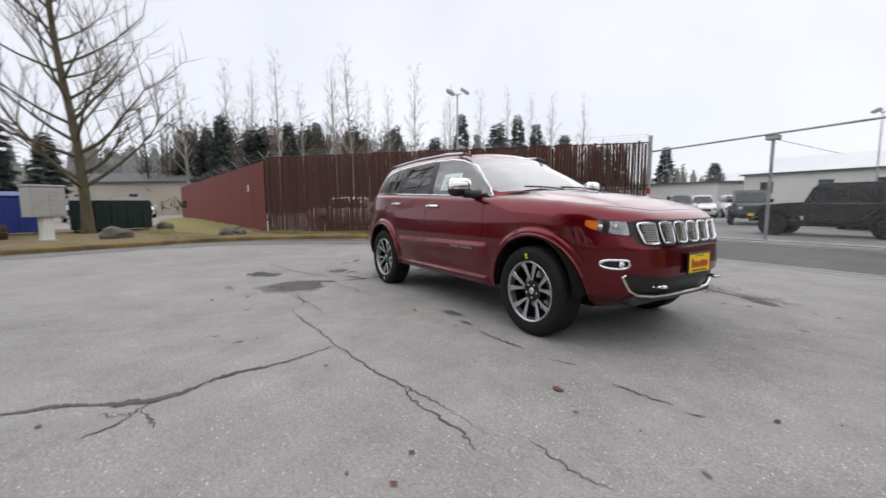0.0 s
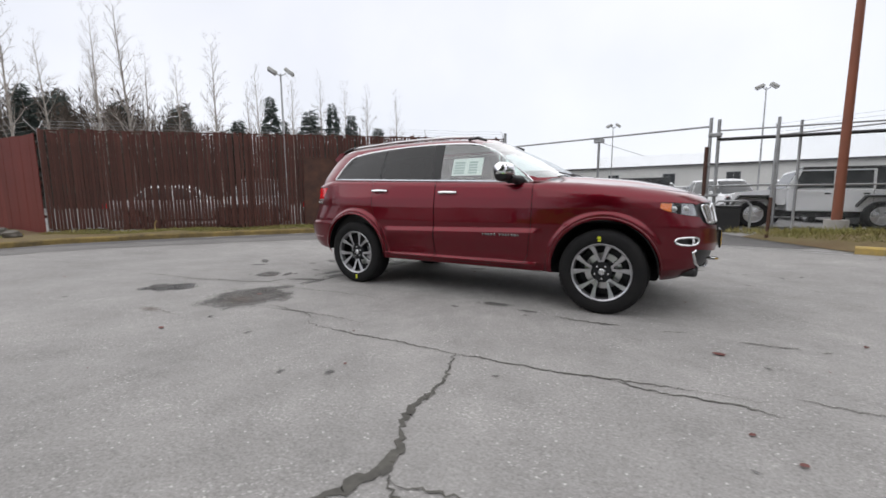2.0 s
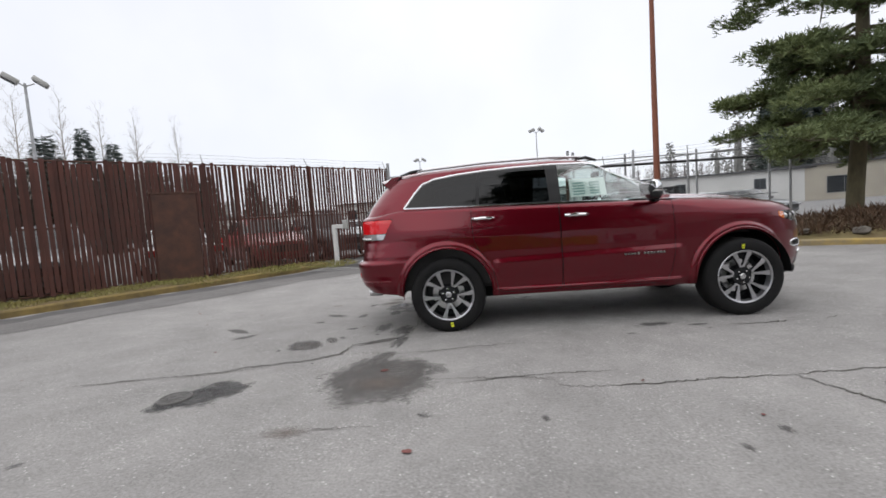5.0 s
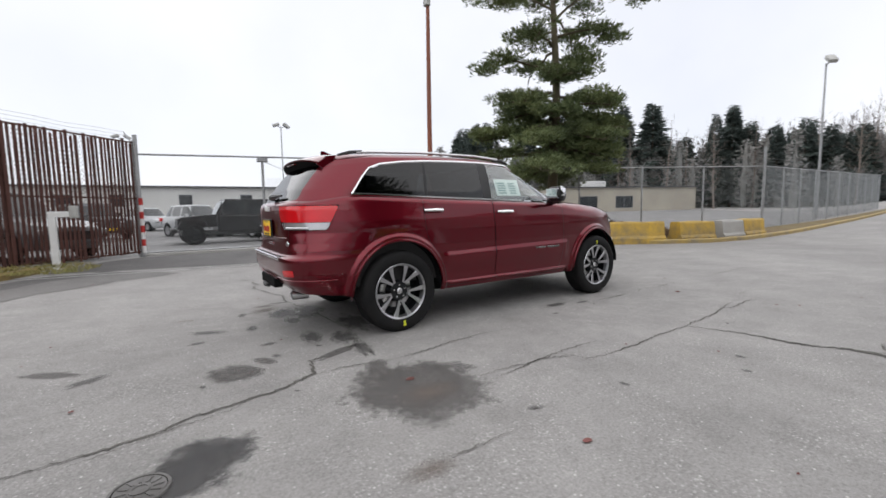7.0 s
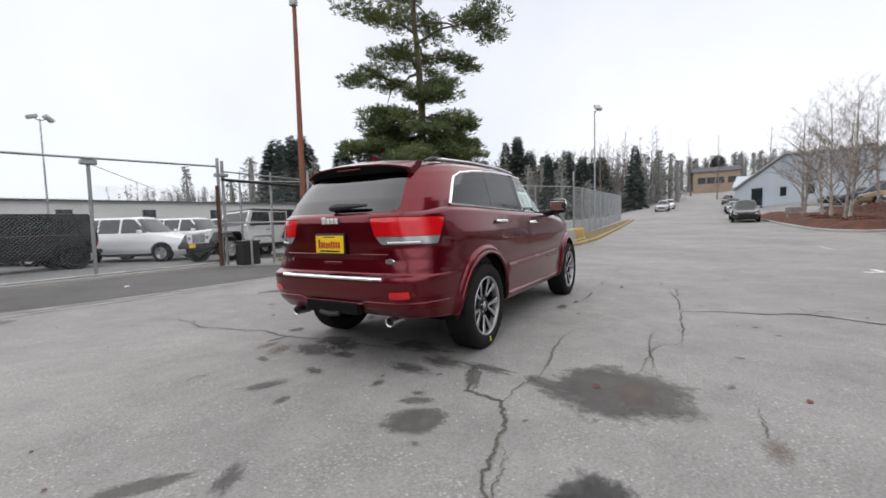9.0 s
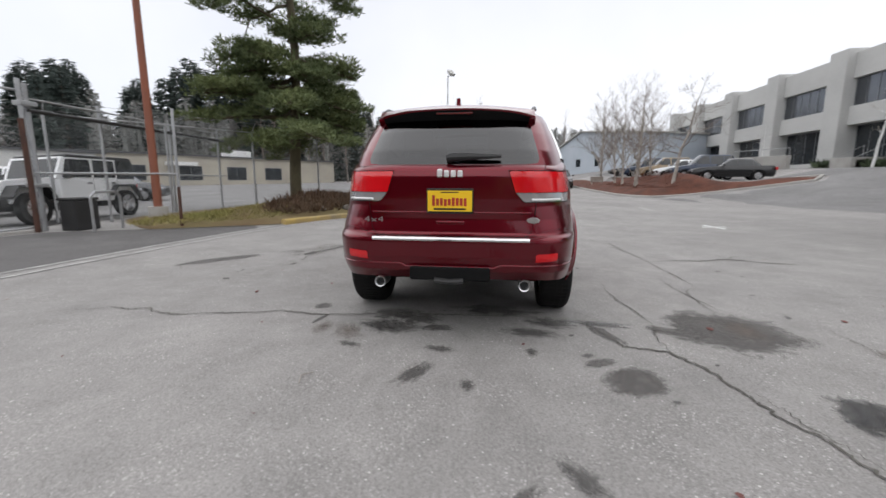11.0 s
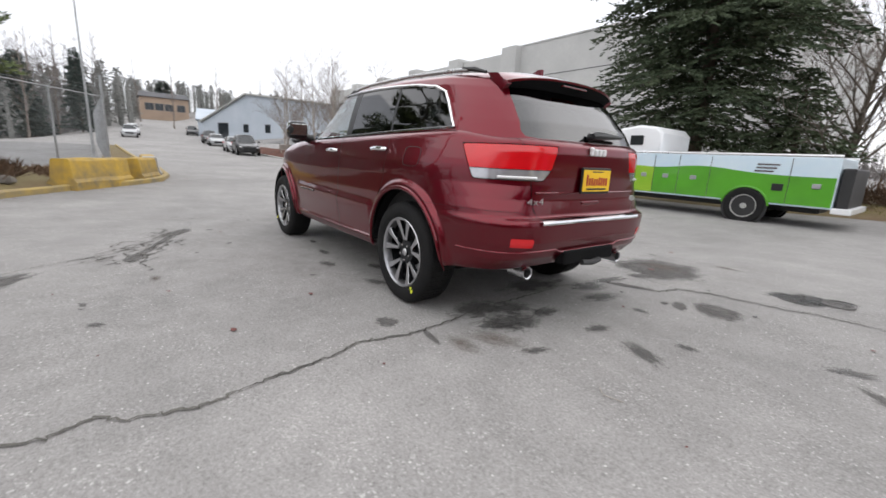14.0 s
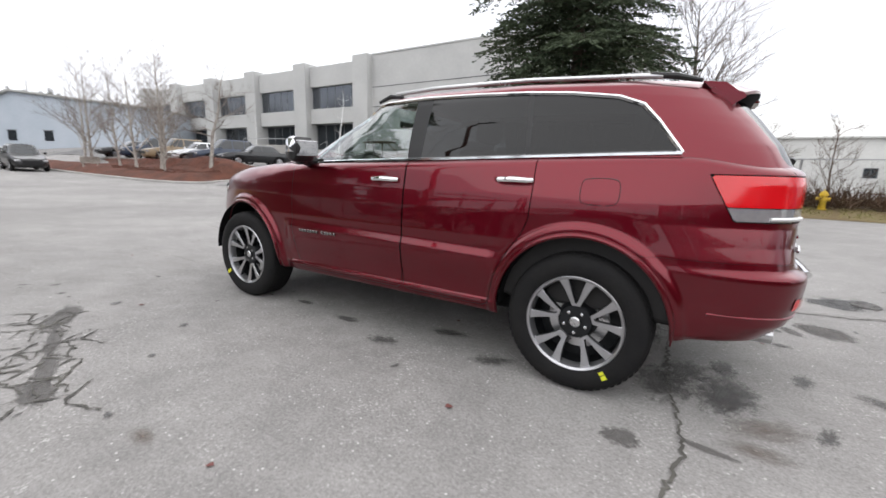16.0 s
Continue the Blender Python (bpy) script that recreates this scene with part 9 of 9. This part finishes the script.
part("cab", rounded_prism(CAB, -0.96, 0.96, 0.07), WHT, trk, "white cab", smooth=True)
part("raised_roof", rounded_prism([(-1.92, 1.45), (-1.92, 2.0), (-1.78, 2.16), (-1.3, 2.22), (-0.80, 2.14), (-0.62, 2.02), (-0.62, 1.45)], -0.88, 0.88, 0.08), WHT, trk, "white sleeper-style cap", smooth=True)
for s in (1, -1):
    part("cap_window", bbox(-1.45, min(s * 0.875, s * 0.892), 1.70, -1.10, max(s * 0.875, s * 0.892), 1.95, 0.02), M_CARGLASS, trk)
    part("side_window", prism([(-0.70, 1.42), (0.34, 1.42), (0.28, 1.55), (-0.02, 1.92), (-0.62, 1.94)], "y", min(s * 0.955, s * 0.968), max(s * 0.955, s * 0.968)), M_CARGLASS, trk)
    part("door_mirror", bbox(0.22, min(s * 0.98, s * 1.16), 1.40, 0.34, max(s * 0.98, s * 1.16), 1.66, 0.03), M_BLACK, trk)
    part("door_seam", box(-0.80, min(s * 0.958, s * 0.965), 0.60, -0.79, max(s * 0.958, s * 0.965), 1.40), M_TRIM, trk)
    part("door_seam", box(0.42, min(s * 0.958, s * 0.965), 0.75, 0.43, max(s * 0.958, s * 0.965), 1.36), M_TRIM, trk)
    sgn = part("door_sign", bbox(-0.52, min(s * 0.962, s * 0.972), 0.98, 0.12, max(s * 0.962, s * 0.972), 1.14, 0.004), M_NAVY, trk, "navy door sign with pale bars")
    part("sign_bar", bbox(-0.42, min(s * 0.972, s * 0.976), 1.04, -0.02, max(s * 0.972, s * 0.976), 1.09, 0.001, 1), M_PAPER, sgn)
    part("sign_bar", bbox(-0.45, min(s * 0.962, s * 0.968), 0.88, 0.12, max(s * 0.962, s * 0.968), 0.905, 0.001, 1), M_ENGR, trk)
    part("door_handle", bbox(-0.72, min(s * 0.962, s * 0.99), 1.06, -0.66, max(s * 0.962, s * 0.99), 1.20, 0.01), M_TRIM, trk)
    part("head_lamp", bbox(0.64, min(s * 0.70, s * 0.955), 0.96, 0.81, max(s * 0.70, s * 0.955), 1.18, 0.02), M_CLEARLENS, trk)
    part("arch", lathe([(0.42, -0.01), (0.42, 0.012), (0.0, 0.012)], 28, "y"), M_BLACK, trk, at=pose(0, s * 0.962, 0.37) @ Matrix.Diagonal((1, s, 1, 1)))
part("windscreen", prism([(0.50, 1.42), (0.10, 2.0), (0.085, 1.985), (0.485, 1.405)], "y", -0.84, 0.84), M_CARGLASS, trk)
part("grille", bbox(0.79, -0.62, 0.80, 0.83, 0.62, 1.14, 0.02), M_TRIM, trk)
part("front_bumper", bbox(0.70, -0.98, 0.44, 0.92, 0.98, 0.64, 0.05), M_SATIN, trk)
BX0, BX1 = -5.45, -0.92
bodyp = part("service_body", bbox(BX0, -1.0, 0.48, BX1, 1.0, 1.50, 0.03), M_SKYWRAP, trk, "service body wrapped in a pale sky print")
for s in (1, -1):
    yy = s * 1.003
    xs = np.linspace(BX0 + 0.02, BX1 - 0.02, 30)
    zt3 = [1.10 + 0.13 * math.exp(-((x + 3.0) / 0.9) ** 2) + 0.08 * math.exp(-((x + 1.2) / 0.7) ** 2) for x in xs]
    hv = [(x, yy + s * 0.003, 0.52) for x in xs] + [(x, yy + s * 0.003, z) for x, z in zip(xs, zt3)]
    hf = [(i, i + 1, 31 + i, 30 + i) for i in range(29)]
    ga = tidy(clip((np.array(hv), hf), lambda q: np.minimum(np.hypot(q[:, 0] + 3.98, q[:, 2] - 0.38) - 0.45, -1.9 - q[:, 0])))
    gb = tidy(clip((np.array(hv), hf), lambda q: q[:, 0] + 1.9))
    part("green_wrap", ga, M_GREEN, bodyp, "grass-green printed hills")
    part("lime_wrap", gb, M_LIME, bodyp, "lime-green printed field")
    part("arch", lathe([(0.44, -0.01), (0.44, 0.008), (0.0, 0.008)], 32, "y"), M_BLACK, trk, at=pose(-3.98, s * 1.0, 0.38) @ Matrix.Diagonal((1, s, 1, 1)))
    part("arch_lip", tube([(-3.98 + 0.45 * math.cos(a), s * 1.02, 0.38 + 0.45 * math.sin(a)) for a in np.linspace(0.15, math.pi - 0.15, 20)], 0.025, 6), M_GREEN, trk, smooth=True)
    for x in (-1.9, -2.5, -3.2, -4.7):
        part("locker_seam", box(x, min(yy, yy + s * 0.006), 0.52, x + 0.012, max(yy, yy + s * 0.006), 1.46), M_ENGR, bodyp)
    for x, z in ((-1.65, 0.95), (-2.2, 0.95), (-2.85, 0.95), (-5.15, 0.92)):
        part("locker_latch", bbox(x - 0.07, min(yy, yy + s * 0.02), z - 0.05, x + 0.07, max(yy, yy + s * 0.02), z + 0.05, 0.01), M_STEEL, bodyp)
    part("filler", bbox(-4.62, min(yy, yy + s * 0.012), 0.78, -4.42, max(yy, yy + s * 0.012), 0.93, 0.01), M_TRIM, bodyp)
    part("wrap_bars", join(*[bbox(-4.5 + 0.05 * k, min(yy, yy + s * 0.006), 1.30 - 0.07 * k, -4.1 + 0.02 * k, max(yy, yy + s * 0.006), 1.335 - 0.07 * k, 0.001, 1) for k in range(3)]), M_ENGR, bodyp, "unreadable lettering as bars")
    part("top_rail", tube([(BX0, s * 0.97, 1.52), (BX1, s * 0.97, 1.52)], 0.035, 8), M_SATIN, bodyp, smooth=True)
part("bed_floor", bbox(BX0 + 0.1, -0.6, 1.48, BX1 - 0.05, 0.6, 1.515, 0.01), M_ROOF_D, trk)
part("tail_lift", bbox(BX0 - 0.22, -0.9, 0.50, BX0 - 0.02, 0.9, 1.30, 0.03), M_BLACK, trk, "black folded tail lift")
part("rear_step", bbox(BX0 - 0.30, -0.98, 0.40, BX0 + 0.02, 0.98, 0.52, 0.02), WHT, trk)
part("chassis", bbox(-5.2, -0.5, 0.34, 0.9, 0.5, 0.56, 0.03), M_BLACK, trk)
steel_g = [lathe([(0.0, 0.085), (0.055, 0.08), (0.06, 0.05), (0.10, 0.045), (0.17, 0.02), (0.205, 0.05), (0.215, 0.098), (0.228, 0.098)], 32, "y")]
wm_steel = mesh_of("rim", join(*steel_g), M_BAGREY, True)
hole_me = mesh_of("rim_hole", lathe([(0.0, 0.0), (0.022, 0.0)], 10, "y"), M_BLACK)
add_wheels(trk, (0.0, -3.98), 0.935, 0.40, wm_steel)
for x in (0.0, -3.98):
    for s in (1, -1):
        for k in range(8):
            part("rim_hole", hole_me, M_BLACK, trk, at=pose(x + 0.145 * math.cos(k * 0.785), s * 0.985, 0.40 + 0.145 * math.sin(k * 0.785)))

# ---- pieces of the fences, last ----
slat_me = mesh_of("slat", bbox(-0.040, -0.006, 0.0, 0.040, 0.006, 2.86, 0.003, 1), M_SLAT)
thin_me = mesh_of("slat", bbox(-0.031, -0.006, 0.0, 0.031, 0.006, 2.86, 0.003, 1), M_SLAT)
rnd = random.Random(11)
n_s = int(d_fa / 0.095)
for i in range(n_s):
    x = 0.06 + i * 0.095
    by_gate = x > d_fa - 5.5
    if rnd.random() < (0.02 if by_gate else 0.008):
        continue
    o = new("slat", thin_me if by_gate and i % 2 else slat_me)
    o.parent = fence
    o.matrix_basis = pose(x + rnd.uniform(-0.007, 0.007), -0.012, 0.10 + rnd.uniform(-0.04, 0.10), rnd.uniform(-0.3, 0.3), rnd.uniform(-0.3, 0.3), rnd.uniform(-5, 5) + (8 if by_gate else 0))
panel_me = mesh_of("panel", bbox(-0.15, -0.012, 0.05, 0.15, 0.012, 2.9, 0.004, 1), M_REDFENCE)
for i in range(int(d_rf / 0.305)):
    o = new("panel", panel_me)
    o.parent = rfence
    o.matrix_basis = pose(0.16 + i * 0.305, 0.004 * (i % 2), rnd.uniform(-0.02, 0.02), 0, 0, rnd.uniform(-0.6, 0.6))
